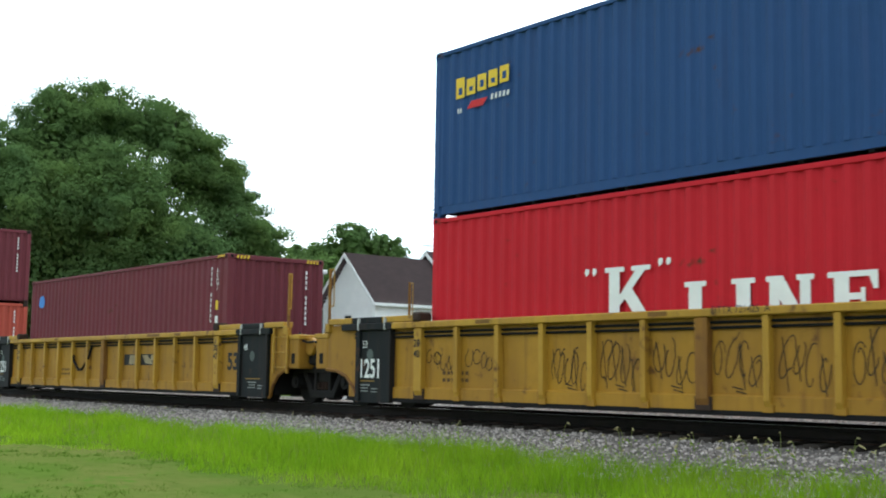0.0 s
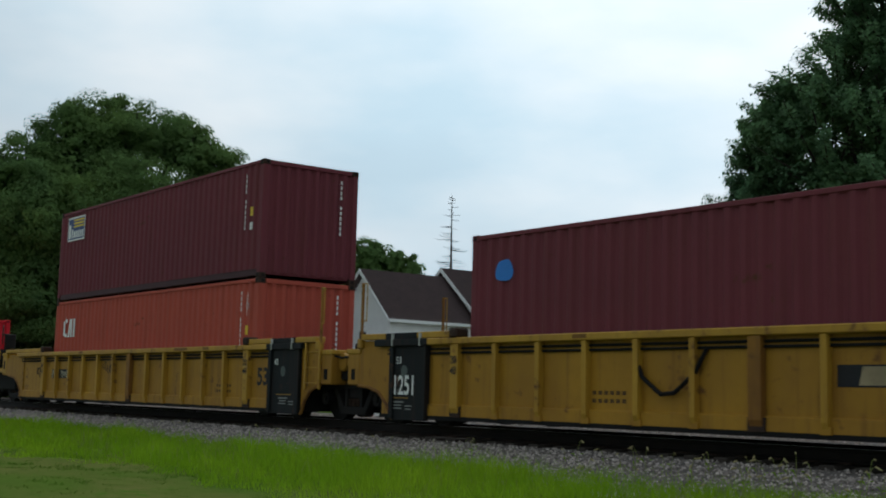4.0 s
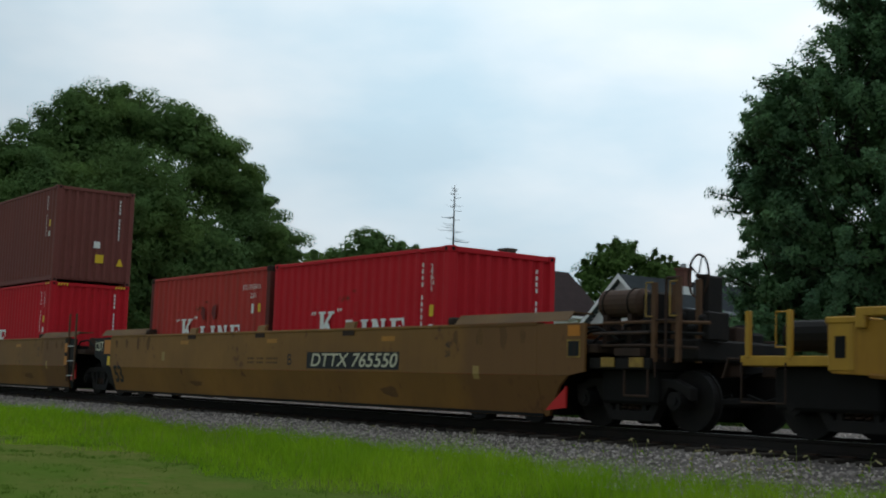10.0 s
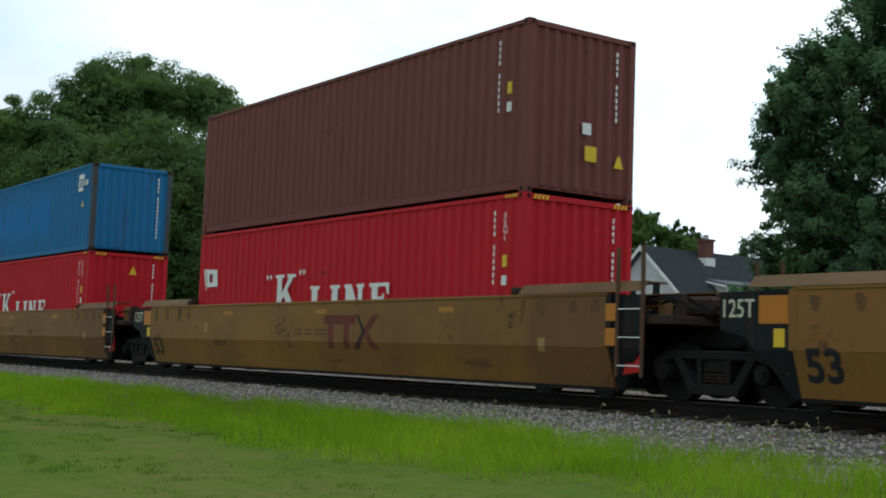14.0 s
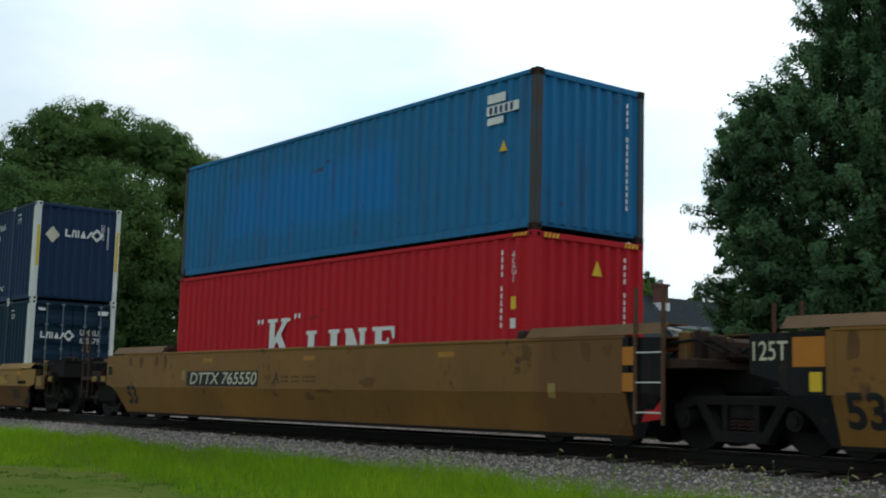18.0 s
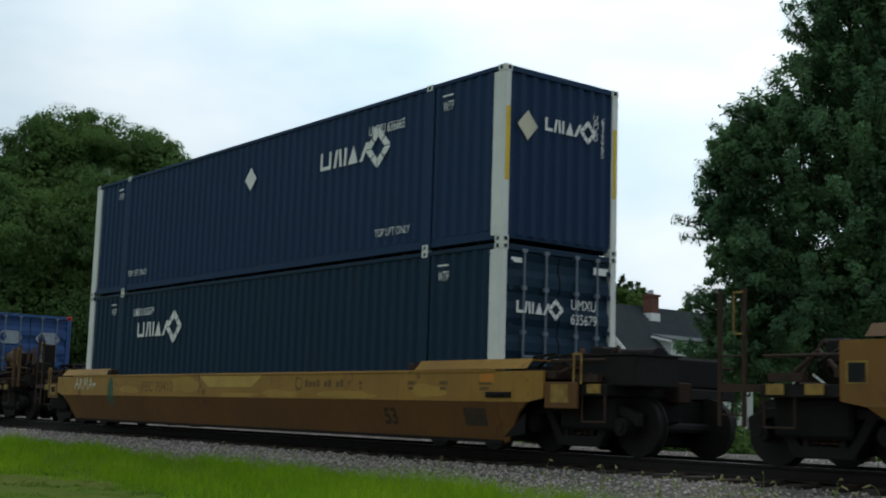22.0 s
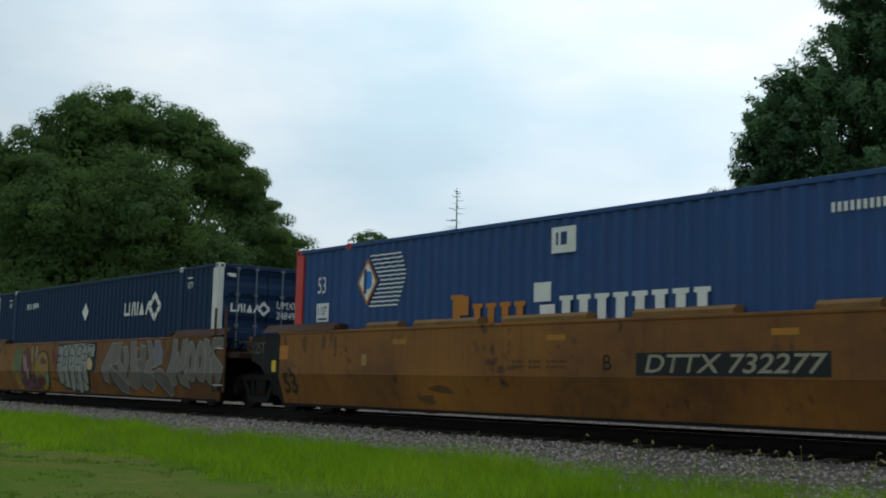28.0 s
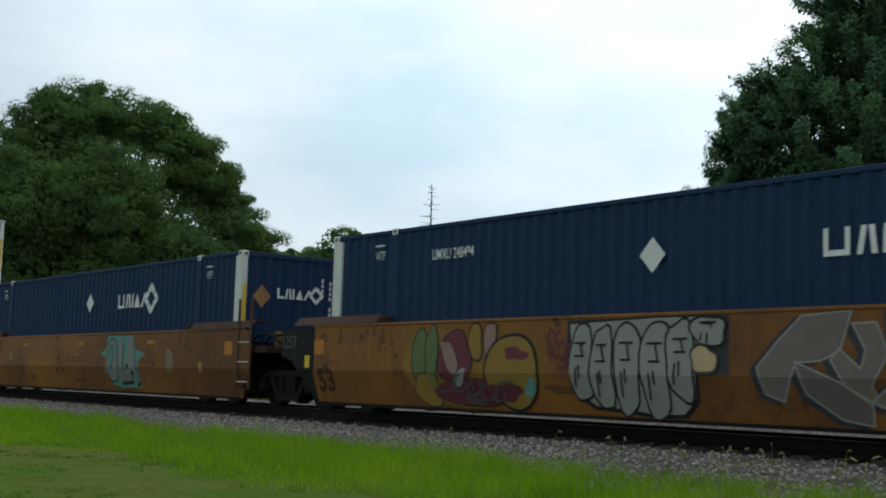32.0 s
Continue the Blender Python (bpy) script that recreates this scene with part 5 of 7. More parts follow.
scribble(RIBBED[2], -6.9, 0.75, 0.5, 0.3, 73, width=0.03)

for u, x in ((PLAIN[0], 1.52), (PLAIN[2], -4.95)):
    side_blocks("number_panel", u, YS - 0.003, [rect(x, x + 3.15, 0.74, 1.04)], DECAL_BLACK)
    lettering("car_mark", "DTTX 765550", 0.33, x + 0.13, 0.785, YS - 0.006, CREAM, u, squeeze=1.5, slant=0.2, bold=0.012)
lettering("unit_mark", "B", 0.3, 0.75, 0.80, YS - 0.004, DECAL_BLACK, PLAIN[0], squeeze=1.2)
lettering("unit_mark", "A", 0.3, -1.2, 0.80, YS - 0.004, DECAL_BLACK, PLAIN[2], squeeze=1.2)
lettering("unit_mark", "C", 0.32, -1.7, 0.82, YS - 0.004, DECAL_BLACK, PLAIN[1], squeeze=1.0)


def on_fold(z):
    return 1.5 if z >= 0.7 else 1.5 - (0.7 - z) * 0.2 / 0.6


def fold_patch(name, c, polys, material, off, label=""):
    """Flat paint that follows the folded side of a smooth car."""
    bm = bmesh.new()
    for p in polys:
        bm.faces.new([bm.verts.new((x, 0, z)) for x, z in p])
    bmesh.ops.bisect_plane(bm, geom=bm.verts[:] + bm.edges[:] + bm.faces[:], plane_co=(0, 0, 0.699), plane_no=(0, 0, 1))
    bmesh.ops.triangulate(bm, faces=bm.faces[:])
    for v in bm.verts:
        v.co.y = -on_fold(v.co.z) - off
    me = bpy.data.meshes.new(name)
    bm.to_mesh(me)
    bm.free()
    me.materials.append(material)
    ob = new(name, me)
    ob.parent = c
    if label:
        ob["label"] = label
    return ob


def fold_letters(c, words, size, x, z, material, squeeze=1.0):
    ob = lettering("length_mark", words, size, x, z, 0, material, c, squeeze=squeeze, bold=0.03)
    bm = bmesh.new()
    bm.from_mesh(ob.data)
    bmesh.ops.bisect_plane(bm, geom=bm.verts[:] + bm.edges[:] + bm.faces[:], plane_co=(0, 0, 0.699), plane_no=(0, 0, 1))
    for v in bm.verts:
        v.co.y = -on_fold(v.co.z) - 0.005
    bm.to_mesh(ob.data)
    bm.free()


for p in ([rect(0.25, 1.42, 1.02, 1.19)], [rect(0.42, 0.62, 0.57, 1.02)], [rect(1.0, 1.2, 0.57, 1.02)], [[(1.3, 0.57), (1.52, 0.57), (2.25, 1.19), (2.0, 1.19)], ], [[(2.02, 0.57), (2.25, 0.57), (1.9, 0.86), (1.78, 0.76)]]):
    fold_patch("faded_mark", PLAIN[1], p, mat("faded_dark_red", (0.17, 0.040, 0.026), rough=0.7, scale=3, amount=0.7), 0.003, "faded dark red shape")
fold_patch("faded_mark", PLAIN[1], [[(1.42, 1.19), (1.66, 0.9), (1.42, 0.57), (1.5, 0.57), (1.76, 0.9), (1.52, 1.19)]], DECAL_BLACK, 0.005)
DIM = mat("dim_brown_stencil", (0.050, 0.028, 0.016), rough=0.7, scale=6, amount=0.7)
SMEAR = mat("brown_grime_smear", (0.115, 0.056, 0.022), rough=0.75, color2=(0.16, 0.080, 0.024), scale=5, amount=0.9)
for u in PLAIN + RUST:
    fold_letters(u, "53", 0.54, -8.15, 0.35, DECAL_BLACK if u in PLAIN else DIM, 1.05)
    lettering("load_mark", "40\n20", 0.14, 6.0, 1.1, YS - 0.004, DECAL_BLACK, u)
    if u not in (PLAIN[2], RUST[2]):
        lettering("joint_mark", "125T", 0.32, -9.5, 1.10, -1.474, CREAM if u in PLAIN else mat("grimy_cream_lettering", (0.12, 0.10, 0.075), rough=0.7), u, squeeze=0.85, bold=0.008)
        side_blocks("yellow_label", u, -1.474, [rect(-8.62, -8.45, 0.74, 0.96)], DECAL_YELLOW)
fold_letters(GOLD, "53", 0.36, 5.3, 0.32, DIM, 1.1)
lettering("car_mark", "FEC 70410", 0.31, -4.2, 0.80, YS - 0.004, mat("faded_dark_stencil", (0.15, 0.088, 0.030), rough=0.7), GOLD, squeeze=1.15)
fold_patch("worn_patch", GOLD, [[(-1.4, 1.12), (1.25, 1.12), (0.85, 0.9), (-0.95, 0.9)]], mat("bare_yellow_patch", (0.48, 0.31, 0.07), rough=0.6, scale=3, amount=0.6), 0.003)


def zigzag_tag(c, x, z, h):
    m = Mesh()
    for i, pts in enumerate((((0, 0), (0.16, 1), (0.24, 0)), ((0.30, 0.05), (0.36, 0.95), (0.48, 0.7), (0.36, 0.45), (0.52, 0)), ((0.60, 0), (0.66, 1), (0.74, 0.35), (0.84, 1), (0.90, 0)), ((0.98, 0), (1.10, 1), (1.20, 0)), ((0.02, 0.4), (0.22, 0.42)), ((1.02, 0.35), (1.45, 0.5), (1.3, 0.2)))):
        m.strip([(x + u * 0.9, z + w * h) for u, w in pts], 0.03, -1.504 - 0.0003 * i)
    part("graffiti_scrawl", m, CREAM, c, "cream spray-painted zigzag tag")


for u in (GOLD, LAST):
    zigzag_tag(u, -8.15, 0.84, 0.27)
side_blocks("number_panel", RUST[0], YS - 0.003, [rect(1.78, 4.98, 0.73, 1.03)], DECAL_BLACK)
lettering("car_mark", "DTTX 732277", 0.33, 1.92, 0.775, YS - 0.006, mat("dull_cream_lettering", (0.36, 0.33, 0.24), rough=0.7, scale=6, amount=0.6), RUST[0], squeeze=1.5, slant=0.2, bold=0.012)
lettering("unit_mark", "B", 0.3, 1.1, 0.80, YS - 0.004, SLATE, RUST[0], squeeze=1.2)
for u in PLAIN + RUST:
    rnd = random.Random(len(u.children))
    for x in (-4.2, -0.1, 4.1):
        side_blocks("reflector", u, YS - 0.004, [rect(x, x + 0.42, 1.22, 1.30)], mat("faded_reflector", (0.46, 0.20, 0.025), rough=0.5, scale=4, amount=0.7))
    side_blocks("stencil_bar", u, YS - 0.003, [rect(-0.9 + i * 0.1, -0.835 + i * 0.1 + 0.02 * (i % 2), z, z + 0.04) for i in range(13) if i not in (3, 7) for z in (0.82, 0.9)], mat("faint_stencil", (0.105, 0.056, 0.02), rough=0.7))
SILVER = mat("silver_spray", (0.195, 0.160, 0.140), rough=0.55, scale=2.5, amount=0.5)
PALE = mat("pale_spray", (0.31, 0.31, 0.275), rough=0.6, scale=2.5, amount=0.4)
TEAL = mat("teal_spray", (0.10, 0.30, 0.26), rough=0.6, scale=2.5, amount=0.5)
LEMON = mat("yellow_spray", (0.30, 0.185, 0.04), rough=0.6, scale=2.5, amount=0.5)
PLUM = mat("plum_spray", (0.16, 0.04, 0.05), rough=0.6, scale=2.5, amount=0.5)
MOSS = mat("green_spray", (0.13, 0.17, 0.07), rough=0.6, scale=2.5, amount=0.5)
CHAR = mat("charcoal_spray", (0.05, 0.048, 0.055), rough=0.6, scale=2.5, amount=0.5)


def blob(x, z, w, h, seed, lumps=0.08, lean=0.0, n=22, sharp=2.6, hi=1.455):
    rnd = random.Random(seed)
    ph = [rnd.uniform(0, 6.28) for _ in range(3)]
    out = []
    for i in range(n):
        a = 2 * math.pi * i / n
        r = 1 + lumps * (math.sin(2 * a + ph[0]) + math.sin(3 * a + ph[1]) + 0.6 * math.sin(5 * a + ph[2]))
        ca, sa = math.cos(a), math.sin(a)
        k = (abs(ca) ** sharp + abs(sa) ** sharp) ** (-1 / sharp) * r
        out.append((x + ca * k * w / 2 + sa * k * h / 2 * lean, min(hi, max(0.14, z + sa * k * h / 2))))
    return out


def graffiti_blob(c, x, z, w, h, seed, fill, line, layer=0, edge=0.07, **k):
    fold_patch("graffiti_outline", c, [blob(x, z, w + edge, h + edge, seed, **k)], line, 0.003 + 0.003 * layer)
    fold_patch("graffiti_fill", c, [blob(x, z, w, h, seed, **k)], fill, 0.0045 + 0.003 * layer)


STENCIL = mat("faded_dark_stencil", (0.15, 0.088, 0.030), rough=0.7)
ring = [blob(2.62, 0.96, 0.24, 0.24, 50, lumps=0.02, sharp=3.5)]
fold_patch("faded_emblem", GOLD, ring, STENCIL, 0.003)
fold_patch("faded_emblem", GOLD, [blob(2.63, 0.97, 0.17, 0.17, 51, lumps=0.02)], WELL_GOLD, 0.005)
fold_patch("stencil_bar", GOLD, [rect(2.85 + i * 0.13, 2.95 + i * 0.13, 0.90, 1.0 if i % 3 else 1.03) for i in range(10) if i not in (4, 7)], STENCIL, 0.003)
WORN = mat("thin_yellow_patch", (0.40, 0.235, 0.045), rough=0.6, scale=3, amount=0.6)
for i, (x, z, w, h) in enumerate(((-2.1, 0.95, 1.3, 0.34), (-4.9, 0.84, 1.0, 0.16), (0.3, 0.75, 1.6, 0.08), (1.9, 0.78, 1.2, 0.14), (4.2, 0.78, 1.8, 0.12), (6.6, 0.85, 0.9, 0.2))):
    fold_patch("scuffed_paint", GOLD, [blob(x, z, w, h, 60 + i, lumps=0.1, sharp=2.4)], WORN, 0.0022 + 0.0001 * i)
fold_patch("green_spray_blot", GOLD, [blob(-5.95, 0.8, 0.3, 0.7, 71, lumps=0.1)], mat("dull_green_spray", (0.06, 0.11, 0.07), rough=0.7), 0.004)
U = RUST[1]
o = 180.5
fold_patch("graffiti_ground", U, [blob(-184.2 + o, 0.78, 3.3, 1.15, 7, lumps=0.07, sharp=3.5)], mat("ochre_spray", (0.28, 0.16, 0.03), rough=0.6, scale=1.5, amount=0.9), 0.0025, "yellow spray-painted ground")
PINK = mat("dusty_pink_spray", (0.34, 0.20, 0.17), rough=0.6, scale=3, amount=0.5)
graffiti_blob(U, -185.45 + o, 0.92, 0.34, 0.98, 1, MOSS, DECAL_BLACK, 1, edge=0.05, sharp=2.2)
graffiti_blob(U, -185.12 + o, 0.92, 0.32, 1.0, 2, MOSS, DECAL_BLACK, 2, edge=0.05, sharp=2.2)
graffiti_blob(U, -185.28 + o, 0.42, 0.62, 0.5, 12, LEMON, DECAL_BLACK, 2, edge=0.03)
graffiti_blob(U, -184.2 + o, 0.40, 1.5, 0.42, 13, PLUM, DECAL_BLACK, 3, edge=0.03)
graffiti_blob(U, -184.5 + o, 0.92, 0.78, 0.85, 3, PLUM, DECAL_BLACK, 4, edge=0.04, sharp=2.1)
graffiti_blob(U, -184.62 + o, 0.92, 0.24, 0.5, 4, PINK, PALE, 5, lean=-0.5, edge=0.04)
graffiti_blob(U, -184.38 + o, 0.62, 0.20, 0.3, 14, PALE, PLUM, 5, lean=0.6, edge=0.03)
graffiti_blob(U, -183.98 + o, 1.16, 0.32, 0.5, 5, LEMON, DECAL_BLACK, 4, edge=0.05)
graffiti_blob(U, -183.62 + o, 1.18, 0.28, 0.5, 15, PINK, DECAL_BLACK, 5, edge=0.05)
graffiti_blob(U, -183.12 + o, 0.72, 1.22, 1.02, 6, LEMON, DECAL_BLACK, 6, edge=0.09, lumps=0.03, sharp=2.0)
graffiti_blob(U, -183.3 + o, 0.42, 0.66, 0.28, 8, PLUM, LEMON, 7, lumps=0.15, edge=0.02)
graffiti_blob(U, -183.0 + o, 0.98, 0.5, 0.18, 9, PLUM, LEMON, 7, lumps=0.15, edge=0.02)
graffiti_blob(U, -182.72 + o, 0.5, 0.2, 0.3, 16, TEAL, LEMON, 7, lean=0.5, edge=0.02)
scribble(U, -184.9 + o, 0.25, 1.9, 0.5, 95, y=-1.53, width=0.03, material=CHAR)
scribble(U, -182.3 + o, 0.75, 0.5, 0.55, 93, y=-1.505, width=0.04, material=PLUM)
fold_patch("graffiti_ground", U, [[(-179.6 + o, 0.72), (-178.95 + o, 0.72), (-178.95 + o, 1.44), (-181.9 + o, 1.44), (-181.9 + o, 1.0), (-179.6 + o, 1.0)]], CHAR, 0.0025)
BLOCK = [(-181.84, 1.38), (-180.2, 1.43), (-179.2, 1.43), (-179.0, 1.3), (-179.1, 1.1), (-179.45, 1.02), (-179.55, 0.42), (-179.8, 0.22), (-180.3, 0.2), (-180.8, 0.25), (-181.4, 0.28), (-181.72, 0.45)]
fold_patch("graffiti_outline", U, [[(x + o + (0.05 if x > -180.4 else -0.05), min(1.455, z + (0.03 if z > 0.8 else -0.05))) for x, z in BLOCK]], DECAL_BLACK, 0.0032)
fold_patch("graffiti_fill", U, [[(x + o, z) for x, z in BLOCK]], PALE, 0.0042)
for i, (x, w, h, z) in enumerate(((-181.62, 0.42, 0.95, 0.85), (-181.2, 0.38, 1.1, 0.78), (-180.72, 0.46, 1.12, 0.8), (-180.2, 0.5, 1.15, 0.78), (-179.75, 0.46, 0.9, 0.9), (-179.28, 0.5, 0.34, 1.25))):
    graffiti_blob(U, x + o, z, w, h, 20 + i, PALE, DECAL_BLACK, 1 + i, sharp=3.2)
    m = [rect(x + o - 0.1, x + o + 0.1, z + 0.08, z + 0.11), rect(x + o - 0.03, x + o + 0.0, z - 0.2, z - 0.02)]
    m += [rect(x + o - w * 0.3, x + o + w * 0.25, z + h * 0.27, z + h * 0.27 + 0.03, 0.03), rect(x + o + w * 0.1, x + o + w * 0.1 + 0.03, z + h * 0.1, z + h * 0.3, -0.05), rect(x + o - w * 0.3, x + o - w * 0.3 + 0.03, z - h * 0.35, z - h * 0.05, 0.04)]
    fold_patch("graffiti_line", U, m, DECAL_BLACK, 0.028)
graffiti_blob(U, -179.35 + o, 0.9, 0.4, 0.3, 30, mat("peach_spray", (0.55, 0.40, 0.22), rough=0.6), CHAR, 7)
GREY_SPRAY = mat("grey_spray", (0.155, 0.132, 0.118), rough=0.6, scale=2.5, amount=0.6)
SPRAYS = (SILVER, GREY_SPRAY, mat("violet_grey_spray", (0.20, 0.185, 0.215), rough=0.6, scale=2.5, amount=0.5))


def spray_letter(c, pts, layer, fill):
    """One big angular letter: dark drop side, pale edge line, grey fill."""
    n = len(pts)
    area = sum(pts[i][0] * pts[(i + 1) % n][1] - pts[(i + 1) % n][0] * pts[i][1] for i in range(n))
    s = 1 if area > 0 else -1

    def grown(g, dx=0.0, dz=0.0):
        out = []
        for i in range(n):
            a, b, d = Vector(pts[i - 1]), Vector(pts[i]), Vector(pts[(i + 1) % n])
            e, f = (b - a).normalized(), (d - b).normalized()
            k = Vector(((e.y + f.y) * s, -(e.x + f.x) * s))
            k = k.normalized() * g / max(0.45, math.sqrt(max(0.0, (1 + e.dot(f)) / 2)))
            out.append((b.x + k.x + dx, min(1.45, max(0.13, b.y + k.y + dz))))
        return out
    fold_patch("graffiti_shade", c, [grown(0.03, -0.09, -0.03)], CHAR, 0.003 + 0.0004 * layer)
    fold_patch("graffiti_outline", c, [grown(0.022)], PALE, 0.009 + 0.0012 * layer)
    fold_patch("graffiti_fill", c, [pts], fill, 0.0096 + 0.0012 * layer)


for n, (fill, pts) in enumerate((
    (SILVER, [(1.99, 0.81), (2.3, 1.11), (2.64, 1.39), (3.31, 1.44), (3.16, 1.01), (2.9, 0.9), (2.56, 0.88), (2.33, 0.43), (2.08, 0.51)]),
    (GREY_SPRAY, [(2.56, 0.86), (3.14, 0.65), (3.53, 0.41), (3.5, 0.2), (3.12, 0.25), (2.68, 0.52)]),
    (SILVER, [(3.35, 1.29), (3.64, 1.3), (3.79, 0.97), (3.56, 0.62), (3.64, 0.41), (3.24, 0.62), (3.05, 0.9), (3.16, 1.01), (3.45, 0.79), (3.52, 1.01)]),
    (SILVER, [(3.85, 1.44), (4.19, 1.44), (4.3, 0.92), (4.4, 0.43), (4.01, 0.29), (3.57, 0.45), (3.94, 0.73)]),
    (GREY_SPRAY, [(4.49, 1.34), (4.79, 1.28), (4.77, 0.92), (5.17, 0.68), (5.25, 0.41), (4.98, 0.27), (4.55, 0.41), (4.45, 0.74), (4.3, 0.8), (4.3, 0.99), (4.5, 1.01)]),
    (SILVER, [(4.87, 1.43), (5.07, 1.44), (5.32, 1.12), (5.46, 0.84), (5.14, 0.82), (5.25, 0.68), (4.8, 0.72), (4.88, 0.94), (5.08, 1.0), (4.99, 1.17)]),
    (SPRAYS[2], [(5.34, 1.43), (5.61, 1.42), (5.8, 1.16), (5.78, 0.92), (5.44, 0.86), (5.32, 1.12)]),
    (GREY_SPRAY, [(5.19, 0.67), (5.68, 0.79), (6.2, 0.58), (6.2, 0.22), (6.0, 0.19), (5.63, 0.41)]),
    (SILVER, [(6.39, 1.44), (6.61, 1.44), (6.63, 1.03), (6.71, 1.15), (6.78, 0.92), (6.94, 1.44), (7.17, 1.44), (7.08, 1.18), (7.01, 0.78), (7.15, 0.7), (7.15, 0.38), (6.73, 0.48), (6.61, 0.79), (6.49, 0.47), (6.3, 0.41), (6.09, 0.67), (6.34, 1.07)]),
    (SILVER, [(8.03, 1.43), (8.28, 1.38), (8.4, 0.92), (8.47, 0.41), (8.31, 0.43), (8.09, 0.61), (8.17, 0.92)]),
    (GREY_SPRAY, [(8.34, 1.09), (8.52, 1.43), (8.91, 1.44), (8.93, 1.29), (8.56, 1.23), (8.4, 0.92)]),
    (SILVER, [(8.4, 0.92), (8.52, 1.09), (8.98, 0.82), (8.83, 0.62), (8.67, 0.49), (8.47, 0.41)]))):
    spray_letter(U, pts, n, fill)
spray_letter(U, blob(7.36, 0.94, 0.47, 0.86, 44, lumps=0.02, sharp=2.2), 12, SILVER)
fold_patch('graffiti_line', U, [blob(7.36, 0.94, 0.09, 0.3, 45, lumps=0.02)], CHAR, 0.027)
spray_letter(U, blob(7.86, 0.94, 0.48, 0.86, 44, lumps=0.02, sharp=2.2), 13, SILVER)
fold_patch('graffiti_line', U, [blob(7.86, 0.94, 0.09, 0.3, 45, lumps=0.02)], CHAR, 0.027)
U, o = RUST[2], 200.2
fold_patch("graffiti_ground", U, [[(-198.75 + o, 1.02), (-198.45 + o, 1.12), (-198.35 + o, 1.42), (-196.85 + o, 1.42), (-196.75 + o, 1.12), (-196.2 + o, 1.0), (-196.55 + o, 0.85), (-196.5 + o, 0.26), (-197.6 + o, 0.22), (-198.2 + o, 0.3), (-198.5 + o, 0.62), (-198.42 + o, 0.88)]], TEAL, 0.0025, "teal spray-painted ground")
WASH = mat("washed_grey_spray", (0.23, 0.24, 0.22), rough=0.6, scale=3, amount=0.6)
graffiti_blob(U, -198.08 + o, 0.84, 0.58, 1.0, 80, WASH, DECAL_BLACK, 1, sharp=2.6, lumps=0.04)
graffiti_blob(U, -198.1 + o, 0.95, 0.14, 0.5, 90, TEAL, DECAL_BLACK, 2)
for n, pts in enumerate(([(-197.72, 1.34), (-197.45, 1.34), (-197.42, 0.62), (-197.0, 0.66), (-196.98, 0.4), (-197.66, 0.36)], [(-197.2, 1.36), (-196.86, 1.36), (-196.58, 0.38), (-196.78, 0.34), (-196.84, 0.6), (-197.02, 0.62), (-197.12, 0.8), (-197.3, 0.7)])):
    pts = [(x + o, z) for x, z in pts]
    fold_patch("graffiti_shade", U, [[(x + 0.05, max(0.13, z - 0.08)) for x, z in pts]], DECAL_BLACK, 0.0075 + 0.002 * n)
    fold_patch("graffiti_fill", U, [pts], WASH, 0.0085 + 0.002 * n)
fold_patch("whitewash", U, [blob(5.3, 0.85, 0.36, 0.5, 99, lumps=0.08, sharp=3)], mat("chalky_wash", (0.24, 0.19, 0.11), rough=0.8, scale=2, amount=0.6), 0.0025)

# grime, stencils and plates low on the smooth cars
for u in PLAIN + RUST:
    rnd = random.Random(int(abs(u.location.x) * 7))
    for x in (-8.0, -7.3, -6.6, -6.1, 6.3, 6.9, 7.5, 8.05):
        w = rnd.uniform(0.1, 0.22)
        fold_patch("grime_smear", u, [blob(x + rnd.uniform(-0.1, 0.1), 1.26, w, rnd.uniform(0.16, 0.36), rnd.randrange(999), lumps=0.12, hi=1.42)], SMEAR, 0.002)
    for i in range(3):
        fold_patch("grime_smear", u, [blob(rnd.uniform(-5.5, 5.5), rnd.uniform(0.3, 0.9), rnd.uniform(0.2, 0.7), rnd.uniform(0.05, 0.16), rnd.randrange(999), lumps=0.14)], SMEAR, 0.0018 + 0.0002 * i)
    for x, z in ((6.75, 0.62), (-5.2, 0.86)):
        fold_patch("pale_sticker", u, [rect(x, x + 0.16, z, z + 0.2)], mat("faded_pale_sticker", (0.36, 0.24, 0.08), rough=0.6, scale=6, amount=0.6), 0.003)
for u in (GOLD, LAST):
    fold_patch("data_plate", u, [rect(7.48, 8.02, 0.34, 0.60)], mat("dark_data_plate", (0.05, 0.034, 0.02), rough=0.6, scale=9, amount=0.7), 0.004)
    part("latch_bar", Mesh().box(8.08, 8.66, -1.53, -1.5, 0.76, 0.84).box(8.2, 8.5, -1.55, -1.52, 0.78, 0.83), UNDER, u, bevel=0.006)
    for x, w in ((4.62, 0.1), (6.05, 0.2), (6.9, 0.22), (7.9, 0.3)):
        fold_patch("stencil_bar", u, [rect(x, x + w, 0.94, 1.0), rect(x + 0.02, x + w * 0.8, 0.86, 0.91)], STENCIL, 0.0035)

# ---- the loads ----
# first car
c, L, W, H = container(-4.81, FLOOR, FT40, HC, RED, "bright red corrugated container with white shapes, under a blue one", stripes=True)
red_line_mark(c, W, -12.85 + 4.81 + L)
usual_numbers(c, L, W, H, "45G1")
c, L, W, H = container(-4.81, FLOOR + HC, FT40, HC, SEA_BLUE, "deep blue corrugated container stacked on a red one", stripes=True)
sx = -L + 0.59
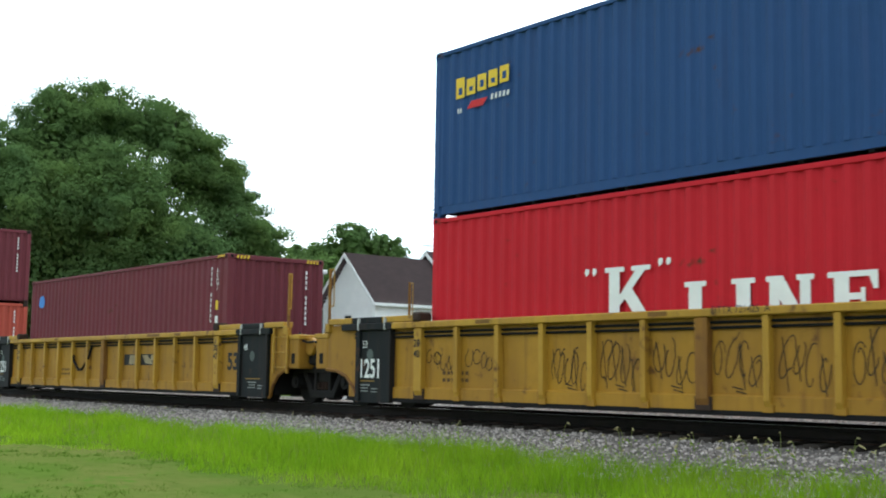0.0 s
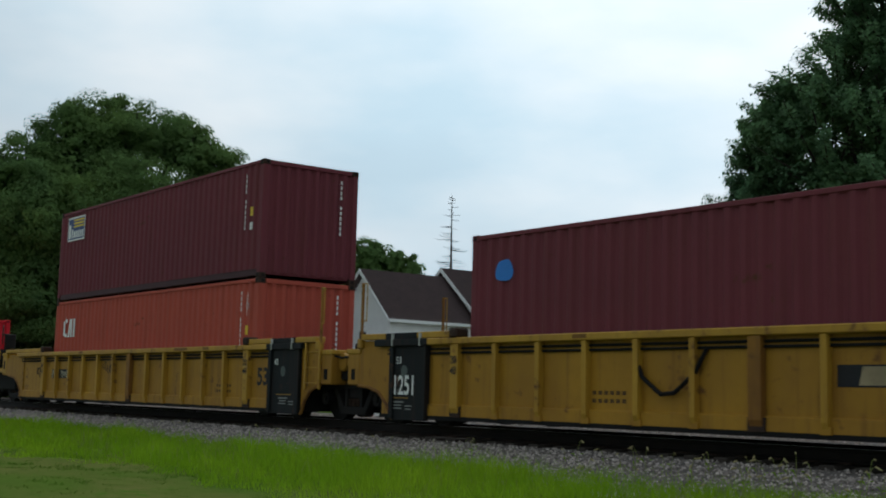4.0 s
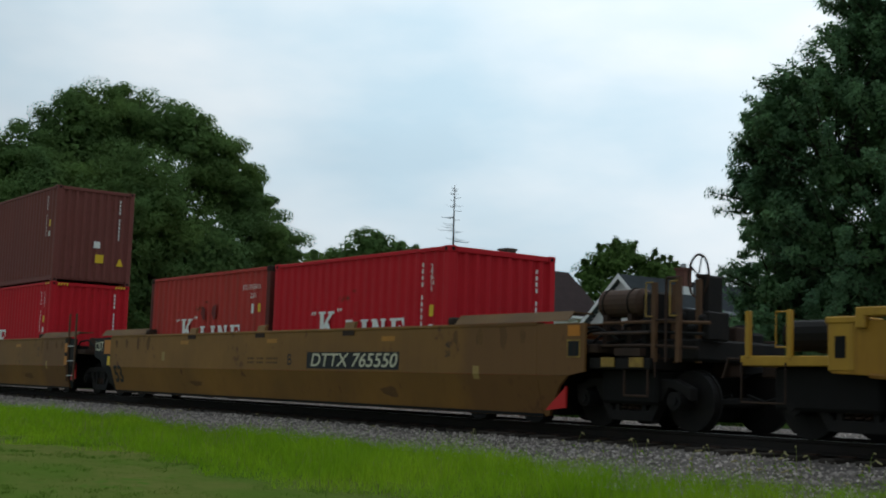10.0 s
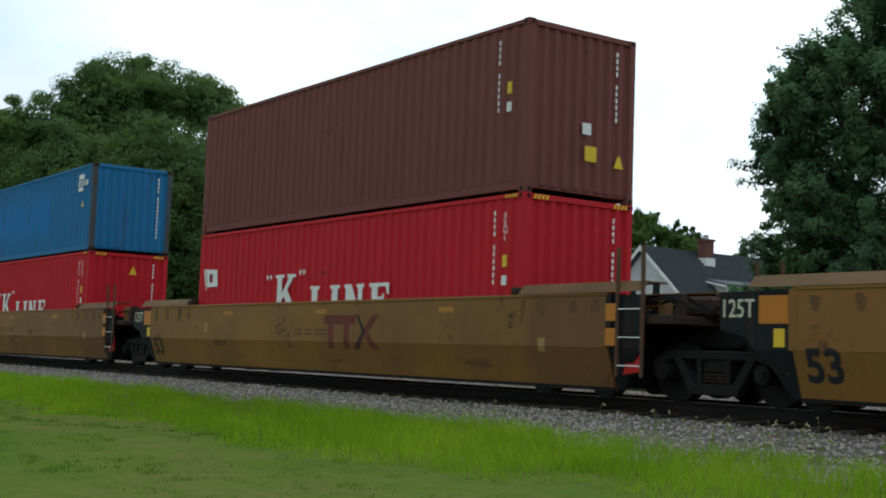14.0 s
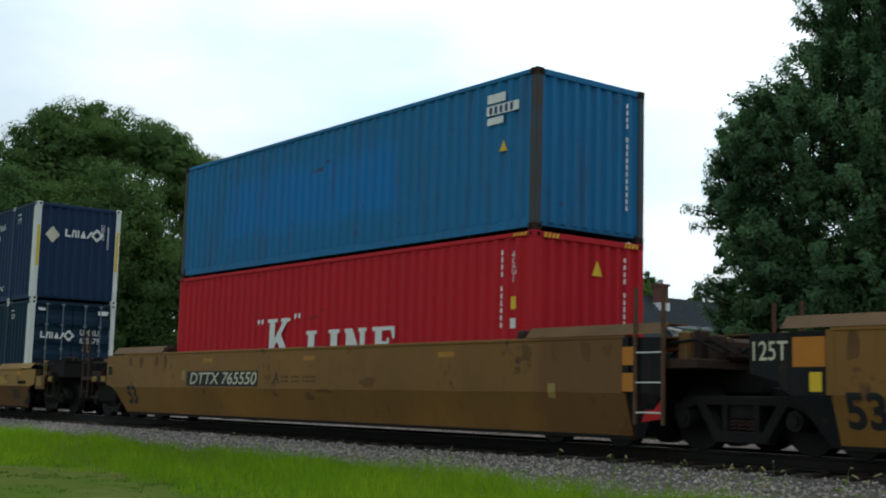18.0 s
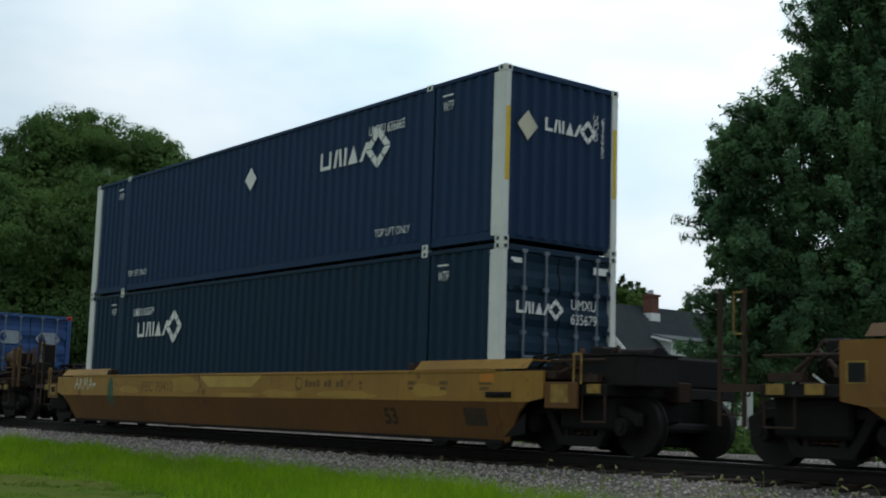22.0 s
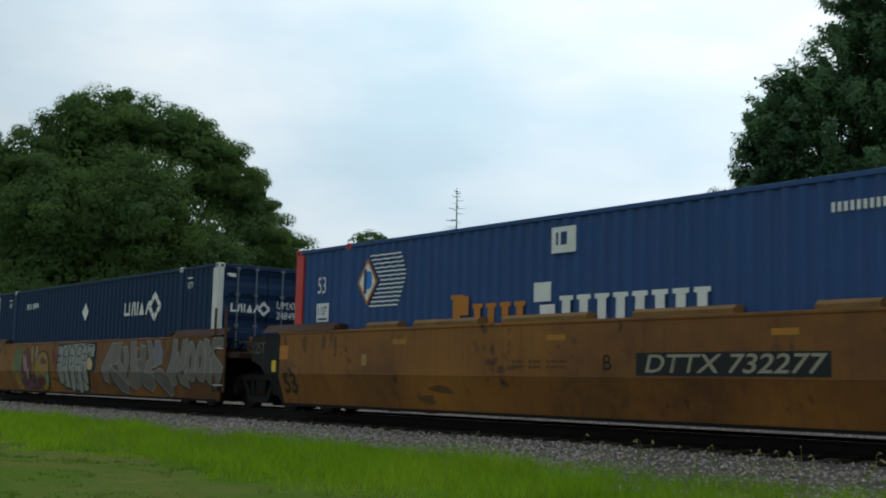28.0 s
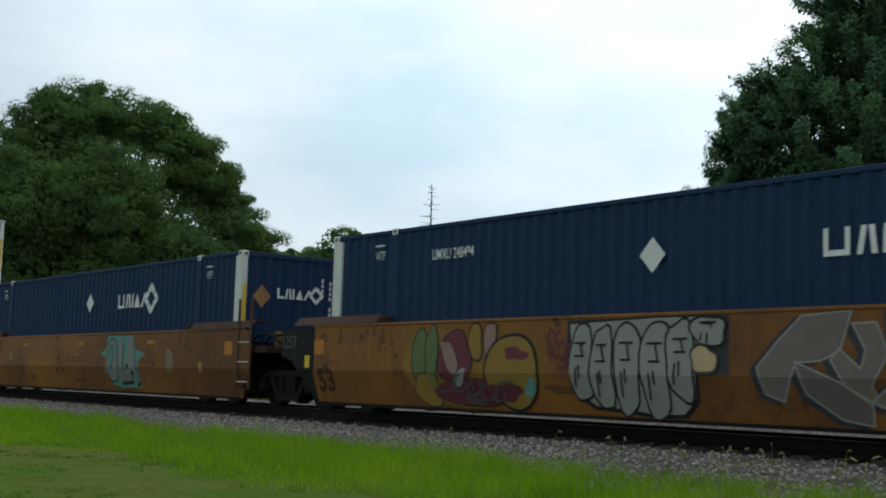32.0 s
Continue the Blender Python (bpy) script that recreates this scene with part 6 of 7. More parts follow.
side_blocks("yellow_mark", c, -W - 0.005, [rect(sx + i * 0.285, sx + i * 0.285 + 0.23, H - 0.83 + 0.02 * i - 0.08, H - 0.83 + 0.02 * i + 0.2 + (0.07 if i == 0 else 0)) for i in range(5)], DECAL_YELLOW, "yellow painted shapes")
side_blocks("yellow_mark_gap", c, -W - 0.008, [rect(sx + 0.07 + i * 0.285, sx + i * 0.285 + 0.17, H - 0.83 + 0.02 * i - 0.02, H - 0.83 + 0.02 * i + (0.06 if i % 2 else 0.1)) for i in range(5)], SEA_BLUE)
side_blocks("red_mark", c, -W - 0.005, [rect(sx + 0.3, sx + 0.72, H - 1.12, H - 1.0, 0.12)], SIGNAL_RED)
side_blocks("white_mark", c, -W - 0.005, [rect(sx + 0.05 + i * 0.07, sx + 0.09 + i * 0.07, H - 1.16, H - 1.08) for i in range(2)] + [rect(sx + 0.92 + i * 0.1, sx + 0.97 + i * 0.1, H - 1.06, H - 0.97, 0.02) for i in range(5)], WHITE)
c, L, W, H = container(-24.4, FLOOR, FT40, HC - 0.06, MAROON, "maroon corrugated container sitting alone in its well", stripes=True)
side_blocks("blue_mark", c, -W - 0.005, [blob(-L + 0.86, 2.2, 0.42, 0.36, 3, lumps=0.05, hi=9), ], DECAL_BLUE, "small blue painted shape")
usual_numbers(c, L, W, H, "45G1")
c, L, W, H = container(-43.95, FLOOR, FT40, STD, ORANGE, "orange-red corrugated container below a maroon one", stripes="rust")
side_blocks("white_mark", c, -W - 0.005, [rect(-L + 0.67, -L + 0.80, 1.60, 2.0), rect(-L + 0.80, -L + 0.97, 1.96, 2.07), rect(-L + 0.80, -L + 0.97, 1.55, 1.66), rect(-L + 1.02, -L + 1.14, 1.55, 2.07, 0.13), rect(-L + 1.22, -L + 1.33, 1.55, 2.07), rect(-L + 1.42, -L + 1.55, 1.55, 2.07)], WHITE, "white painted shapes")
usual_numbers(c, L, W, H, "42G1")
# bottom rail in a darkened maroon: the shadow of its recess as colour
c, L, W, H = container(-43.95, FLOOR + STD, FT40, STD, MAROON, "maroon corrugated container stacked on an orange-red one", stripes="rust", sill=mat("shaded_maroon_paint", (0.06, 0.02, 0.024), rough=0.6, scale=1.5, amount=0.6))
side_blocks("panel_border", c, -W - 0.005, [rect(-L + 0.58, -L + 1.86, 1.72, 2.40)], WHITE, "white-edged painted panel")
side_blocks("panel_blue", c, -W - 0.007, [rect(-L + 0.62, -L + 1.82, 1.76, 2.36)], DECAL_NAVY)
side_blocks("panel_yellow", c, -W - 0.009, [rect(-L + 1.0, -L + 1.80, 2.10 + i * 0.09, 2.15 + i * 0.09) for i in range(3)], DECAL_YELLOW)
side_blocks("panel_white", c, -W - 0.009, [rect(-L + 0.66, -L + 0.80, 1.8, 2.2)] + [rect(-L + 0.88 + i * 0.155, -L + 0.98 + i * 0.155, 1.8, 2.0 if i else 2.05) for i in range(6)], WHITE)
usual_numbers(c, L, W, H)
# second car
for x, p, lab in ((-67.85, RED, "bright red half-length container with white shapes"), (-74.1, FADED_RED, "faded red half-length container with scuffs and white shapes")):
    c, L, W, H = container(x, FLOOR, FT20, STD, p, lab, stripes="rust" if p is FADED_RED else False, posts=mat("rusted_red_post", (0.13, 0.030, 0.024), rough=0.75, color2=(0.07, 0.025, 0.02), scale=3, amount=0.9) if p is FADED_RED else None)
    red_line_mark(c, W, -L + 1.85, 0.66, 1.55)
    if p is RED:
        usual_numbers(c, L, W, H, "22G1")
    else:
        lettering("number_mark", "KTU 741764 4", 0.17, 1.83, 2.11, -W - 0.005, WHITE, c, squeeze=0.78)
        lettering("size_code", "22G1", 0.16, 2.18, 1.93, -W - 0.005, WHITE, c, squeeze=0.8)
        side_blocks("white_label", c, -W - 0.005, [rect(2.26, 2.36, 1.6, 1.8)], WHITE)
        side_blocks("yellow_label", c, -W - 0.005, [rect(2.55, 2.66, 1.62, 1.8)], DECAL_YELLOW)
        side_blocks("scuff", c, -W - 0.003, [blob(-0.07, 1.66, 0.22, 0.26, 5, lumps=0.16, hi=9), blob(0.48, 1.68, 0.24, 0.28, 6, lumps=0.16, hi=9)], mat("scuffed_dark_red", (0.17, 0.030, 0.028), rough=0.7))
c, L, W, H = container(-87.42, FLOOR, FT40, HC, RED, "bright red corrugated container with white shapes and flag", stripes=True)
red_line_mark(c, W, -95.75 + 87.42 + L)
side_blocks("white_flag", c, -W - 0.005, [[(-L + 0.37, 2.05), (-L + 0.45, 1.62), (-L + 1.02, 1.63), (-L + 0.96, 2.02)], [(-L + 0.25, 2.05), (-L + 0.32, 2.06), (-L + 0.43, 1.55), (-L + 0.40, 1.54)]], WHITE)
side_blocks("flag_mark", c, -W - 0.007, [blob(-L + 0.66, 1.83, 0.19, 0.22, 5, lumps=0.02, hi=9)], DECAL_RED)
usual_numbers(c, L, W, H, "45G1")
c, L, W, H = container(-87.42, FLOOR + HC, FT40, HC, BROWN, "brown corrugated container stacked on a red one")
usual_numbers(c, L, W, H)
end_labels(c, L, W)
c, L, W, H = container(-107.21, FLOOR, FT40, HC, RED, "bright red corrugated container with white shapes, under a blue one", stripes=True)
red_line_mark(c, W, -115.28 + 107.21 + L)
usual_numbers(c, L, W, H, "45G1")
part("warning_label", Mesh().add([(L + 0.003, 0.02, H - 0.62), (L + 0.003, 0.26, H - 0.62), (L + 0.003, 0.14, H - 0.36)], [(0, 1, 2)]), DECAL_YELLOW, c, "yellow warning triangle")
c, L, W, H = container(-107.21, FLOOR + HC, FT40, STD, SKY_BLUE, "bright blue rust-streaked container stacked on a red one", stripes="rust", posts=mat("rust_stained_blue_paint", (0.050, 0.085, 0.11), rough=0.7, color2=(0.085, 0.05, 0.03), scale=2.5, amount=0.9, streak=0.4))
side_blocks("white_label", c, -W - 0.005, [rect(L - 1.2, L - 0.75, H - 0.42, H - 0.27), rect(L - 1.22, L - 0.42, H - 0.62, H - 0.46), rect(L - 1.2, L - 0.8, H - 0.78, H - 0.66)], WHITE)
side_blocks("label_bars", c, -W - 0.007, [rect(L - 1.15 + i * 0.13, L - 1.08 + i * 0.13, H - 0.6, H - 0.48) for i in range(5)], DECAL_NAVY)
side_blocks("warning_label", c, -W - 0.005, [[(L - 0.88, H - 1.25), (L - 0.68, H - 1.25), (L - 0.78, H - 1.07)]], DECAL_YELLOW)
id_column(c, L, W, H, face="end", place=W - 0.42, rows=16)


def diamond_ring(c, face, u, z, w, h, y, material, gap=0.52, name="diamond_segment"):
    q = [(u + w / 2, z), (u, z + h / 2), (u - w / 2, z), (u, z - h / 2)]
    for (a, b), (d, e) in zip(q, q[1:] + q[:1]):
        def mid(p, r, t):
            return (p[0] + (r[0] - p[0]) * t, p[1] + (r[1] - p[1]) * t)
        for t0, t1 in ((0.03, 0.46), (0.52, 0.97)):
            A, B = mid((a, b), (d, e), t0), mid((a, b), (d, e), t1)
            C, D = mid(B, (u, z), 1 - gap), mid(A, (u, z), 1 - gap)
            part(name, Mesh().add([(s, y, t) if face == "side" else (y, s, t) for s, t in (A, B, C, D)], [(0, 1, 2, 3)]), material, c, "white piece of a diamond ring")


def navy_box(x, base, door, logo_x, serial, label, low=False, num_x=4.3):
    c, L, W, H = container(x, base, FT53, HC, NAVY_DARK if low else NAVY_LIFTED, label, width=2.591, door=door, posts=POST_WHITE)
    y = -W - 0.006
    lx, lz = logo_x, 1.84 if not low else 1.78
    lw = [rect(lx, lx + 0.07, lz, lz + 0.34), rect(lx + 0.07, lx + 0.3, lz, lz + 0.07), rect(lx + 0.30, lx + 0.37, lz, lz + 0.34), rect(lx + 0.46, lx + 0.54, lz, lz + 0.34, 0.06), rect(lx + 0.66, lx + 0.74, lz, lz + 0.34, -0.04), rect(lx + 0.80, lx + 0.88, lz, lz + 0.34, 0.02), [(lx + 0.94, lz), (lx + 1.27, lz), (lx + 1.12, lz + 0.34)], rect(lx + 1.32, lx + 1.42, lz, lz + 0.34, 0.2)]
    side_blocks("white_mark", c, y, lw, WHITE, "white painted shapes")
    diamond_ring(c, "side", lx + 1.9, lz + 0.19, 0.82, 0.78, y, WHITE)
    if not low:
        q = [(-0.24, 0), (0, -0.25), (0.24, 0), (0, 0.25)]
        side_blocks("placard", c, y, [[(a, 2.04 + b) for a, b in q]], WHITE, "white diamond placard")
    if serial:
        lettering("number_mark", serial, 0.25, (num_x if not low else lx - 0.28), H - 0.62 if not low else 2.29, y, WHITE, c, squeeze=0.72, bold=0.01)
    for k in (-6.66, 6.5):
        lettering("post_mark", "WTP", 0.24, k, H - 0.54, y, WHITE, c, squeeze=0.55)
        side_blocks("post_bar", c, y, [rect(k - 0.02, k + 0.26, H - 0.29, H - 0.26)], WHITE)
    if not low:
        lettering("lift_note", "TOP LIFT ONLY", 0.2, 4.6, 0.38, y, WHITE, c, squeeze=0.75)
        lettering("lift_note", "TOP LIFT ONLY", 0.2, -5.85, 0.38, y, WHITE, c, squeeze=0.75)
    xe = L + 0.012 if not door else L + 0.034
    ey, ez, ek = (-0.98, 1.80, 1.0) if door else (-0.42, 1.93, 1.15)
    for p in (rect(0, 0.045, 0, 0.19), rect(0.045, 0.15, 0, 0.045), rect(0.17, 0.21, 0, 0.19, 0.03), rect(0.27, 0.31, 0, 0.19, -0.02), rect(0.33, 0.37, 0, 0.19), [(0.40, 0), (0.56, 0), (0.49, 0.19)], rect(0.57, 0.62, 0, 0.19, 0.1)):
        part("white_mark", Mesh().add([(xe, ey + a * ek, ez + b * ek) for a, b in p], [tuple(range(len(p)))]), WHITE, c)
    diamond_ring(c, "end", ey + 0.85 * ek, ez + 0.10 * ek, 0.36 * ek, 0.36 * ek, xe, WHITE)
    if door:
        if serial:
            lettering("number_mark", serial.replace(" ", "\n", 1), 0.24, 0.2, 1.93, xe + 0.002, WHITE, c, face="end", squeeze=0.85)
        part("white_plate", Mesh().box(L, L + 0.006, 0.75, 1.08, H - 0.34, H - 0.22), WHITE, c)
        part("white_plate", Mesh().box(L, L + 0.006, -1.08, -0.86, H - 0.30, H - 0.22), WHITE, c)
        for k in range(4):
            part("data_lines", Mesh().box(xe, xe + 0.003, 0.2, 0.62 - 0.05 * (k % 2), 0.62 + 0.09 * k, 0.66 + 0.09 * k), mat("dim_silver_lines", (0.30, 0.33, 0.36), rough=0.5, scale=8), c)
    else:
        m = Mesh().add([(xe, -0.8 + a, 1.95 + b) for a, b in ((-0.22, 0), (0, -0.25), (0.22, 0), (0, 0.25))], [(0, 1, 2, 3)])
        part("placard", m, mat("cream_placard", (0.62, 0.58, 0.44), rough=0.5) if base > 1 else mat("tan_placard", (0.35, 0.19, 0.08), rough=0.5), c)
        if base > 1:
            lettering("number_mark", "UMXU", 0.16, 0.68, H - 0.62, xe, WHITE, c, face="end", down=True)
            lettering("number_mark", "636665", 0.16, 0.87, H - 0.66, xe, WHITE, c, face="end", down=True)
        else:
            id_column(c, L, W, H, face="end", place=0.72, rows=4, top=0.55)
            id_column(c, L, W, H, face="end", place=0.92, rows=7, top=0.6)
        for s in (-1, 1):
            part("reflector_strip", Mesh().box(L + 0.002, L + 0.006, s * W - 0.12 * (s > 0) + 0.04 * (s < 0), s * W - 0.04 * (s > 0) + 0.12 * (s < 0), 1.0, 2.2), DECAL_YELLOW, c, "yellow reflective strip")
    return c


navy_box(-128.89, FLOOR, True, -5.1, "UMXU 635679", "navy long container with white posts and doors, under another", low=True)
navy_box(-128.89, FLOOR + HC, False, 2.7, "UMXU 636665", "navy long container with white posts, stacked on another")
navy_box(-180.45 + FT53 / 2, FLOOR, True, 2.75, "UMXU 248494", "navy long container with white posts in a graffiti-covered well", num_x=-5.0)
navy_box(-200.15 + FT53 / 2, FLOOR, False, 1.8, "", "navy long container with white posts in a rusty well")
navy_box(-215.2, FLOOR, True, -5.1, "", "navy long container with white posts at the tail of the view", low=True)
navy_box(-215.2, FLOOR + HC, False, 2.7, "", "navy long container with white posts stacked at the tail")
c, L, W, H = container(-152.72, FLOOR, FT53, HC, STACK_BLUE, "mid-blue long container with red posts and doors, in a rusty well", width=2.591, door=True, posts=POST_RED)
o, y = 160.8, -W - 0.006
lettering("length_mark", "53", 0.46, -168.0 + o, 1.98, y, WHITE, c, squeeze=0.75)
side_blocks("white_label", c, y, [rect(-168.0 + o, -167.55 + o, 1.42, 1.78), rect(-161.05 + o, -160.5 + o, 2.28, 2.68)], WHITE)
lettering("size_mark", "110\"", 0.26, -167.97 + o, 1.54, y - 0.003, DECAL_NAVY, c, squeeze=0.75, bold=0.01)
side_blocks("label_bars", c, y - 0.002, [rect(-167.95 + o, -167.6 + o, 1.45, 1.49), rect(-160.95 + o, -160.9 + o, 2.4, 2.6), rect(-160.84 + o, -160.7 + o, 2.4, 2.6)], DECAL_NAVY)
side_blocks("orange_mark", c, y, [[(-166.54 + o, 2.12), (-166.2 + o, 1.68), (-165.86 + o, 2.12), (-166.2 + o, 2.56)]], DECAL_ORANGE, "orange-edged diamond")
side_blocks("white_mark", c, y - 0.0015, [[(-166.47 + o, 2.12), (-166.2 + o, 1.76), (-165.93 + o, 2.12), (-166.2 + o, 2.48)]], WHITE, "white diamond")
for i in range(13):
    z = 1.66 + i * 0.078
    x0, x1 = -166.12 + o + max(0.0, 0.36 - abs(z - 2.12) * 0.8), -164.95 + o - abs(z - 2.2) ** 1.3 * 0.55
    wavy = [(x0 + (x1 - x0) * j / 12, z + 0.006 * math.sin(j * 1.9 + i)) for j in range(13)]
    part("white_stripe", Mesh().strip(wavy, 0.026, y), WHITE, c)
side_blocks("mark_centre", c, y - 0.003, [blob(-166.16 + o, 2.15, 0.24, 0.34, 4, lumps=0.0, hi=9)], DECAL_BLUE)
side_blocks("mark_centre", c, y - 0.0035, [rect(-166.32 + o, -166.22 + o, 1.9, 2.36)], DECAL_NAVY)
side_blocks("orange_mark", c, y, serif(-163.6 + o, 0.34, 1.0, 1.75) + [rect(-163.35 + o, -163.1 + o, 1.4, 1.72)] + [p for i in range(4) for p in serif(-163.0 + o + i * 0.36, 0.27, 1.0, 1.58)], DECAL_ORANGE, "orange painted shapes")
side_blocks("white_mark", c, y, [rect(-161.45 + o, -161.05 + o, 1.55, 1.85), rect(-161.3 + o, -160.95 + o, 1.2, 1.5)] + [p for i in range(8) for p in serif(-160.85 + o + i * 0.385, 0.3, 1.0, 1.62)], WHITE, "white painted shapes")
side_blocks("number_bars", c, y, [rect(-155.95 + o + i * 0.09, -155.9 + o + i * 0.09, 2.42, 2.54) for i in range(10)], WHITE)
for yc in (-0.65, 0.55):
    m = Mesh().add([(L + 0.004, yc + a, 2.15 + b) for a, b in ((-0.40, 0), (-0.22, -0.2), (0.25, -0.2), (0.40, 0), (0.25, 0.2), (-0.22, 0.2))], [tuple(range(6))])
    part("pale_mark", m, mat("pale_blue_mark", (0.34, 0.38, 0.44), rough=0.6, scale=9, amount=0.8), c)
    m = Mesh().add([(L + 0.007, yc - 0.2 + 0.11 * math.cos(a), 2.15 + 0.13 * math.sin(a)) for a in (i * 0.628 for i in range(10))], [tuple(range(10))])
    part("mark_centre", m, DECAL_NAVY, c)

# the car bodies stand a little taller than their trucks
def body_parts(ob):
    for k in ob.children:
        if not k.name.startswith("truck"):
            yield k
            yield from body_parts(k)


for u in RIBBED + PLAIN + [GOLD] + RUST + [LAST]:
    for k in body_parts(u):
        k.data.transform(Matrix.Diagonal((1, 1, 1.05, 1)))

# ---- houses beyond the track ----
SIDING = mat("white_clapboard", (0.90, 0.90, 0.88), rough=0.7, scale=1.5, amount=0.2, bump=0.1)
GREY_SIDING = mat("pale_grey_clapboard", (0.66, 0.67, 0.66), rough=0.7, scale=1.5, amount=0.25, bump=0.1)
TRIM_WHITE = mat("white_trim", (0.78, 0.78, 0.76), rough=0.6, scale=3, amount=0.2)
BROWN_ROOF = mat("brown_shingle", (0.105, 0.074, 0.072), rough=0.9, color2=(0.078, 0.058, 0.058), scale=2.5, amount=0.7, bump=0.5, bump_scale=18)
GREY_ROOF = mat("grey_shingle", (0.085, 0.095, 0.105), rough=0.9, color2=(0.06, 0.068, 0.075), scale=2.5, amount=0.7, bump=0.5, bump_scale=18)
BRICK = mat("chimney_brick", (0.18, 0.075, 0.055), rough=0.9, color2=(0.11, 0.055, 0.045), scale=8, amount=0.8, bump=0.5, bump_scale=30)
TAN_BRICK = mat("brown_chimney_brick", (0.13, 0.085, 0.065), rough=0.9, color2=(0.09, 0.06, 0.05), scale=8, amount=0.8, bump=0.5, bump_scale=30)
PANE = mat("dark_window_glass", (0.02, 0.024, 0.028), rough=0.08, scale=3, amount=0.2)


def gable_wing(h, x, half, y0, y1, eave, ridge, siding, roofing, over=0.3, far=0.3):
    """A wing with its ridge along y, gable towards the track: clapboard walls, sloped roof slabs with barge boards."""
    base = 0.5
    w = half - over
    for s in (-1, 1):
        m = Mesh().box(min(x + s * w, x + s * (w - 0.15)), max(x + s * w, x + s * (w - 0.15)), y0, y1, base, eave + 0.12)
        part("wall", m, siding, h)
    slope = (ridge - eave) / half
    for k, y in enumerate((y0, y1)):
        d = 0.15 if k == 0 else -0.15
        m = Mesh().prism([(x - w + 0.16, base), (x + w - 0.16, base), (x + w - 0.16, eave + 0.15), (x, ridge - 0.14), (x - w + 0.16, eave + 0.15)], "y", y, y + d)
        part("gable_wall", m, siding, h)
    rows = Mesh()
    z = base + 0.15
    while z < ridge - 0.2:
        ww = w - 0.16 if z < eave + 0.12 else max(0.05, (ridge - 0.16 - z) / slope)
        rows.prism([(x - ww, z), (x + ww, z), (x + ww, z + 0.03), (x - ww, z + 0.03)], "y", y0 - 0.035, y0)
        z += 0.16
    part("clapboard_shadow_edge", rows, siding, h)
    for s in (-1, 1):
        p = [(x, ridge), (x + s * half, eave), (x + s * half, eave - 0.1), (x, ridge - 0.12)]
        r = part("roof_slope", Mesh().prism(p, "y", y0 - over, y1 + far), roofing, h)
        c = Mesh()
        n = int(math.hypot(half, ridge - eave) / 0.2)
        for i in range(n):
            t0 = i / n
            zz, xx = ridge + (eave - ridge) * t0, x + s * half * t0
            c.box(min(xx, xx + s * 0.13), max(xx, xx + s * 0.13), y0 - over, y1 + far, zz - 0.13, zz + 0.012 - 0.0)
        part("shingle_course", c, roofing, r)
        q = [(x, ridge + 0.02), (x + s * (half + 0.03), eave - 0.0), (x + s * (half + 0.03), eave - 0.17), (x, ridge - 0.18)]
        part("barge_board", Mesh().prism(q, "y", y0 - over - 0.04, y0 - over), TRIM_WHITE, h, "white barge board")
        part("gutter", Mesh().box(min(x + s * half, x + s * (half + 0.1)), max(x + s * half, x + s * (half + 0.1)), y0 - over, y1 + far, eave - 0.16, eave - 0.03), TRIM_WHITE, h, "white gutter")


def gable_window(h, x, y, z, w, t):
    win = part("window", Mesh().box(x - w / 2 - 0.08, x + w / 2 + 0.08, y - 0.05, y, z - 0.08, z + t + 0.08), TRIM_WHITE, h)
    part("pane", Mesh().box(x - w / 2, x + w / 2, y - 0.056, y - 0.05, z, z + t / 2 - 0.02), PANE, win)
    part("pane", Mesh().box(x - w / 2, x + w / 2, y - 0.056, y - 0.05, z + t / 2 + 0.02, z + t), PANE, win)
    part("sill", Mesh().box(x - w / 2 - 0.12, x + w / 2 + 0.12, y - 0.1, y, z - 0.13, z - 0.08), TRIM_WHITE, win)


def chimney(h, x, y, w, z0, z1, material, flash=False):
    m = Mesh().box(x - w / 2, x + w / 2, y - w / 2, y + w / 2, z0, z1)
    c = part("chimney", m, material, h)
    part("chimney_cap", Mesh().box(x - w / 2 - 0.06, x + w / 2 + 0.06, y - w / 2 - 0.06, y + w / 2 + 0.06, z1, z1 + 0.1), material, c)
    if flash:
        part("flashing", Mesh().box(x - w / 2 - 0.05, x + w / 2 + 0.05, y - w / 2 - 0.05, y + w / 2 + 0.05, z0, z0 + 0.42), TRIM_WHITE, c)
        part("flue", Mesh().rod((x, y, z1 + 0.08), (x, y, z1 + 0.3), 0.12, 10), STEEL, c)
    return c


h = thing("house", (0, 0, 0), "white clapboard house with a brown shingle roof and a chimney", "house")
gable_wing(h, -48.95, 2.5, 32.0, 36.75, 5.05, 7.42, SIDING, BROWN_ROOF, far=0.0)
gable_wing(h, -49.05, 3.0, 36.8, 44.5, 5.38, 7.86, SIDING, BROWN_ROOF)
gable_window(h, -48.9, 32.0, 3.3, 0.55, 1.2)
chimney(h, -49.05, 40.6, 0.62, 7.3, 8.65, TAN_BRICK)
h = thing("house", (0, 0, 0), "pale grey gabled house with a slate-grey roof and brick chimney", "house")
gable_wing(h, -38.1, 2.6, 38.0, 46.0, 4.3, 6.64, GREY_SIDING, GREY_ROOF)
gable_window(h, -38.75, 38.0, 4.0, 0.42, 1.0)
gable_window(h, -37.35, 38.0, 4.0, 0.42, 1.0)
chimney(h, -37.5, 41.1, 0.48, 5.9, 7.05, BRICK, flash=True)
d = Mesh().prism([(-37.0, 5.3), (-35.5, 5.0), (-35.5, 4.4), (-37.0, 4.4)], "y", 40.2, 44.2)
dm = part("dormer", d, GREY_SIDING, h)
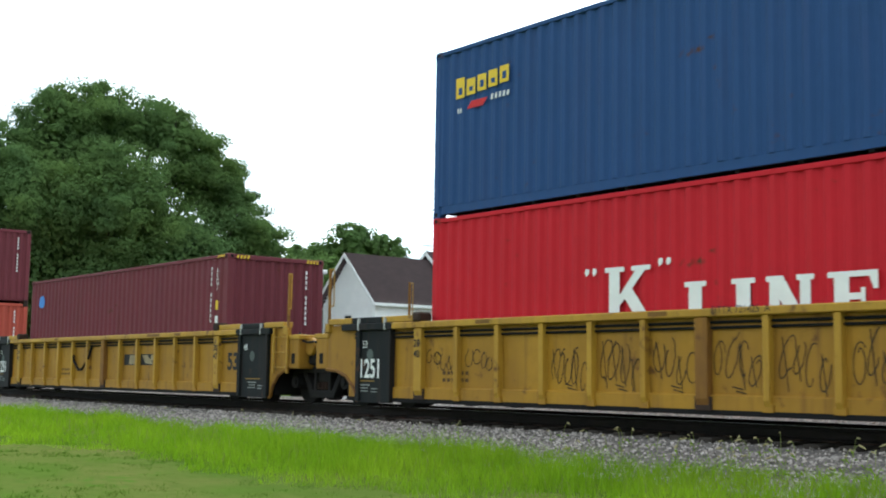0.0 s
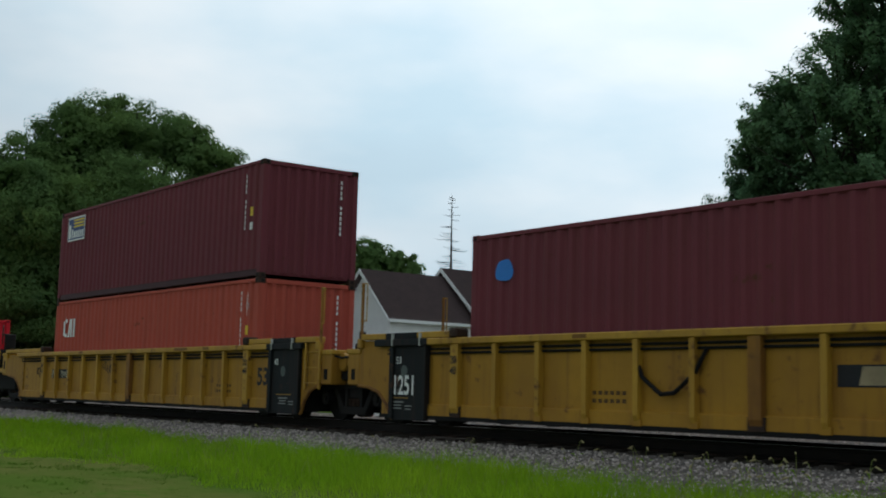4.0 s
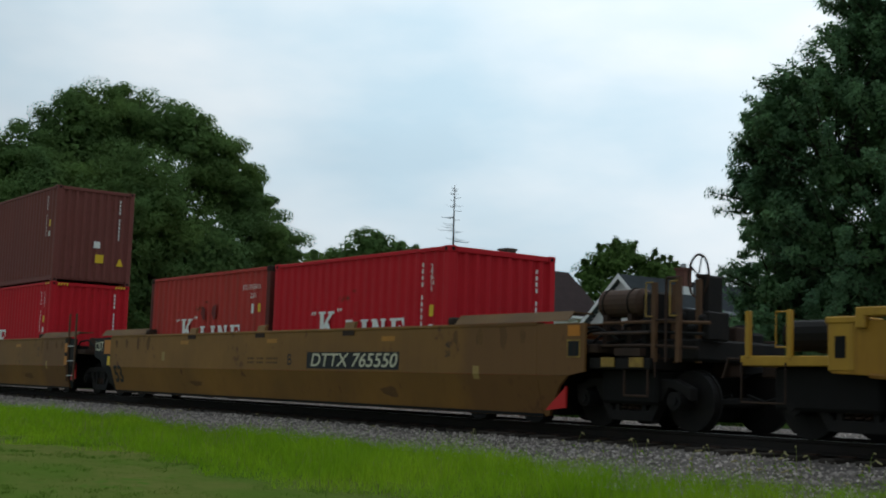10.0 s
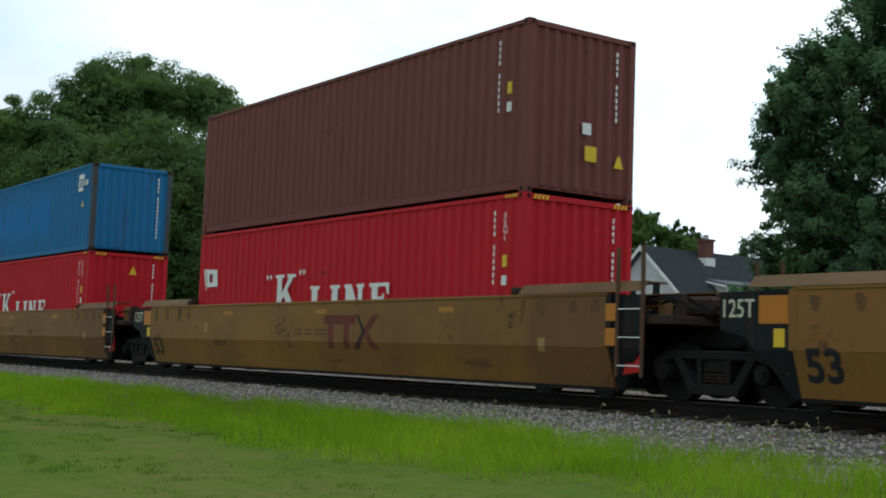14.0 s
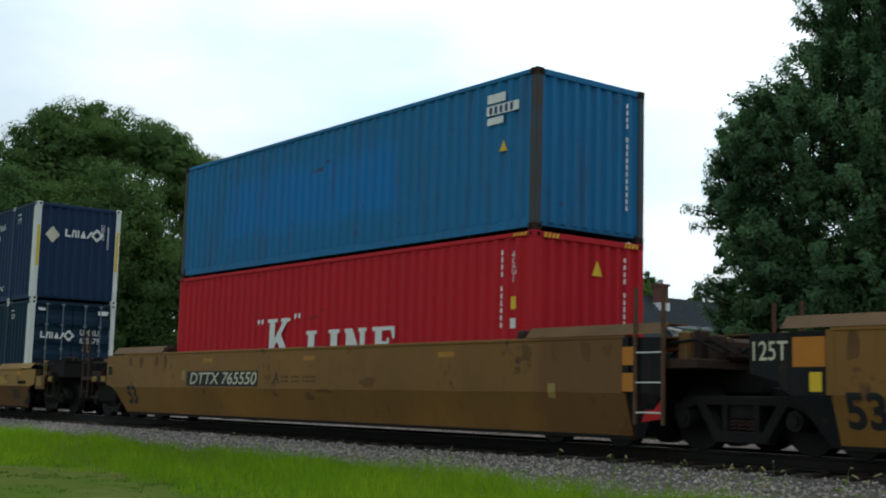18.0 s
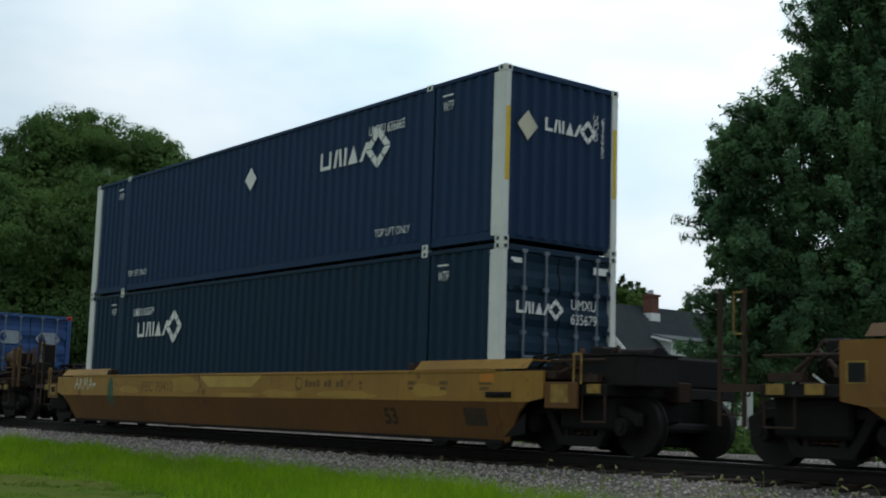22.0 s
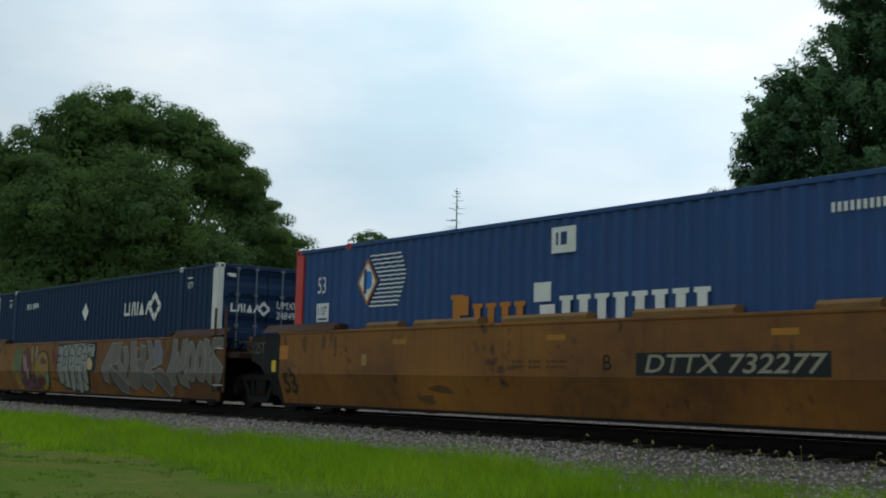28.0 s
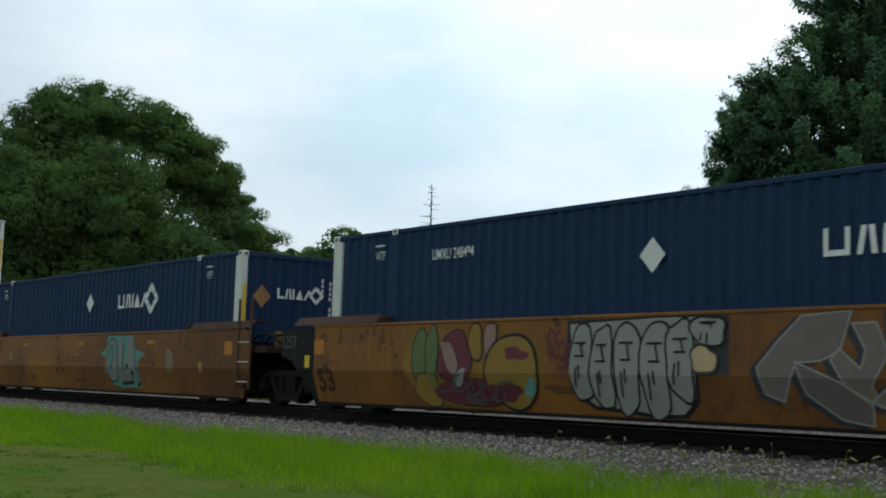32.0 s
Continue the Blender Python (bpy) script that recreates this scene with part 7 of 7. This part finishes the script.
part("dormer_window", Mesh().box(-36.55, -36.0, 40.16, 40.2, 4.62, 5.0), TRIM_WHITE, dm)
part("dormer_pane", Mesh().box(-36.48, -36.07, 40.15, 40.16, 4.68, 4.95), PANE, dm)
part("dormer_fascia", Mesh().prism([(-37.3, 5.42), (-35.3, 5.02), (-35.3, 4.92), (-37.3, 5.32)], "y", 39.96, 40.0), TRIM_WHITE, dm)
part("dormer_roof", Mesh().prism([(-37.3, 5.5), (-35.3, 5.08), (-35.3, 5.0), (-37.3, 5.4)], "y", 40.0, 44.4), GREY_ROOF, h)
h = thing("house", (0, 0, 0), "low house with a slate-grey roof behind the others", "house")
gable_wing(h, -33.6, 3.0, 48.0, 58.0, 4.3, 6.6, GREY_SIDING, GREY_ROOF)

lamp = thing("yard_lamp", (-54.45, 34.0, 0.6), "pale twin floodlight on a thin pole beside the white house", "lamp post")
part("pole", Mesh().rod((0, 0, 0), (0, 0, 6.4), 0.05, 8, 0.035), mat("weathered_grey_pole", (0.20, 0.19, 0.18), rough=0.8, scale=5, amount=0.5), lamp)
for x in (-0.26, 0.12):
    head = part("floodlight_head", Mesh().box(x - 0.16, x + 0.16, -0.22, 0.1, 6.28, 6.5), TRIM_WHITE, lamp, bevel=0.04)
    part("lens", Mesh().box(x - 0.12, x + 0.12, -0.226, -0.218, 6.31, 6.46), PANE, head)

# ---- trees ----
BARK = mat("dark_bark", (0.045, 0.038, 0.03), rough=0.95, scale=5, amount=0.8, bump=0.8, bump_scale=15, stretch=(1, 1, 0.3))
DEAD = mat("bleached_deadwood", (0.12, 0.11, 0.105), rough=0.9, scale=5, amount=0.6)
LEAF_DARK = mat("dark_green_leaf", (0.092, 0.165, 0.062), rough=0.9, color2=(0.15, 0.235, 0.062), scale=0.35, amount=0.9, leaf=0.42, spread=0.10, spec=0.03)
LEAF_MAPLE = mat("maple_leaf", (0.105, 0.205, 0.110), rough=0.7, color2=(0.15, 0.27, 0.100), scale=0.7, amount=0.9, leaf=0.5, spread=0.3, spec=0.08)
LEAF_LIGHT = mat("fresh_green_leaf", (0.085, 0.155, 0.040), rough=0.7, color2=(0.11, 0.18, 0.05), scale=0.4, amount=0.9, leaf=0.3, spread=0.3, spec=0.03)


def leaves(lobes, size, density, seed, squash=0.8, tips=(), hang=0.0):
    """Leaf rhombs in rounded, flattened clumps that crowd the outside of each lobe, with shoots towards the tips."""
    rng = np.random.default_rng(seed)
    pos, out, big_leaf = [], [], []

    def ways(*shape):
        d = rng.normal(size=(*shape, 3))
        return d / np.linalg.norm(d, axis=-1)[..., None]
    n = int(density)
    for x, y, z, r in lobes:
        k = int(7 + 6 * r * r)
        d = ways(k)
        cen = np.array([x, y, z]) + d * r * (0.6 + 0.5 * rng.random((k, 1))) * np.array([1, 1, squash])
        big = (0.32 + 0.19 * r) * (0.5 + 0.85 * rng.random((k, 1, 1)))
        way = ways(k, n)
        p = cen[:, None] + way * big * rng.random((k, n, 1)) ** 0.42 * np.array([1, 1, 0.6])
        pos.append(p.reshape(-1, 3))
        out.append((way * 0.85 + d[:, None] * 0.25).reshape(-1, 3))
        big_leaf.append(np.ones(k * n))
        if r > 0.6:
            kc = int(340 * r * r / (size / 0.15) ** 2)
            dc = ways(kc)
            pos.append(np.array([x, y, z]) + dc * r * 0.86 * rng.random((kc, 1)) ** 0.5 * np.array([1, 1, squash]))
            out.append(dc)
            big_leaf.append(np.full(kc, 1.9))
    for (a, b) in tips:
        a, b = np.array(a), np.array(b)
        k = 22
        t = rng.random((k, 1)) ** 0.8
        cen = a + (b - a) * t + rng.normal(size=(k, 3)).clip(-1.6, 1.6) * 0.11 * (1.15 - t)
        p = cen[:, None] + rng.normal(size=(k, 14, 3)).clip(-1.7, 1.7) * 0.075
        pos.append(p.reshape(-1, 3))
        out.append(np.repeat(np.tile((b - a) / np.linalg.norm(b - a), (k, 1)), 14, 0))
        big_leaf.append(np.ones(k * 14))
    p, o = np.concatenate(pos), np.concatenate(out)
    n = len(p)
    nrm = o + rng.normal(size=(n, 3)) * 0.32 + np.array([0, 0, 0.3])
    nrm /= np.linalg.norm(nrm, axis=1)[:, None]
    u = np.cross(nrm, rng.normal(size=(n, 3)))
    u /= np.linalg.norm(u, axis=1)[:, None]
    w = np.cross(nrm, u)
    s = size * (0.6 + 0.8 * rng.random((n, 1))) * np.concatenate(big_leaf)[:, None]
    v = np.stack([p - u * s * 0.6, p + w * s * 0.36 + nrm * s * 0.08, p + u * s * 0.6, p - w * s * 0.36 + nrm * s * 0.08], 1).reshape(-1, 3)
    f = (np.arange(n)[:, None] * 4 + np.arange(4)).tolist()
    return v.tolist(), f


def tree(label, foot, lobes, size, density, material, seed, trunk=0.45, tips=(), squash=0.8, shoots=0, reach=1.0):
    t = thing("tree", foot, label, "tree")
    fx, fy, fz = foot
    rnd = random.Random(seed)
    tips = list(tips)
    for x, y, z, r in lobes:
        for i in range(shoots):
            a = Vector((rnd.gauss(0, 1), rnd.gauss(0, 1), rnd.gauss(0.55, 0.6))).normalized()
            c = Vector((x, y, z))
            tips.append((c + a * r * 0.4, c + a * r * rnd.uniform(0.8, 1.1) * reach + Vector((0, 0, rnd.uniform(0.2, 0.5) * r))))
    low = min(z - r * 0.5 for x, y, z, r in lobes) - fz
    m = Mesh()
    fork = Vector((rnd.uniform(-0.2, 0.2), rnd.uniform(-0.2, 0.2), max(1.6, low * 0.9)))
    m.rod((0, 0, -0.1), (0, 0, 0.5), trunk * 1.35, 12, trunk * 1.05).rod((0, 0, 0.5), fork, trunk * 1.05, 12, trunk * 0.8)
    for x, y, z, r in lobes:
        e = Vector((x - fx, y - fy, z - fz))
        k = fork.lerp(e, 0.5) + Vector((rnd.uniform(-0.5, 0.5), rnd.uniform(-0.5, 0.5), -0.08 * e.length))
        m.rod(fork, k, trunk * 0.42, 7, trunk * 0.26).rod(k, e, trunk * 0.26, 6, trunk * 0.1)
        for i in range(5):
            q = e + Vector((rnd.gauss(0, 1), rnd.gauss(0, 1), rnd.gauss(0.2, 0.8))).normalized() * r * 0.8
            m.rod(k.lerp(e, rnd.uniform(0.3, 1)), q, trunk * 0.09, 5, trunk * 0.03)
    for a, b in tips:
        m.rod(Vector(a) - Vector(foot), Vector(b) - Vector(foot), 0.03, 5, 0.008)
    part("trunk", m, BARK, t)
    v, f = leaves(lobes, size, density, seed, squash, tips)
    me = bpy.data.meshes.new("crown")
    me.from_pydata([(a - fx, b - fy, c - fz) for a, b, c in v], [], f)
    me.materials.append(material)
    new("crown", me).parent = t
    return t


tree("broad dark green shade tree behind the railway", (-54.2, 22.6, 0.58),
     [(-56.3, 20.7, 13.2, 2.2), (-56.6, 22.9, 13.7, 1.9), (-54.8, 24.5, 13.2, 1.9), (-56.3, 17.7, 11.0, 2.3), (-53.8, 26.6, 11.2, 2.0), (-54.1, 28.1, 9.8, 1.7), (-54.3, 29.9, 8.2, 1.5),
      (-53.8, 18.8, 8.8, 3.1), (-52.5, 22.1, 9.1, 3.1), (-52.4, 24.9, 6.8, 3.2), (-55.0, 18.4, 5.6, 3.4), (-53.8, 21.6, 5.3, 3.4), (-54.6, 29.4, 5.6, 2.4),
      (-53.4, 25.4, 12.5, 1.7), (-55.6, 19.9, 11.2, 1.9), (-55.2, 22.0, 11.3, 1.5), (-54.0, 28.2, 11.0, 1.0), (-53.2, 29.0, 8.2, 1.5)],
     0.105, 430, LEAF_DARK, 101, trunk=0.6)
tree("dark green tree at the edge of the grove", (-64.0, 16.5, 0.58),
     [(-63.6, 17.8, 12.3, 1.5), (-63.5, 18.1, 10.4, 2.4), (-64.1, 15.8, 11.0, 3.3), (-63.8, 17.1, 7.2, 3.6), (-64.3, 14.8, 7.5, 3.9)],
     0.13, 300, LEAF_DARK, 102, trunk=0.5)
R_TIPS = [((-20.35, 24.80, 6.5), (-21.18, 24.05, 6.76)), ((-20.15, 24.90, 7.0), (-20.78, 24.40, 7.23)), ((-19.75, 25.20, 8.6), (-20.49, 24.65, 9.21)), ((-19.75, 25.20, 8.3), (-20.55, 24.61, 8.65)), ((-19.65, 25.30, 8.9), (-20.14, 24.95, 9.54)),
          ((-19.35, 25.40, 9.0), (-19.76, 25.25, 9.85)), ((-18.85, 25.50, 9.2), (-19.37, 25.56, 9.98)), ((-18.35, 26.20, 10.2), (-19.01, 25.83, 10.79)), ((-18.25, 26.30, 11.0), (-19.06, 25.79, 11.59)), ((-20.35, 24.70, 6.2), (-21.00, 24.21, 6.28)), ((-20.15, 25.00, 5.4), (-20.59, 24.57, 5.13))]
tree("tall dark maple with upswept shoots behind the railway", (-17.6, 26.6, 0.58),
     [(x, y, z, 0.70 * r) for x, y, z, r in [(-17.8, 26.8, 12.5, 1.20), (-18.0, 26.5, 10.7, 1.01), (-17.8, 28.0, 10.6, 1.47), (-18.0, 25.3, 8.7, 1.01), (-19.4, 25.5, 8.8, 0.74), (-19.8, 25.3, 7.4, 0.83), (-20.1, 25.0, 6.5, 0.64), (-18.2, 25.2, 6.8, 1.38),
      (-19.8, 25.3, 5.3, 0.83), (-18.0, 25.3, 4.9, 1.38), (-17.0, 26.1, 7.4, 1.56), (-16.8, 26.2, 5.0, 1.56), (-16.5, 28.8, 10.2, 1.75), (-16.0, 27.9, 6.4, 2.02), (-16.2, 28.4, 13.2, 1.47), (-18.8, 25.6, 3.2, 1.29), (-19.5, 24.8, 4.0, 1.0), (-19.2, 25.0, 5.4, 0.9), (-16.9, 27.3, 11.8, 1.3), (-17.2, 26.6, 9.3, 1.3), (-16.6, 26.9, 6.0, 2.2), (-16.4, 27.2, 9.0, 2.1), (-17.4, 26.2, 4.2, 1.9), (-16.5, 27.0, 3.0, 2.2), (-19.6, 24.7, 8.1, 0.6), (-19.8, 24.5, 2.9, 0.9)]],
     0.088, 85, LEAF_MAPLE, 103, trunk=0.35, tips=R_TIPS, squash=0.95, shoots=34, reach=2.25)
tree("green tree standing beside the white house", (-57.0, 34.2, 0.6),
     [(-56.4, 34.3, 6.6, 1.7), (-57.2, 32.9, 7.0, 1.8), (-55.9, 35.2, 7.2, 1.2), (-56.6, 33.9, 4.6, 2.0), (-56.0, 35.0, 4.4, 1.8)],
     0.15, 130, LEAF_LIGHT, 106, trunk=0.3)
tree("fresh green tree rising behind the houses", (-53.5, 53.0, 0.6),
     [(-53.7, 52.3, 9.2, 1.4), (-54.5, 51.5, 8.5, 0.9), (-53.0, 53.0, 9.7, 1.0), (-52.8, 54.7, 9.0, 1.1), (-51.9, 55.5, 8.7, 1.0), (-51.1, 58.9, 8.0, 0.8), (-53.6, 52.6, 7.0, 1.8), (-52.4, 54.8, 6.8, 1.6)],
     0.16, 110, LEAF_LIGHT, 104, trunk=0.3, shoots=5)
tree("distant dark green tree beyond the white house", (-79.5, 52.0, 0.6),
     [(-79.4, 52.2, 11.8, 1.8), (-80.5, 50.4, 11.0, 1.3), (-78.2, 54.0, 11.6, 1.3), (-83.3, 49.6, 10.9, 1.3), (-77.6, 54.8, 10.8, 1.1), (-79.5, 52.0, 8.6, 2.6), (-82.5, 49.5, 8.0, 2.4), (-86.5, 47.0, 9.2, 2.6)],
     0.24, 80, LEAF_DARK, 105, trunk=0.4)


def dead_tree():
    fx, fy = -59.8, 45.2
    t = thing("dead_tree", (fx, fy, 0.6), "bare dead conifer with thin drooping twigs", "tree")
    m = Mesh().rod((0, 0, -0.1), (0.1, 0, 7), 0.2, 8, 0.1).rod((0.1, 0, 7), (0.0, 0, 13.2), 0.1, 6, 0.015)
    part("trunk", m, DEAD, t)
    rnd = random.Random(8)
    tw = Mesh()
    for i in range(85):
        z = rnd.uniform(6.5, 13.0)
        ln = 0.15 + (13.2 - z) * 0.24 * rnd.uniform(0.4, 1.1)
        a = rnd.uniform(0, 6.28)
        p, q = Vector((0.04, 0, z)), Vector((math.cos(a) * ln, math.sin(a) * ln, z - 0.1 * ln + 0.05))
        e = q + Vector((math.cos(a) * ln * 0.25, math.sin(a) * ln * 0.25, 0.12 * ln))
        tw.rod(p, q, 0.02, 4, 0.012).rod(q, e, 0.012, 4, 0.005)
    part("branches", tw, DEAD, t)


dead_tree()


# far woods and bushes that close the view
def woods(label, spots, seed, name="far_trees", size=0.5, density=36):
    v, f = leaves(spots, size, density, seed, squash=1.0)
    scatter(name, v, f, LEAF_DARK, label, "trees")


rw = random.Random(17)
woods("dense dark undergrowth under the shade trees", [(-58 + rw.uniform(-3, 3), 12.0 + i * 2.0 + rw.uniform(-1, 1), rw.uniform(1.5, 4.5), rw.uniform(1.8, 2.8)) for i in range(10)] + [(-60 + i * 0.4, 20 + i * 1.5, 3.0, 2.4) for i in range(9)], 31, "undergrowth", 0.24, 100)
woods("far line of dark trees along the horizon", [(-150 + i * 5 + rw.uniform(-2, 2), 70 + i * 1.2 + rw.uniform(-6, 6), rw.uniform(2.5, 5.5), rw.uniform(3.0, 4.5)) for i in range(34)], 32)

v, f = leaves([(-34 + i * 1.3 + rw.uniform(-0.4, 0.4), 31.5 + rw.uniform(-1, 1), rw.uniform(0.9, 1.3), rw.uniform(0.6, 0.9)) for i in range(13)], 0.14, 60, 33)
scatter("shrubs", v, f, LEAF_LIGHT, "low fresh green shrubs before the houses", "bushes")

# ---- weeds on the ballast shoulder ----
SEED = mat("dry_seed_head", (0.36, 0.31, 0.15), rough=0.9, scale=8, amount=0.4, leaf=0.2)
STALK = mat("weed_stalk", (0.20, 0.24, 0.06), rough=0.8, scale=6, amount=0.4)


def weed(x, y, tall, lean, turn):
    t = thing("weed", (x, y, ground_height(y)), "thin foxtail weed with a nodding seed head on gravel", "weed", "foxtail weeds on the ballast")
    tall *= 0.8
    dx, dy = math.cos(turn) * lean * tall, math.sin(turn) * lean * tall
    pts = [(0, 0, -0.02), (dx * 0.15, dy * 0.15, tall * 0.55), (dx * 0.5, dy * 0.5, tall * 0.9), (dx * 0.8, dy * 0.8, tall)]
    part("stalk", Mesh().path(pts, 0.003, 4), STALK, t)
    a, b = Vector(pts[3]), Vector((dx * 1.45, dy * 1.45, tall * (1.02 - lean * 0.25)))
    m = a.lerp(b, 0.5)
    part("seed_head", Mesh().rod(a, m, 0.008, 6, 0.013).rod(m, b, 0.013, 6, 0.004), SEED, t)
    lf = Mesh()
    for i in range(2):
        g = turn + 1.5 + i * 2.6
        q = Vector((math.cos(g), math.sin(g), 0)) * tall * 0.35
        lf.add([(0, 0, tall * 0.15), (q.x * 0.5 + 0.008, q.y * 0.5, tall * 0.42), (q.x, q.y, tall * 0.38), (q.x * 0.5 - 0.008, q.y * 0.5, tall * 0.36)], [(0, 1, 2, 3)])
    part("leaf_blade", lf, BLADE, t)


rw = random.Random(23)
for x, y in ((-11.66, 12.1), (-11.3, 12.06), (-10.6, 11.8), (-10.75, 12.3), (-10.9, 12.4), (-9.9, 11.9), (-10.06, 12.2), (-9.6, 11.95), (-9.4, 11.9), (-9.2, 11.9), (-9.55, 12.3), (-8.9, 11.9), (-8.5, 12.4)):
    weed(x, y, rw.uniform(0.22, 0.36), rw.uniform(0.15, 0.7), rw.uniform(0, 6.28))
for x in (-11.5, -11.0, -10.5, -9.8, -9.3, -8.8, -8.3, -7.9):
    weed(x + rw.uniform(-0.2, 0.2), TRACK_Y - rw.uniform(1.8, 2.3), rw.uniform(0.2, 0.34), rw.uniform(0.2, 0.8), rw.uniform(0, 6.28))
for i in range(34):
    x = -12 - 38 * rw.random() ** 1.4
    weed(x, TRACK_Y - rw.uniform(1.7, 2.3), rw.uniform(0.18, 0.3), rw.uniform(0.1, 0.7), rw.uniform(0, 6.28))
for i in range(30):
    weed(-13.5 + 6.5 * rw.random(), TRACK_Y - rw.uniform(1.75, 3.6), rw.uniform(0.2, 0.42), rw.uniform(0.1, 0.6), rw.uniform(0, 6.28))




# ---- what moves: every car and container rolls by, every wheelset turns ----
SHIFT = [-0.00, 5.02, 10.08, 15.17, 20.25, 25.32, 30.39, 35.42, 40.50, 45.63, 50.83, 56.05, 61.29, 66.55, 71.82, 77.09, 82.36, 87.64, 92.93, 98.23, 103.51, 108.81, 114.13, 119.50, 124.92, 130.32, 135.74, 141.20, 146.67, 152.16, 157.68, 163.23, 168.70]


def motions():
    for ob, x, z in RIDERS:
        walk(ob, [(t, pose(x + s, TRACK_Y, z)) for t, s in enumerate(SHIFT)])
    times = [i / 10 for i in range(321)]
    turns = [math.degrees(float(np.interp(t, range(33), SHIFT)) / 0.42) for t in times]
    for ob, k in WHEELS:
        walk(ob, [(t, pose(k, 0, 0.42, 0, a, 0)) for t, a in zip(times, turns)])


motions()
